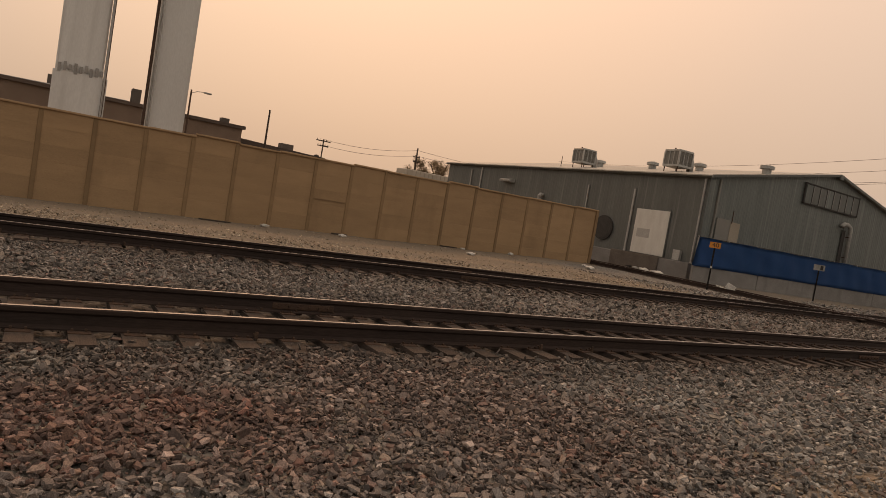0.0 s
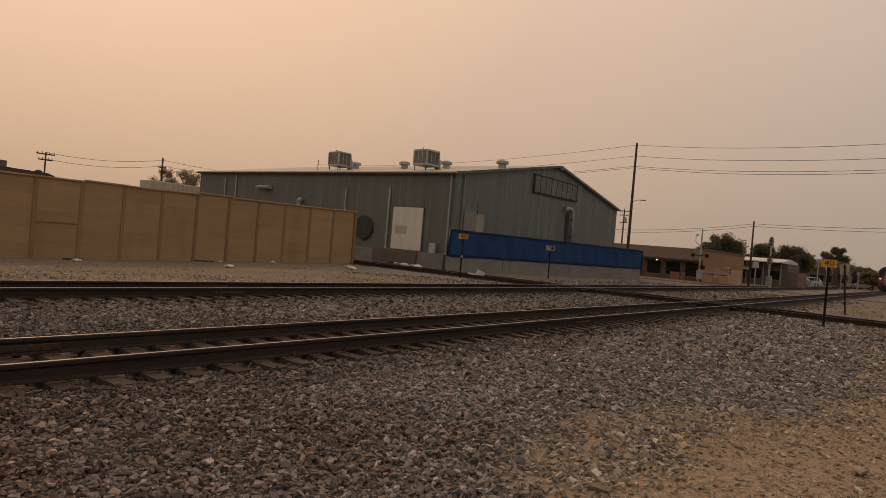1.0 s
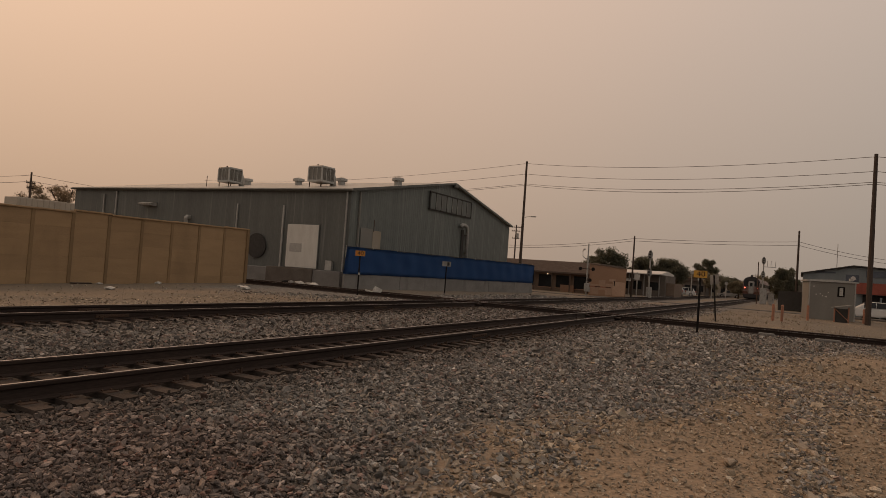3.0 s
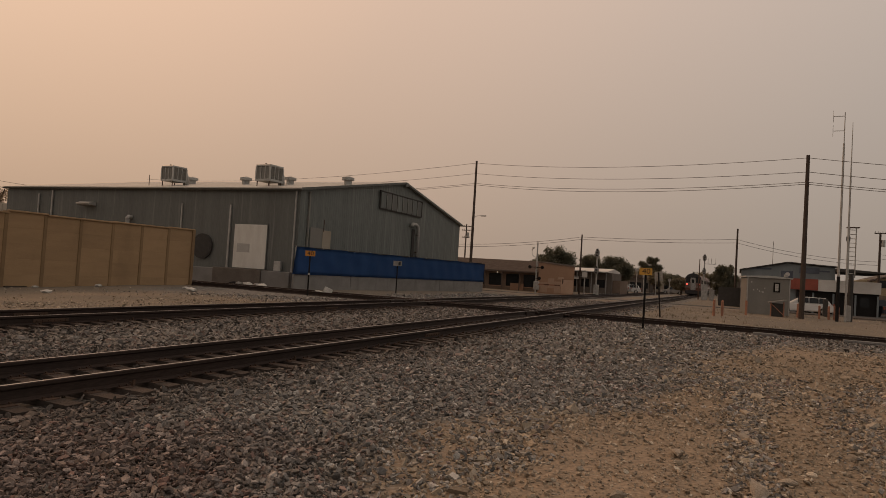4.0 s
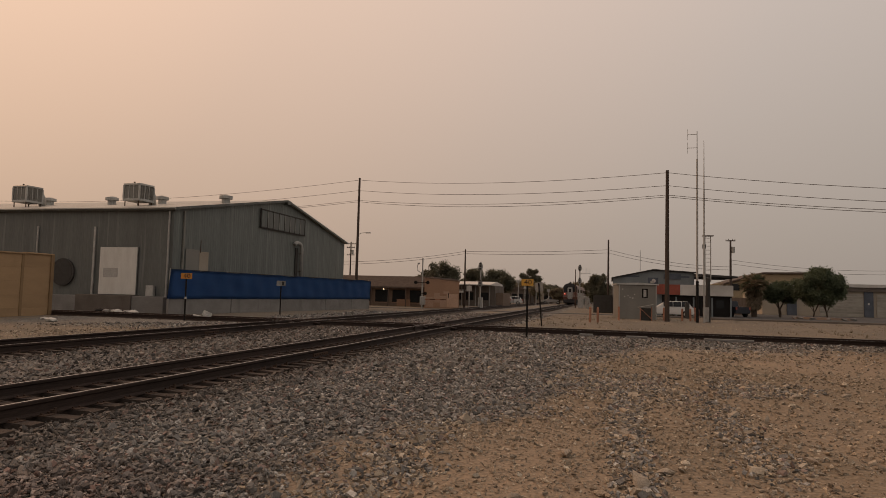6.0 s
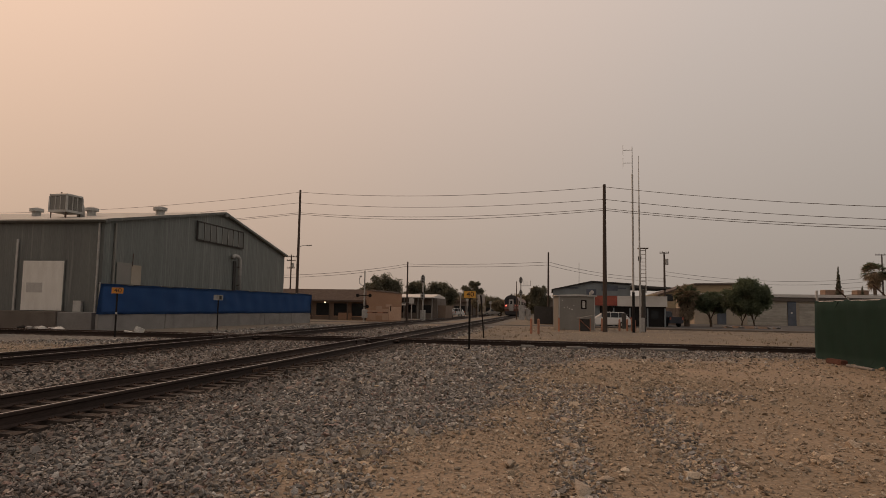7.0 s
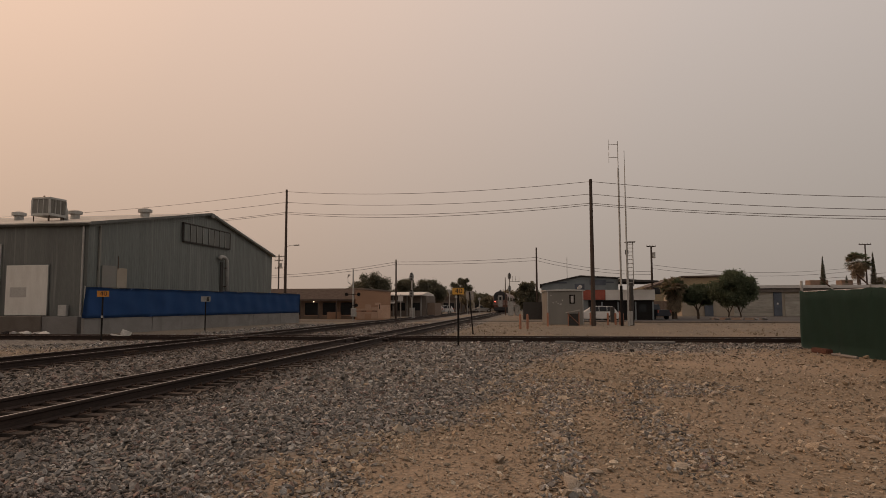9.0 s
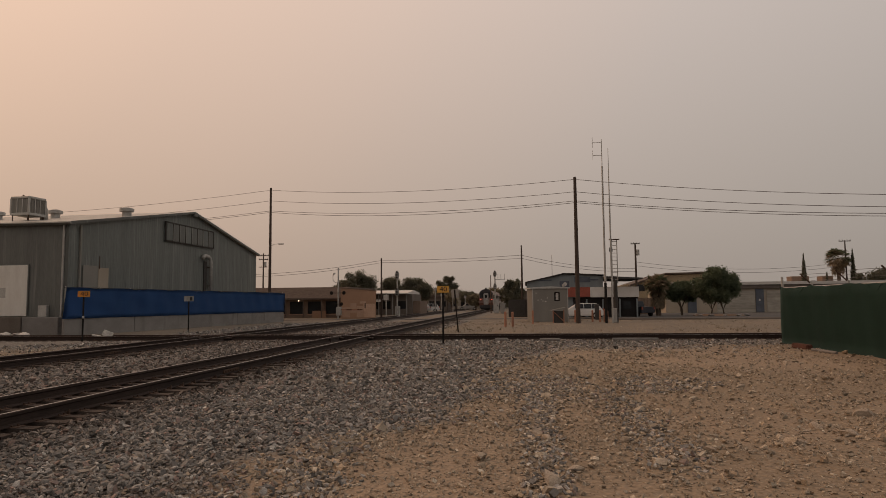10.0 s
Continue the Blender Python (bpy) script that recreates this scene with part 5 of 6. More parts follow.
for y in (-21.5, -24, -26.5, -29, -31.5):
    bm = B()
    span(bm, (-0.06, y - 0.8, 3.6), (-0.004, y + 0.8, 4.8))
    part("window", bm, M_GLASS, ob_)
for y, z, w in ((-43, 4.4, 2.6), (-47, 4.4, 1.6)):
    bm = B()
    span(bm, (108, y - w / 2, z), (110, y + w / 2, z + 1.0))
    soften(bm, 0.05)
    single("roof_unit", bm, M_BROWN, "brown rooftop unit on a flat roof", "roof unit", "roof units")

# ---- low brown building, peach block, porch house ----
lb = thing("brown_building", "low brown building with a deep shingled roof edge", "building", at=(82, 0, 0))
bm = B()
span(bm, (0.6, 22.3, -0.2), (14, 60, 2.5))
part("wall", bm, M_BROWN, lb)
bm = B()
prism(bm, [(-0.5, 2.35), (-0.5, 2.55), (1.0, 3.95), (14, 4.0), (14, 2.35)], 22.0, 60.3, "y")
part("roof", bm, M_BROWNROOF, lb, "brown shingled roof")
for y in (24.2, 26.6, 29.0, 31.4):
    bm = B()
    span(bm, (0.55, y - 0.9, 0.5), (0.596, y + 0.9, 2.1))
    w = part("window", bm, M_GLASS, lb)
    bm = B()
    span(bm, (0.52, y - 1.0, 0.4), (0.594, y + 1.0, 0.5))
    part("sill", bm, M_ORANGE, w)
for y in (23.0, 25.4, 27.8, 30.2):
    bm = B()
    rod(bm, (-0.3, y, -0.1), (-0.3, y, 2.4), 0.08)
    part("porch_post", bm, M_BROWNROOF, lb)
bm = B()
bmesh.ops.create_icosphere(bm, subdivisions=2, radius=0.075, matrix=Matrix.Translation((-0.1, 28.5, 2.2)))
part("porch_lamp", bm, G_WARM, lb, "small lit porch lamp")
bm = B()
span(bm, (0.3, 25.0, 0.0), (0.5, 26.8, 0.9))
part("counter", bm, M_ORANGE, lb, "orange low panel")
pb = thing("peach_building", "plain peach stucco block with pale paint patches", "building", at=(77.5, 17.3, 0), rz=13)
bm = B()
prism(bm, [(0, -0.2), (0, 3.3), (4.2, 3.66), (4.2, -0.2)], 0, 10)
soften(bm, 0.03)
part("wall", bm, M_ORANGE, pb)
bm = B()
prism(bm, [(-0.06, 3.3), (4.26, 3.66), (4.26, 3.76), (-0.06, 3.4)], -0.06, 10.06)
part("parapet", bm, M_BROWN, pb)
for k, (a, b, c, d) in enumerate(((0.08, 1.5, 0.15, 1.75), (1.54, 2.3, 0.15, 1.5), (2.34, 3.05, 0.7, 1.85), (3.1, 4.1, 0.15, 1.35), (1.2, 1.9, 1.78, 2.05))):
    bm = B()
    span(bm, (-0.008 - 0.002 * k, a, c), (-0.004, b, d))
    part("paint_patch", bm, M_PEACH, pb)
bm = B()
span(bm, (-0.05, 1.25, 1.25), (-0.02, 1.36, 1.85))
part("meter_slot", bm, M_BLACK, pb)
ph = thing("porch_house", "low house with a pale sloping porch roof", "house", at=(100, 0.6, 0))
bm = B()
span(bm, (1.2, 16.4, -0.2), (10, 24.5, 3.2))
part("wall", bm, M_CONCDK, ph)
bm = B()
prism(bm, [(-0.8, 3.22), (-0.8, 3.34), (4.5, 3.86), (10.4, 3.5), (10.4, 3.22)], 16.7, 25, "y")
part("roof", bm, M_OFFWHITE, ph, "pale sloping metal roof")
bm = B()
prism(bm, [(-0.9, 2.0), (-0.9, 2.1), (1.19, 2.5), (1.19, 2.4)], 21.0, 23.6, "y")
part("awning", bm, M_OFFWHITE, ph)
for y in (17.0, 19.2, 21.4, 23.4):
    bm = B()
    rod(bm, (-0.2, y, -0.1), (-0.2, y, 3.22), 0.08)
    part("porch_post", bm, M_CONC, ph)
for y in (18.0, 20.4, 22.4):
    bm = B()
    span(bm, (1.15, y - 0.6, 0.9), (1.196, y + 0.6, 2.1))
    part("window", bm, M_GLASS, ph)
bm = B()
span(bm, (2.0, 15.2, -0.2), (9, 16.39, 2.1))
part("annex", bm, M_BROWN, ph)

# ---- train ----
tn = thing("passenger_train", "grimy passenger train with red tail lamps on rails", "train", at=(142, NEAR_Y, 0.22))
TRAIN_P = [(-1.5, 1.0), (1.5, 1.0), (1.53, 2.5), (1.5, 3.2)] + [(1.48 * math.cos(q), 3.2 + 1.2 * math.sin(q)) for q in np.radians((20, 40, 60, 80, 100, 120, 140, 160))] + [(-1.5, 3.2), (-1.53, 2.5)]
for k in range(4):
    x0 = k * 26.5
    bm = B()
    prism(bm, TRAIN_P, x0, x0 + 25.6)
    cr = part("car_body", bm, M_TRAIN, tn)
    for sy in (-1, 1):
        bm = B()
        span(bm, (x0 + 1.5, sy * 1.515 - 0.03, 2.35), (x0 + 24, sy * 1.515 + 0.03, 3.2))
        part("window_band", bm, M_GLASS, cr)
        bm = B()
        span(bm, (x0 + 0.5, sy * 1.52 - 0.02, 1.5), (x0 + 25, sy * 1.52 + 0.02, 1.8))
        part("stripe", bm, M_OFFWHITE, cr)
    for bx in (3.2, 22.2):
        bm = B()
        span(bm, (x0 + bx - 1.5, -1.25, 0.05), (x0 + bx + 1.5, 1.25, 0.95))
        soften(bm, 0.1)
        part("bogie", bm, M_TRAINDK, cr)
    bm = B()
    span(bm, (x0 + 6, -1.3, 0.4), (x0 + 19, 1.3, 0.99))
    part("underframe", bm, M_TRAINDK, cr)
bm = B()
prism(bm, [(q[0] * 1.015, q[1] * 1.012) for q in TRAIN_P if q[1] > 3.1] + [(-1.1, 3.4), (1.1, 3.4)][::1], -0.02, 0.4)
part("end_hood", bm, M_TRAINDK, tn, "dark rounded roof end")
bm = B()
span(bm, (-0.14, -0.42, 1.1), (-0.004, 0.42, 3.55))
ed = part("end_door", bm, M_PATCH, tn, "pale end door")
bm = B()
span(bm, (-0.15, -0.22, 2.5), (-0.142, 0.22, 3.2))
part("door_window", bm, M_GLASS, ed)
for sy in (-1, 1):
    bm = B()
    prism(bm, [(sy * 0.55, 2.55), (sy * 1.36, 2.55), (sy * 1.34, 3.2), (sy * 1.1, 3.62), (sy * 0.55, 3.78)], -0.06, -0.004)
    part("end_window", bm, M_GLASS, tn)
    bm = B()
    span(bm, (-0.1, sy * 1.12 - 0.22, 1.95), (-0.004, sy * 1.12 + 0.22, 2.42))
    lb_ = part("lamp_housing", bm, M_RUSTRED, tn)
    bm = B()
    bmesh.ops.create_uvsphere(bm, u_segments=12, v_segments=8, radius=0.13, matrix=Matrix.Translation((-0.12, sy * 1.12, 2.2)))
    part("tail_lamp", bm, G_RED, lb_, "glowing red tail lamp")
    bm = B()
    rod(bm, (-0.12, sy * 0.52, 1.2), (-0.12, sy * 0.52, 3.3), 0.025)
    part("handrail", bm, M_GALV, tn)
bm = B()
span(bm, (-0.07, -1.5, 1.02), (-0.004, 1.5, 1.5))
part("end_band", bm, M_RUSTRED, tn, "dull red band")
bm = B()
span(bm, (-0.25, -1.4, 0.25), (0.3, 1.4, 0.98))
soften(bm, 0.06)
part("end_sill", bm, M_TRAINDK, tn)
bm = B()
rod(bm, (0.4, 0, 4.3), (0.4, 0, 4.75), 0.2, 0.15)
part("roof_lamp", bm, M_TRAINDK, tn)

# ---- green screened fence ----
gf = thing("screened_fence", "chain-link fence covered with dark green windscreen", "fence", at=(28.7, -11.03, 0))
bm = B()
n_, m_ = 60, 6
gg = [[bm.verts.new((-i / n_ * 20, 0.02 * math.sin(i * 1.7 + j * 0.8) + 0.02 * math.sin(i * 0.6), -0.03 + (2.34 - 0.06 * abs(math.sin(i / n_ * 20 / 3.0 * math.pi)) + 0.02 * math.sin(i * 2.3)) * j / m_)) for j in range(m_ + 1)] for i in range(n_ + 1)]
for i in range(n_):
    for j in range(m_):
        bm.faces.new((gg[i][j], gg[i][j + 1], gg[i + 1][j + 1], gg[i + 1][j]))
bmesh.ops.solidify(bm, geom=bm.faces[:], thickness=0.01)
part("windscreen", bm, M_GREEN, gf, "slack dark green fabric", smooth=True)
for k in range(8):
    bm = B()
    rod(bm, (-k * 2.85 + 0.04, -0.13, -0.3), (-k * 2.85 + 0.04, -0.13, 2.72 if k == 0 else 2.42), 0.05 if k == 0 else 0.035)
    part("post", bm, M_GALV, gf)
    if k:
        bm = B()
        rod(bm, (-k * 2.85 + 0.04, -0.06, 2.4), (-k * 2.85 + 0.04, 0.28, 2.75), 0.025)
        part("barbed_arm", bm, M_STEEL, gf)
bm = B()
rod(bm, (0, -0.13, 2.27), (-20, -0.13, 2.27), 0.025)
part("top_rail", bm, M_GALV, gf)
for k in range(3):
    bm = B()
    tube(bm, [(-2.8 - i * 0.7, 0.02 + k * 0.11 - 0.06, 2.47 + k * 0.11 + 0.02 * math.sin(i * 1.3)) for i in range(25)], 0.006, 4)
    part("barbed_wire", bm, M_WIRE, gf)
gf2 = thing("screened_fence", "return of a green screened fence", "fence", at=(28.75, -11.1, 0), rz=0)
bm = B()
span(bm, (-0.01, -30, 0.0), (0.01, 0, 2.3))
part("windscreen", bm, M_GREEN, gf2)
bm = B()
box(bm, (0, 0, 0.09), (1.15, 0.22, 0.18))
soften(bm, 0.03, 2)
single("steel_beam", bm, M_RUSTRED, "rusty red beam lying at the foot of a green fence", "beam", at=(25.4, -10.5, 0.0), rz=4)

bm = B()
tube(bm, [(0, 0, 0.05), (0.5, 0.05, 0.06), (1.2, -0.02, 0.05), (1.4, 0.1, 0.06)], 0.05, 8)
single("loose_pipe", bm, M_CONC, "dusty grey pipe lying at the foot of a green fence", "pipe", at=(22.7, -10.5, 0.0), rz=4)

# ---- left side behind the tan wall: towers, sheds ----
for x0, x1, pipe in ((0.55, 2.98, 3.08), (5.58, 7.78, 5.4)):
    tt = thing("tall_tower", "tall smooth white tower with a vertical pipe", "tower", "towers", at=(0, 44.5, 0))
    bm = B()
    span(bm, (x0, 0, -0.5), (x1, 2.3, 26))
    soften(bm, 0.12, 2)
    part("shaft", bm, M_SILO, tt)
    for q in (0, 1):
        bm = B()
        rod(bm, (pipe + (0.28 * q if pipe > 4 else -0.02 * q), -0.12 - 0.1 * q, -0.4), (pipe + (0.28 * q if pipe > 4 else -0.02 * q), -0.12 - 0.1 * q, 25.5), 0.09 - 0.03 * q, n=10)
        part("pipe", bm, M_STEEL if q == 0 else M_GALV, tt)
    if pipe < 4:
        bm = B()
        span(bm, (x0 - 0.12, -0.1, -0.4), (x1 + 0.25, 0.02, 6.1))
        part("skirt", bm, M_SILO, tt, "paler base panel")
        for k in range(9):
            bm = B()
            span(bm, (x0 + 0.1 + k * 0.27, -0.13, 6.0 + 0.1 * (k % 3)), (x0 + 0.26 + k * 0.27, -0.02, 6.5 + 0.12 * (k % 2)))
            part("marking_bar", bm, M_PATCH, tt)
sh = thing("brown_shed", "long brown flat-roofed shed behind a wall", "building", at=(0, 75, 0))
for a, b, z in ((-40, 9.0, 7.45), (10.5, 19.2, 7.4)):
    bm = B()
    span(bm, (a, 0, -1), (b, 14, z - 0.35))
    part("wall", bm, M_BROWN, sh)
    bm = B()
    span(bm, (a - 0.3, -0.3, z - 0.35), (b + 0.3, 14.3, z))
    part("roof", bm, M_BROWNROOF, sh)
bm = B()
prism(bm, [(19.4, -1), (19.4, 6.2), (24, 6.0), (30, 5.8), (31, 5.4), (31, -1)], 2, 12, "y")
part("low_roof", bm, M_BROWNROOF, sh, "dark low roof")
for x, z, w, h in ((17.3, 7.4, 0.9, 0.65), (0.4, 7.45, 1.5, 1.2), (24.4, 5.98, 1.6, 0.6), (8.0, 7.45, 0.9, 1.6), (-6, 7.45, 1.4, 0.8)):
    bm = B()
    span(bm, (x, 77, z - 0.1), (x + w, 78, z + h))
    soften(bm, 0.05)
    single("roof_unit", bm, M_CONCDK, "dusty rooftop unit on a flat roof", "roof unit", "roof units")
bm = B()
rod(bm, (0, 0, -0.2), (0, 0, 0.28), 0.3, 0.3, 14)
rod(bm, (0, 0, 0.28), (0, 0, 0.5), 0.42, 0.36, 14)
rod(bm, (0, 0, 0.5), (0, 0, 0.62), 0.36, 0.12, 14)
single("roof_ventilator", bm, M_FAN, "dark domed ventilator on a low roof", "roof vent", at=(30.3, 80.5, 5.62))
bm = B()
tube(bm, [(-30 + i * 1.5, 75.5, 7.52 + 0.03 * math.sin(i)) for i in range(26)], 0.06, 6)
single("roof_pipe", bm, M_GALV, "pale pipe along a flat roof edge", "pipe")
trl = thing("box_trailer", "pale ribbed box trailer behind a wall", "trailer", at=(40.4, 75, 0))
bm = B()
span(bm, (0, 0, 1.2), (9, 2.6, 6.45))
soften(bm, 0.05)
part("box", bm, M_CREAM, trl)
for k in range(14):
    bm = B()
    span(bm, (0.3 + k * 0.63, -0.05, 1.3), (0.38 + k * 0.63, -0.004, 6.35))
    part("rib", bm, M_CREAM, trl)
for q in (1.2, 2.4, 7.6):
    bm = B()
    rod(bm, (q, 0.1, 0.1), (q, 2.5, 0.1), 0.55, 0.55, 14)
    part("wheel", bm, M_TYRE, trl)
bm = B()
span(bm, (0.6, 0.6, 0.5), (8.6, 2.0, 1.19))
part("frame", bm, M_BLACK, trl)


# ---- trees ----
def leaves(blobs, count, size, seed, flat=1.0):
    """Many small leaf blades scattered in lobes (centre, radii); denser towards each lobe's skin."""
    r = np.random.RandomState(seed)
    vol = np.array([b[1][0] * b[1][1] * b[1][2] for b in blobs]) ** 0.75
    pick = r.choice(len(blobs), count, p=vol / vol.sum())
    c, rad = np.array([b[0] for b in blobs])[pick], np.array([b[1] for b in blobs])[pick]
    d = r.normal(size=(count, 3))
    d /= np.linalg.norm(d, axis=1)[:, None]
    p = c + d * rad * (r.uniform(0.12, 1.0, count) ** 0.6 * r.uniform(0.75, 1.3, count))[:, None]
    u = r.normal(size=(count, 3))
    u /= np.linalg.norm(u, axis=1)[:, None]
    w = np.cross(u, r.normal(size=(count, 3)))
    w /= np.linalg.norm(w, axis=1)[:, None]
    s = size * r.uniform(0.5, 1.3, count)[:, None]
    v = np.stack([p - u * s, p + w * s * 0.5, p + u * s, p - w * s * 0.5], 1)
    return v.reshape(-1, 3), np.arange(count * 4).reshape(-1, 4)


def tree(at, h, r, label, seed, leaf=None, count=2600, size=0.22, trunk=0.16, bare=0.3, lobes=9, name="tree", gaps=1.0, stems=1, low=0.12):
    rr = random.Random(seed)
    t = thing(name, label, "tree", "trees", at)
    base = h * bare
    bm = B()
    blobs = []
    for s in range(stems):
        ox = (s - (stems - 1) / 2) * r * 0.5
        fork = Vector((rr.uniform(-0.2, 0.2), ox + rr.uniform(-0.2, 0.2), base))
        tube(bm, [(0, ox * 0.9, -0.3), (0.03, ox * 0.95, base * 0.5), fork], trunk, 7)
        for k in range(5):
            a = k * 1.26 + rr.uniform(-0.3, 0.3)
            e = Vector((math.cos(a) * r * 0.6, ox + math.sin(a) * r * 0.6, base + (h - base) * rr.uniform(0.45, 0.75)))
            tube(bm, [fork, fork.lerp(e, 0.5) + Vector((0, 0, 0.2)), e], trunk * 0.42, 5)
    half = (h - base) / 2
    for k in range(lobes):
        a, e = rr.uniform(0, 6.28), math.asin(rr.uniform(-0.9 + 1.5 * low, 1.0))
        q = rr.uniform(0.35, 1.0) ** 0.5
        lr = r * rr.uniform(0.3, 0.48) * gaps
        blobs.append(((math.cos(a) * math.cos(e) * (r - lr * 0.7) * q, math.sin(a) * math.cos(e) * (r - lr * 0.7) * q, base + half + math.sin(e) * max(half - lr * 0.7, 0.2) * q), (lr, lr, lr * rr.uniform(0.7, 1.0))))
    part("trunk", bm, M_BARK, t)
    v, f = leaves(blobs, count * 3, size * 0.75, seed)
    cr = new("crown", big_mesh("crown", v, f, leaf or M_LEAF))
    cr.parent = t
    return t


tree((80, -22.75, 0), 5.8, 2.85, "bushy green street tree in a planter", 5, count=10000, size=0.15, lobes=80, gaps=0.6, bare=0.12, stems=2, trunk=0.09, low=0.05)
tree((83, -19.4, 0), 4.25, 2.15, "dark dense shrub tree beside an asphalt yard", 12, M_LEAF, 5500, 0.14, bare=0.2, lobes=40, gaps=0.62, low=0.2)
tree((140, 36.0, 0), 9.2, 4.9, "broad dark tree behind a low building", 13, M_LEAFHAZE, 6500, 0.24, lobes=30, gaps=0.72, bare=0.1)
tree((140, 28.0, 0), 7.6, 4.0, "dark rounded tree behind a porch house", 14, M_LEAFHAZE, 4500, 0.24, bare=0.1, lobes=22, gaps=0.75)
tree((140, 22.7, 0), 7.9, 4.0, "dark ragged tree behind a porch house", 15, M_LEAFHAZE, 5500, 0.24, bare=0.03, lobes=30, gaps=0.75, low=0.0)
tree((150, 17.2, 0), 8.5, 2.6, "tall airy eucalyptus with gaps in its crown", 16, M_LEAFHAZE, 3000, 0.2, lobes=22, bare=0.38, gaps=0.72)
tree((112, 1.6, 0), 6.1, 2.2, "dense dark tree beside a workshop", 17, M_LEAFHAZE, 6000, 0.18, lobes=34, gaps=0.8, bare=0.05, low=0.0)
tree((107, -53.5, 0), 6.9, 3.2, "rounded dark tree behind a green fence", 19, M_LEAFHAZE, 4500, 0.2, bare=0.3, lobes=22, gaps=0.7)
tree((48.4, 80, 0), 9.5, 2.3, "sparse tree top behind a pale trailer", 20, M_PALELEAF, 1300, 0.14, bare=0.5, lobes=30, gaps=0.8)
tree((44.6, 80, 0), 8.8, 2.0, "small dusty tree behind a pale trailer", 21, M_PALELEAF, 1000, 0.14, bare=0.5, lobes=26, gaps=0.8)
for i, (x, y, h, r_) in enumerate(((190, 8, 6.5, 4), (200, 20, 6, 5), (230, 28, 8, 6), (240, 1, 6, 5), (260, 14, 7, 5), (210, -4, 6, 4), (150, 10.7, 4.2, 2.2), (170, 14, 4.8, 2.6))):
    tree((x, y, 0), h, r_, "far hazy tree along the railway", 40 + i, M_LEAFHAZE if i % 2 else M_DRYLEAF, 1500, 0.34, lobes=12, bare=0.15)


def cypress(at, h, r, seed):
    t = thing("cypress", "narrow dark cypress behind a green fence", "tree", "cypresses", at)
    bm = B()
    rod(bm, (0, 0, -0.2), (0, 0, h * 0.8), 0.1, 0.03)
    part("trunk", bm, M_BARK, t)
    blobs = [((0, 0, h * (0.1 + 0.045 * k)), (r * (1 - (k / 20) ** 1.7) + 0.04, r * (1 - (k / 20) ** 1.7) + 0.04, h * 0.045)) for k in range(20)]
    v, f = leaves(blobs, 16000, 0.085, seed)
    cr = new("crown", big_mesh("crown", v, f, M_LEAFHAZE))
    cr.parent = t


cypress((105, -42.4, 0), 8.8, 0.5, 31)
cypress((104, -48.9, 0), 9.4, 0.5, 32)
cypress((105, -45.6, 0), 5.9, 0.36, 33)


def fan_palm(at, h, reach, skirt, label, seed, fronds=84, trunk=0.26):
    """A fan palm: folded fans on stalks round the top, dry ones hanging down the trunk for skirt metres."""
    t = thing("palm", label, "palm", "palms", at)
    bm = B()
    rod(bm, (0, 0, -0.2), (0, 0, h - reach * 0.75), trunk * 1.25, trunk, 10)
    part("trunk", bm, M_BARK, t)
    rp = random.Random(seed)
    top = h - reach * 0.75
    dry = int(fronds * 0.45) if skirt else 0
    for k in range(fronds + dry):
        a = k * 2.399 + rp.uniform(-0.2, 0.2)
        hang = k >= fronds
        up = -1.35 + rp.uniform(-0.1, 0.25) if hang else math.asin(rp.uniform(-0.75, 1.0))
        base = Vector((0, 0, top - (rp.uniform(0, skirt) if hang else 0)))
        d = Vector((math.cos(a) * math.cos(up), math.sin(a) * math.cos(up), math.sin(up)))
        ln_ = reach * (rp.uniform(0.6, 0.8) if hang else rp.uniform(0.8, 1.05))
        side = d.cross(Vector((0, 0, 1)) if abs(d.z) < 0.95 else Vector((1, 0, 0))).normalized()
        nor = side.cross(d)
        hub = base + Vector((math.cos(a), math.sin(a), 0)) * trunk * 1.2 + d * ln_ * 0.4
        vv = [tuple(base), tuple(hub + side * 0.025), tuple(hub - side * 0.025)]
        ff = [(0, 1, 2)]
        for j in range(-6, 7):
            q = j * 0.21
            e = d * math.cos(q) + side * math.sin(q)
            w = (side * math.cos(q) - d * math.sin(q)) * 0.085
            tip = hub + e * ln_ * 0.6 * rp.uniform(0.85, 1.1) + nor * 0.06 * (1 if j % 2 else -1) - Vector((0, 0, 0.12 * ln_ * rp.uniform(0.5, 1.6)))
            mid = hub.lerp(tip, 0.55) + Vector((0, 0, 0.05 * ln_))
            b0 = len(vv)
            vv += [tuple(hub), tuple(mid + w), tuple(tip), tuple(mid - w)]
            ff.append((b0, b0 + 1, b0 + 2, b0 + 3))
        fr = new("frond", quick("frond", vv, ff, M_PALELEAF if hang or k % 3 == 0 else (M_LEAF, M_DRYLEAF)[k % 2]))
        fr.parent = t


fan_palm((82, -16.45, 0), 4.95, 1.55, 2.2, "dusty fan palm with a skirt of dry fronds", 9)
fan_palm((105, -47.3, 0), 9.5, 2.0, 1.6, "tall shaggy fan palm behind a green fence", 10, fronds=50, trunk=0.22)
pl = thing("planter_bed", "raised planter bed edged with pale rocks", "planter", at=(79.2, -22.8, 0.0))
bm = B()
bmesh.ops.create_cone(bm, cap_ends=True, segments=22, radius1=3.1, radius2=2.7, depth=0.25, matrix=Matrix.Translation((0, 0, 0.1)) @ Matrix.Diagonal((0.7, 1, 1, 1)))
part("soil", bm, M_BROWN, pl)
rk_bm = B()
bmesh.ops.create_icosphere(rk_bm, subdivisions=2, radius=1)
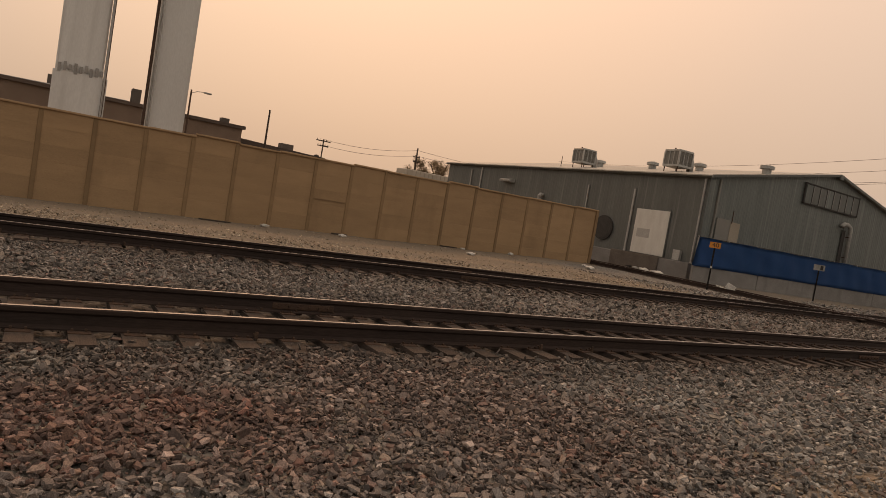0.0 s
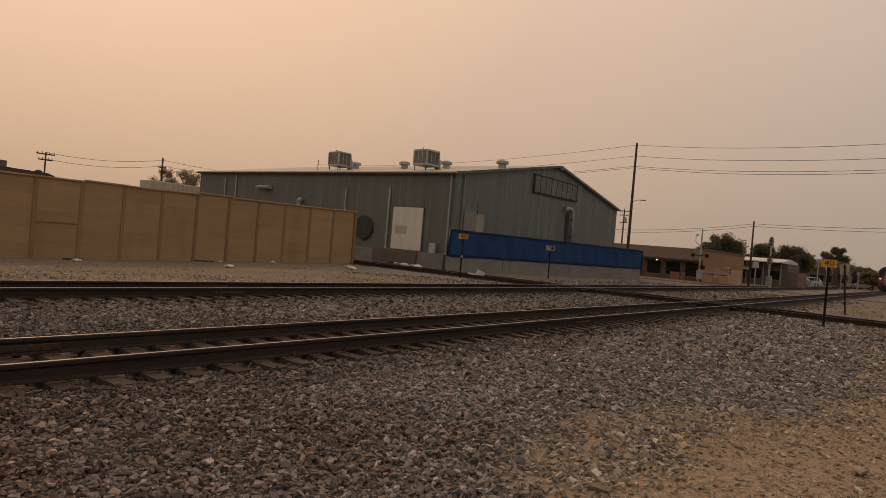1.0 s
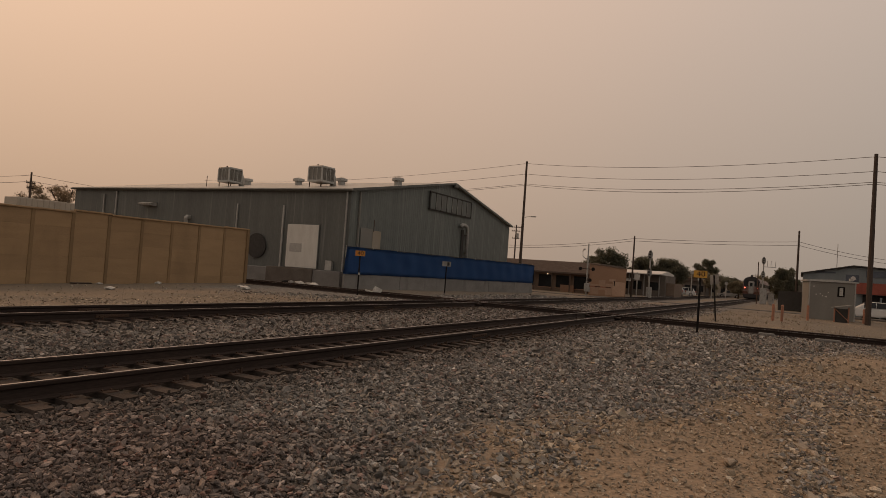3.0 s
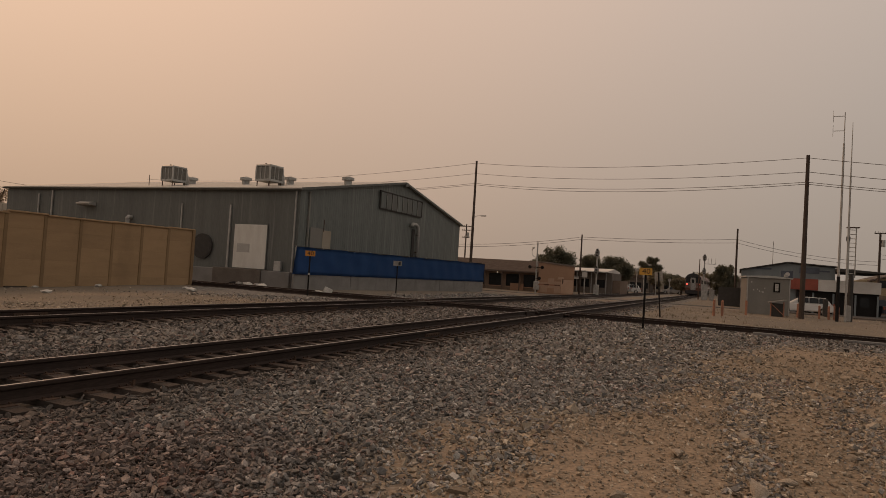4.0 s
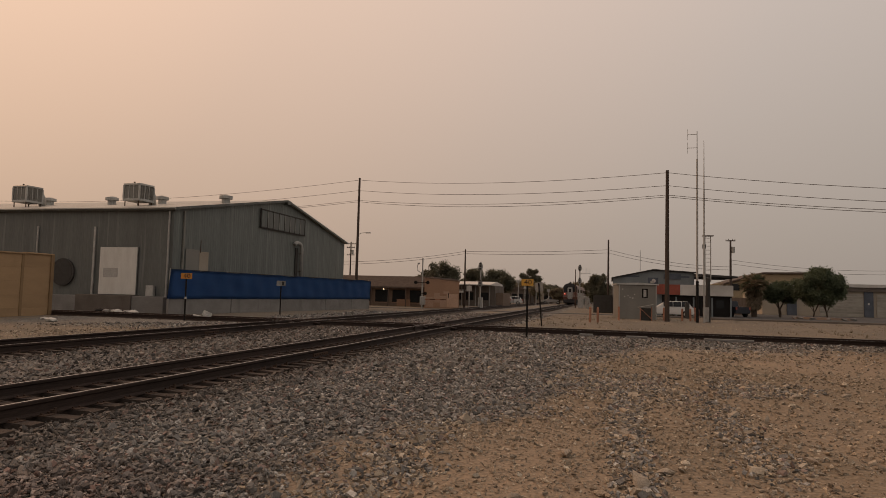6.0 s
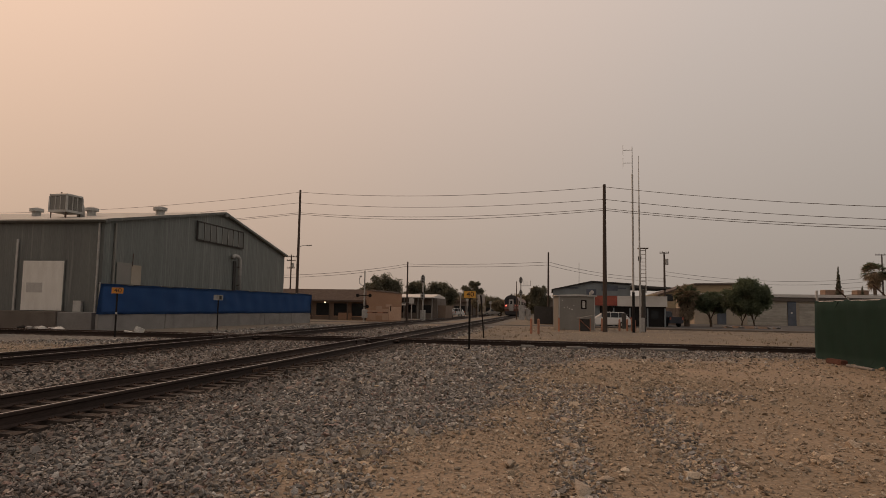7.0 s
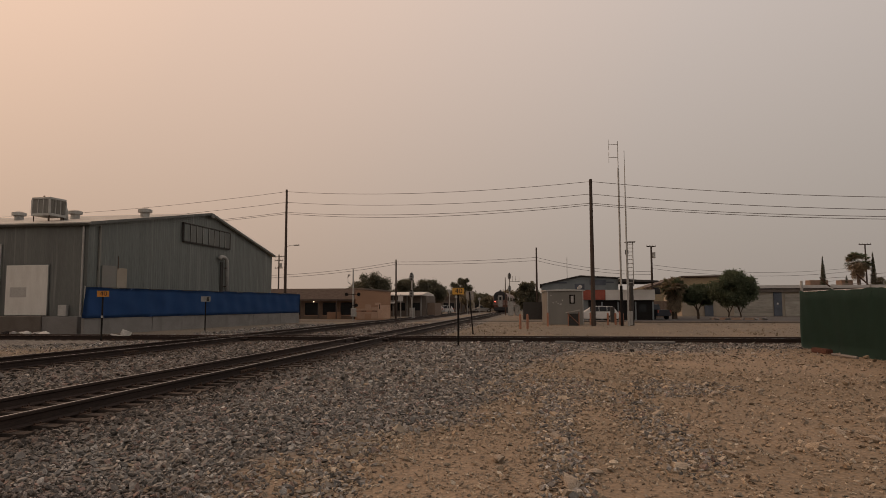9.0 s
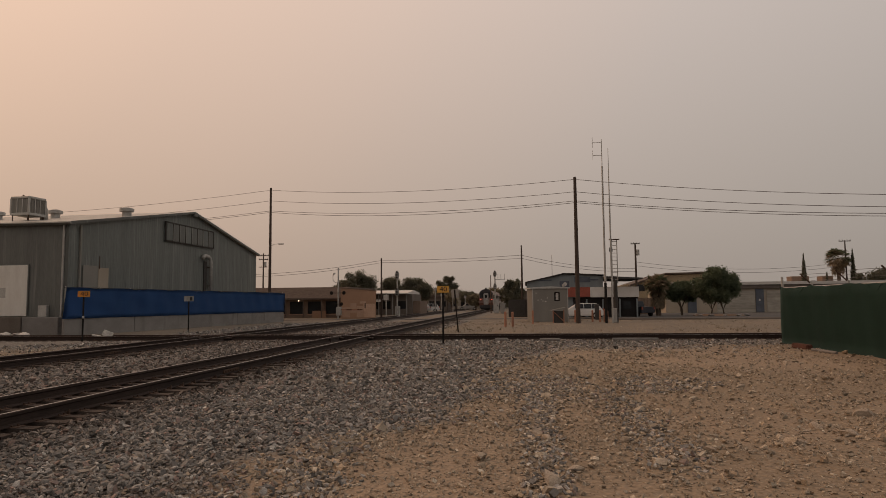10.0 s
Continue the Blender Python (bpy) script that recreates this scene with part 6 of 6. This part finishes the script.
for v in rk_bm.verts:
    v.co *= 1 + 0.28 * noise.noise(v.co * 1.3) + 0.1 * noise.noise(v.co * 4)
chip = random.Random(3)
for _ in range(10):
    nv = Vector((chip.gauss(0, 1), chip.gauss(0, 1), chip.gauss(0, 1))).normalized()
    for v in rk_bm.verts:
        over = v.co.dot(nv) - chip.uniform(0.45, 0.62)
        if over > 0:
            v.co -= nv * over
ROCK = mesh_of("rock", rk_bm, M_ROCK)
EDGE_ROCK = ROCK.copy()
EDGE_ROCK.materials[0] = M_CONC
for k in range(12):
    o = piece("edge_rock", EDGE_ROCK, pl, (2.0 * math.cos(k * 0.52) - 0.1, 2.9 * math.sin(k * 0.52), 0.14), k)
    o.scale = (0.3 + 0.1 * (k % 3), 0.36, 0.2)

bf = thing("board_fence", "brown weathered board fence behind a yard", "fence", at=(91, -17.4, 0))
bm = B()
box(bm, (0, 0, 1.1), (0.03, 0.19, 2.2))
FBOARD = mesh_of("board", bm, M_BROWN)
for k in range(18):
    piece("board", FBOARD, bf, (0, 0.2 * k, 0.02 * math.sin(k * 2.1)))
for z in (0.5, 1.8):
    bm = B()
    span(bm, (0.02, -0.1, z), (0.08, 3.5, z + 0.1))
    part("fence_rail", bm, M_BROWN, bf)

# ---- far distance ----
for i, (x, y, w, h, m_) in enumerate(((175, 16, 9, 3.6, M_BEIGE), (165, 21.5, 5, 3.2, M_CONCDK), (210, 11, 8, 3.8, M_BROWN), (185, -3, 8, 4.2, M_CONCDK), (240, 24, 14, 5, M_BEIGE), (300, 4, 20, 5, M_CONC), (300, 40, 30, 5, M_BROWN))):
    fb = thing("far_building", "small far building beside the railway", "building", "far buildings", (x, y, 0))
    bm = B()
    span(bm, (0, -w / 2, -0.2), (8, w / 2, h))
    part("wall", bm, m_, fb)
    bm = B()
    prism(bm, [(-w / 2 - 0.4, h), (w / 2 + 0.4, h), (w / 2 * 0.6, h + 0.7), (-w / 2 * 0.6, h + 0.7)], -0.5, 8.5)
    part("roof", bm, M_BROWNROOF, fb)
    for q in (-0.3, 0, 0.3):
        bm = B()
        span(bm, (-0.05, q * w - 0.6, 0.8), (-0.004, q * w + 0.6, 2.2))
        part("window", bm, M_GLASS, fb)
for i, (x, y, rz, m_) in enumerate(((118, 19.5, 20, M_CARDARK), (158, 13.2, 100, M_PATCH))):
    car((x, y, 0), rz, m_, SUV_O, SUV_C, 1.85, "far parked car near the level crossing", "car")
for x, y, h in ((125, 13.2, 3.4), (122, 16.2, 4.6), (131, 11.4, 3.2), (118, 2.6, 3.0), (121, 3.3, 3.4), (128, 15.7, 3.6)):
    bm = B()
    rod(bm, (0, 0, -0.2), (0, 0, h), 0.09, 0.08)
    box(bm, (-0.1, 0, h - 0.3), (0.06, 0.5, 0.5))
    single("far_sign_post", bm, M_PATCH, "pale far post with a small plate", "sign", "far posts", at=(x, y, 0))
for x, y, w, h in ((108, 4.2, 0.9, 2.3), (112, 3.4, 0.6, 1.7), (104, 2.9, 0.5, 1.5)):
    rc = thing("relay_cabinet", "pale grey relay cabinet beside a railway signal", "cabinet", "relay cabinets", (x, y, 0))
    bm = B()
    box(bm, (0, 0, h / 2), (0.7, w, h))
    soften(bm, 0.03)
    part("body", bm, M_PATCH, rc)
    bm = B()
    box(bm, (0, 0, h + 0.05), (0.85, w + 0.15, 0.08))
    part("lid", bm, M_GALV, rc)
    bm = B()
    box(bm, (-0.36, -w * 0.25, h * 0.55), (0.03, 0.05, 0.2))
    part("handle", bm, M_STEEL, rc)
for x, y, rz, m_ in ((125, 20.0, 80, M_PATCH), (127, 18.4, 95, M_CARWHITE)):
    car((x, y, 0), rz, m_, SUV_O, SUV_C, 1.85, "pale car parked beyond the level crossing", "car")
tree((135, 14.5, 0), 4.1, 1.5, "small yellowish tree beside the railway", 60, M_DRYLEAF, 1500, 0.2, lobes=20, bare=0.25, gaps=0.8)
bm = B()
span(bm, (0, -1.3, -0.1), (0.1, 1.3, 2.1))
single("dark_gate", bm, M_FAN, "dark solid gate beside a workshop", "gate", at=(80, 0.2, 0))

# ---- litter ----
rt = random.Random(21)
for x, y in ((35.8, 31.2), (35.9, 30.4), (35.6, 29.5), (36.1, 30.9), (35.4, 28.7), (36.3, 29.9), (34.6, 28.2), (36.0, 31.8)):
    bm = B()
    bmesh.ops.create_icosphere(bm, subdivisions=1, radius=0.3)
    for v in bm.verts:
        v.co = Vector((v.co.x * rt.uniform(0.6, 1.5), v.co.y * rt.uniform(0.6, 1.5), v.co.z * rt.uniform(0.3, 0.7) + 0.12))
    single("litter", bm, rt.choice([M_TRASH, M_PATCH, M_TRASH, M_BLACK]), "crumpled pale litter on dirt beside rails", "litter", "litter", at=(x, y, 0), rz=rt.uniform(0, 180))
bm = B()
box(bm, (0, 0, 0.17), (0.5, 0.08, 0.32), Matrix.Rotation(0.4, 4, "Y"))
box(bm, (-0.4, 0.2, 0.06), (0.7, 0.35, 0.08), Matrix.Rotation(0.2, 4, "Y"))
soften(bm, 0.02)
single("broken_board", bm, M_TRASH, "broken pale board lying by the rails", "board", at=(32.6, 21.6, 0.12), rz=-55)
for x, y, s in ((19.0, 27.0, 0.22), (26.9, 26.6, 0.3), (24.6, 30.9, 0.2), (13.2, 29.9, 0.2), (9.5, 30.6, 0.2), (21, 30.8, 0.14), (28.4, 28.5, 0.2)):
    bm = B()
    bmesh.ops.create_icosphere(bm, subdivisions=1, radius=1)
    for v in bm.verts:
        v.co = Vector((v.co.x * s * rt.uniform(0.8, 1.6), v.co.y * s, v.co.z * s * 0.45))
    single("litter", bm, M_TRASH, "small pale litter on bare dirt", "litter", "litter", at=(x, y, float(height(np.array(x), np.array(y))) + s * 0.3))
for x, y, ln_, rz in ((20.2, 31.05, 1.1, 3), (7.3, 30.9, 1.4, -4), (13.5, 31.0, 0.9, 8)):
    bm = B()
    box(bm, (0, 0, 0.04), (ln_, 0.16, 0.06))
    soften(bm, 0.012)
    single("fallen_board", bm, M_WOOD, "grey board lying at the foot of a tan wall", "board", "fallen boards", at=(x, y, float(height(np.array(x), np.array(y)))), rz=rz)
for x, y, ln_ in ((30.2, -1.6, 0.9), (30.4, -5.4, 2.0), (30.5, 0.6, 0.6)):
    bm = B()
    box(bm, (0, 0, 0.05), (0.2, ln_, 0.1))
    soften(bm, 0.015)
    single("loose_plank", bm, M_CONC, "pale weathered plank lying along the rails", "plank", "loose planks", at=(x, y, 0.04), rz=rt.uniform(-3, 3))

# ---- rocks on the dirt ----
for x, y, s in ((7.39, 0.01, 0.17), (8.59, -0.77, 0.14), (6.35, -0.75, 0.2), (7.96, -2.61, 0.11), (13.29, -3.79, 0.13), (13.92, -4.8, 0.14), (17.58, -5.95, 0.13), (18.96, -7.53, 0.2), (9.56, -4.43, 0.16), (9.03, -4.64, 0.15), (10.58, -5.55, 0.2), (17.09, -1.73, 0.17), (24.37, -5.32, 0.2), (8.52, -3.83, 0.12), (10.2, -0.62, 0.12), (5.6, 0.35, 0.13), (4.3, 2.2, 0.1), (3.15, 3.3, 0.09), (6.9, -1.0, 0.12), (11.4, -1.1, 0.12), (8.0, -5.2, 0.12), (4.9, 1.2, 0.12)):
    o = new("rock", ROCK)
    o.location = (x, y, float(height(np.array(x), np.array(y))) + s * 0.22)
    o.scale, o.rotation_euler = (s * rt.uniform(0.7, 1.1), s * rt.uniform(0.5, 0.8), s * rt.uniform(0.4, 0.65)), (rt.uniform(-0.4, 0.4), rt.uniform(-0.4, 0.4), rt.uniform(0, 6))
    tagged(o, "pale angular rock lying on stony dirt", "rock", "rocks")


# ---- loose stones ----
PHI = (1 + 5 ** 0.5) / 2
ICO_V = np.array([(-1, PHI, 0), (1, PHI, 0), (-1, -PHI, 0), (1, -PHI, 0), (0, -1, PHI), (0, 1, PHI), (0, -1, -PHI), (0, 1, -PHI), (PHI, 0, -1), (PHI, 0, 1), (-PHI, 0, -1), (-PHI, 0, 1)]) / 1.9
ICO_F = np.array([(0, 11, 5), (0, 5, 1), (0, 1, 7), (0, 7, 10), (0, 10, 11), (1, 5, 9), (5, 11, 4), (11, 10, 2), (10, 7, 6), (7, 1, 8), (3, 9, 4), (3, 4, 2), (3, 2, 6), (3, 6, 8), (3, 8, 9), (4, 9, 5), (2, 4, 11), (6, 2, 10), (8, 6, 7), (9, 8, 1)])
BLK_V = np.array([(a, b, c) for a in (-1, 1) for b in (-1, 1) for c in (-1, 1)], dtype=float) * 0.72
BLK_F = np.array([(0, 1, 3), (0, 3, 2), (4, 6, 7), (4, 7, 5), (0, 4, 5), (0, 5, 1), (2, 3, 7), (2, 7, 6), (0, 2, 6), (0, 6, 4), (1, 5, 7), (1, 7, 3)])
ANT_V = np.array([(math.cos(k * math.pi / 2 + h * math.pi / 4) * 0.95, math.sin(k * math.pi / 2 + h * math.pi / 4) * 0.95, (h - 0.5) * 1.35) for h in (0, 1) for k in range(4)])
ANT_F = np.array([f for k in range(4) for f in ((k, (k + 1) % 4, 4 + k), (4 + k, (k + 1) % 4, 4 + (k + 1) % 4))] + [(0, 2, 1), (0, 3, 2), (4, 5, 6), (4, 6, 7)])
OCT_V = np.array([(1, 0, 0), (-1, 0, 0), (0, 1, 0), (0, -1, 0), (0, 0, 1), (0, 0, -1)], dtype=float)
OCT_F = np.array([(0, 2, 4), (2, 1, 4), (1, 3, 4), (3, 0, 4), (2, 0, 5), (1, 2, 5), (3, 1, 5), (0, 3, 5)])


def stones(name, label, density, near, far, size, want, material, seed, shape=(ICO_V, ICO_F), lift=0.35, box_=(-9, 64, -13, 31), heap=0.3, flat=1.0):
    """Loose stones as one object: density a square metre between two distances, kept by want(x, y) in 0..1."""
    r = np.random.RandomState(seed)
    x0, x1, y0, y1 = box_
    x0, x1, y0, y1 = max(x0, -far), min(x1, far), max(y0, -far), min(y1, far)
    n = int((x1 - x0) * (y1 - y0) * density)
    x, y = r.uniform(x0, x1, n), r.uniform(y0, y1, n)
    d, az = np.hypot(x, y), np.degrees(np.arctan2(y, x))
    keep = (d > near) & (d <= far) & ((d < 5) | ((az > -43) & (az < 108))) & (r.uniform(size=n) < want(x, y))
    x, y = x[keep], y[keep]
    n = len(x)
    s = size * np.exp(r.normal(0, 0.32, n)).clip(0.45, 2.0)
    v0, f0 = shape
    v = v0[None] * (1 + r.uniform(-0.42, 0.28, (n, len(v0), 3)))
    ax = np.stack([r.uniform(0.85, 1.6, n), r.uniform(0.6, 1.1, n), r.uniform(0.3, 0.6, n) * flat], -1)
    v = v * ax[:, None, :] * s[:, None, None]
    q = r.normal(size=(n, 4)) * np.array([1.0, 0.3, 0.3, 1.0])
    q /= np.linalg.norm(q, axis=1)[:, None]
    w, a, b, c = q.T
    rot = np.stack([1 - 2 * (b * b + c * c), 2 * (a * b - c * w), 2 * (a * c + b * w), 2 * (a * b + c * w), 1 - 2 * (a * a + c * c), 2 * (b * c - a * w), 2 * (a * c - b * w), 2 * (b * c + a * w), 1 - 2 * (a * a + b * b)], -1).reshape(n, 3, 3)
    v = np.einsum("nij,nkj->nki", rot, v)
    z = height(x, y) + s * (lift + r.uniform(-0.2, heap, n))
    v += np.stack([x, y, z], -1)[:, None, :]
    f = (f0[None] + (np.arange(n) * len(v0))[:, None, None]).reshape(-1, 3)
    tagged(new(name, big_mesh(name, v.reshape(-1, 3), f, material)), label, "gravel", kind="stuff")
    return n


def off_rails(x, y):
    """Keeps stones away from rails, and thins them on the ties."""
    k = np.ones_like(x)
    for c, v in ((NEAR_Y, y), (FAR_Y, y), (CROSS_X, x)):
        u = np.abs(v - c)
        k = np.where(np.abs(u - 0.7525) < 0.12, 0, k)
    return k


def on_ties(x, y):
    u = np.minimum(np.minimum(np.abs(y - NEAR_Y), np.abs(y - FAR_Y)), np.abs(x - CROSS_X) + 0.05)
    return np.interp(u, [0.0, 0.6, 0.78, 1.02, 1.2, 1.4], [0.3, 0.25, 0.06, 0.10, 0.55, 1.0])


def ballast(x, y):
    return gravel(x, y) ** 1.5 * off_rails(x, y) * on_ties(x, y)


def sparse(x, y):
    return (1 - gravel(x, y)) * (0.35 + 0.65 * ease(-0.3, 0.8, waves(x, y, 1.7, 14) + 0.4 * waves(x, y, 5, 15)))


stones("ballast", "loose grey and reddish angular ballast stones", 1080, 0.0, 7.4, 0.02, ballast, M_BALLAST, 1, (ANT_V, ANT_F), 0.3, heap=1.7)
stones("ballast", "loose grey angular ballast stones beside the tracks", 440, 7.4, 14, 0.0265, ballast, M_BALLAST, 2, (ANT_V, ANT_F), 0.3, heap=0.7, flat=0.75)
stones("ballast", "grey ballast stones farther along the tracks", 120, 14, 36, 0.042, ballast, M_BALLAST, 3, (OCT_V, OCT_F), 0.2, heap=0.5, flat=0.55)
stones("ballast", "pale grey ballast beyond the crossing", 22, 36, 63, 0.07, ballast, M_BALLAST, 15, (OCT_V, OCT_F), 0.2, (34, 63, 3, 25))
stones("pebbles", "small tan pebbles scattered on bare dirt", 200, 0.0, 9, 0.011, sparse, M_PEBBLE, 4, (OCT_V, OCT_F))
stones("pebbles", "scattered tan stones on bare dirt", 22, 0.0, 18, 0.024, sparse, M_PEBBLE, 5)
stones("pebbles", "scattered tan stones on far dirt", 6, 14, 40, 0.035, sparse, M_PEBBLE, 6, (OCT_V, OCT_F))
stones("rubble", "grey and tan rubble trodden into dirt", 360, 0, 12, 0.021, rubble, M_PEBBLE, 8, (BLK_V, BLK_F))
stones("rubble", "grey ballast chips spilled over dirt", 300, 0, 16, 0.024, lambda x, y: 1.3 * rubble(x, y) - 0.42, M_BALLAST, 12, (BLK_V, BLK_F))
stones("chips", "fine grey and tan stone chips on dirt", 440, 0, 9.5, 0.0125, lambda x, y: sparse(x, y) * 0.9, M_PEBBLE, 13, (OCT_V, OCT_F), 0.2)
stones("chips", "fine stone chips on farther dirt", 120, 9.5, 19, 0.02, sparse, M_PEBBLE, 14, (OCT_V, OCT_F), 0.2)
stones("rubble", "grey and tan rubble patches on dirt", 110, 12, 31, 0.028, rubble, M_PEBBLE, 9, (BLK_V, BLK_F))
stones("slabs", "flat tan stone slabs strewn over dirt", 9, 3, 26, 0.05, lambda x, y: np.clip(1.6 * rubble(x, y) - 0.55, 0, 1), M_PEBBLE, 16, (BLK_V, BLK_F), 0.15)
stones("rubble", "grey rubble strip in the dirt", 0.9, 3, 26, 0.06, lambda x, y: sparse(x, y) * (y < 4), M_PEBBLE, 7)
stones("rubble", "small clods and chips on dirt beside the far track", 60, 14, 42, 0.03, lambda x, y: (1 - gravel(x, y)) * ease(17, 18, y) * (1 - ease(20, 24, y + 1.5 * waves(x, y, 0.5, 31))) * (0.3 + 0.7 * ease(0.0, 0.6, waves(x, y, 0.6, 33))), M_PEBBLE, 10, (OCT_V, OCT_F), flat=0.7)
stones("rubble", "small stones over dry dirt beyond the crossing", 4, 33, 66, 0.028, lambda x, y: (x > 35) * (y < 13) * 1.0, M_PEBBLE, 11, (OCT_V, OCT_F), 0.3, (34, 65, -30, 13))


def tufts(count, spots, seed):
    """Short dry grass in scattered tufts, as one object."""
    r = np.random.RandomState(seed)
    x0, x1, y0, y1 = spots
    c = np.stack([r.uniform(x0, x1, count), r.uniform(y0, y1, count)], -1)
    c = c[(waves(c[:, 0], c[:, 1], 0.35, 51) + 0.5 * waves(c[:, 0], c[:, 1], 1.1, 52)) > 0.05]
    c = c[np.abs(c[:, 0] - CROSS_X) > 2.2]
    n = 7
    base = np.repeat(c, n, 0) + r.normal(0, 0.09, (len(c) * n, 2))
    z = height(base[:, 0], base[:, 1])
    a, hgt = r.uniform(0, 6.28, len(base)), r.uniform(0.05, 0.2, len(base))
    lean = r.normal(0, 0.07, (len(base), 2))
    w = 0.012 + 0.01 * r.uniform(size=len(base))
    p0 = np.stack([base[:, 0] - np.cos(a) * w, base[:, 1] - np.sin(a) * w, z - 0.01], -1)
    p1 = np.stack([base[:, 0] + np.cos(a) * w, base[:, 1] + np.sin(a) * w, z - 0.01], -1)
    p2 = np.stack([base[:, 0] + lean[:, 0], base[:, 1] + lean[:, 1], z + hgt], -1)
    v = np.stack([p0, p1, p2], 1).reshape(-1, 3)
    tagged(new("dry_grass", big_mesh("dry_grass", v, np.arange(len(v)).reshape(-1, 3), M_STRAW)), "short straw-coloured dry grass in tufts", "grass", kind="stuff")


tufts(420, (35.5, 65, -26, 5.5), 61)
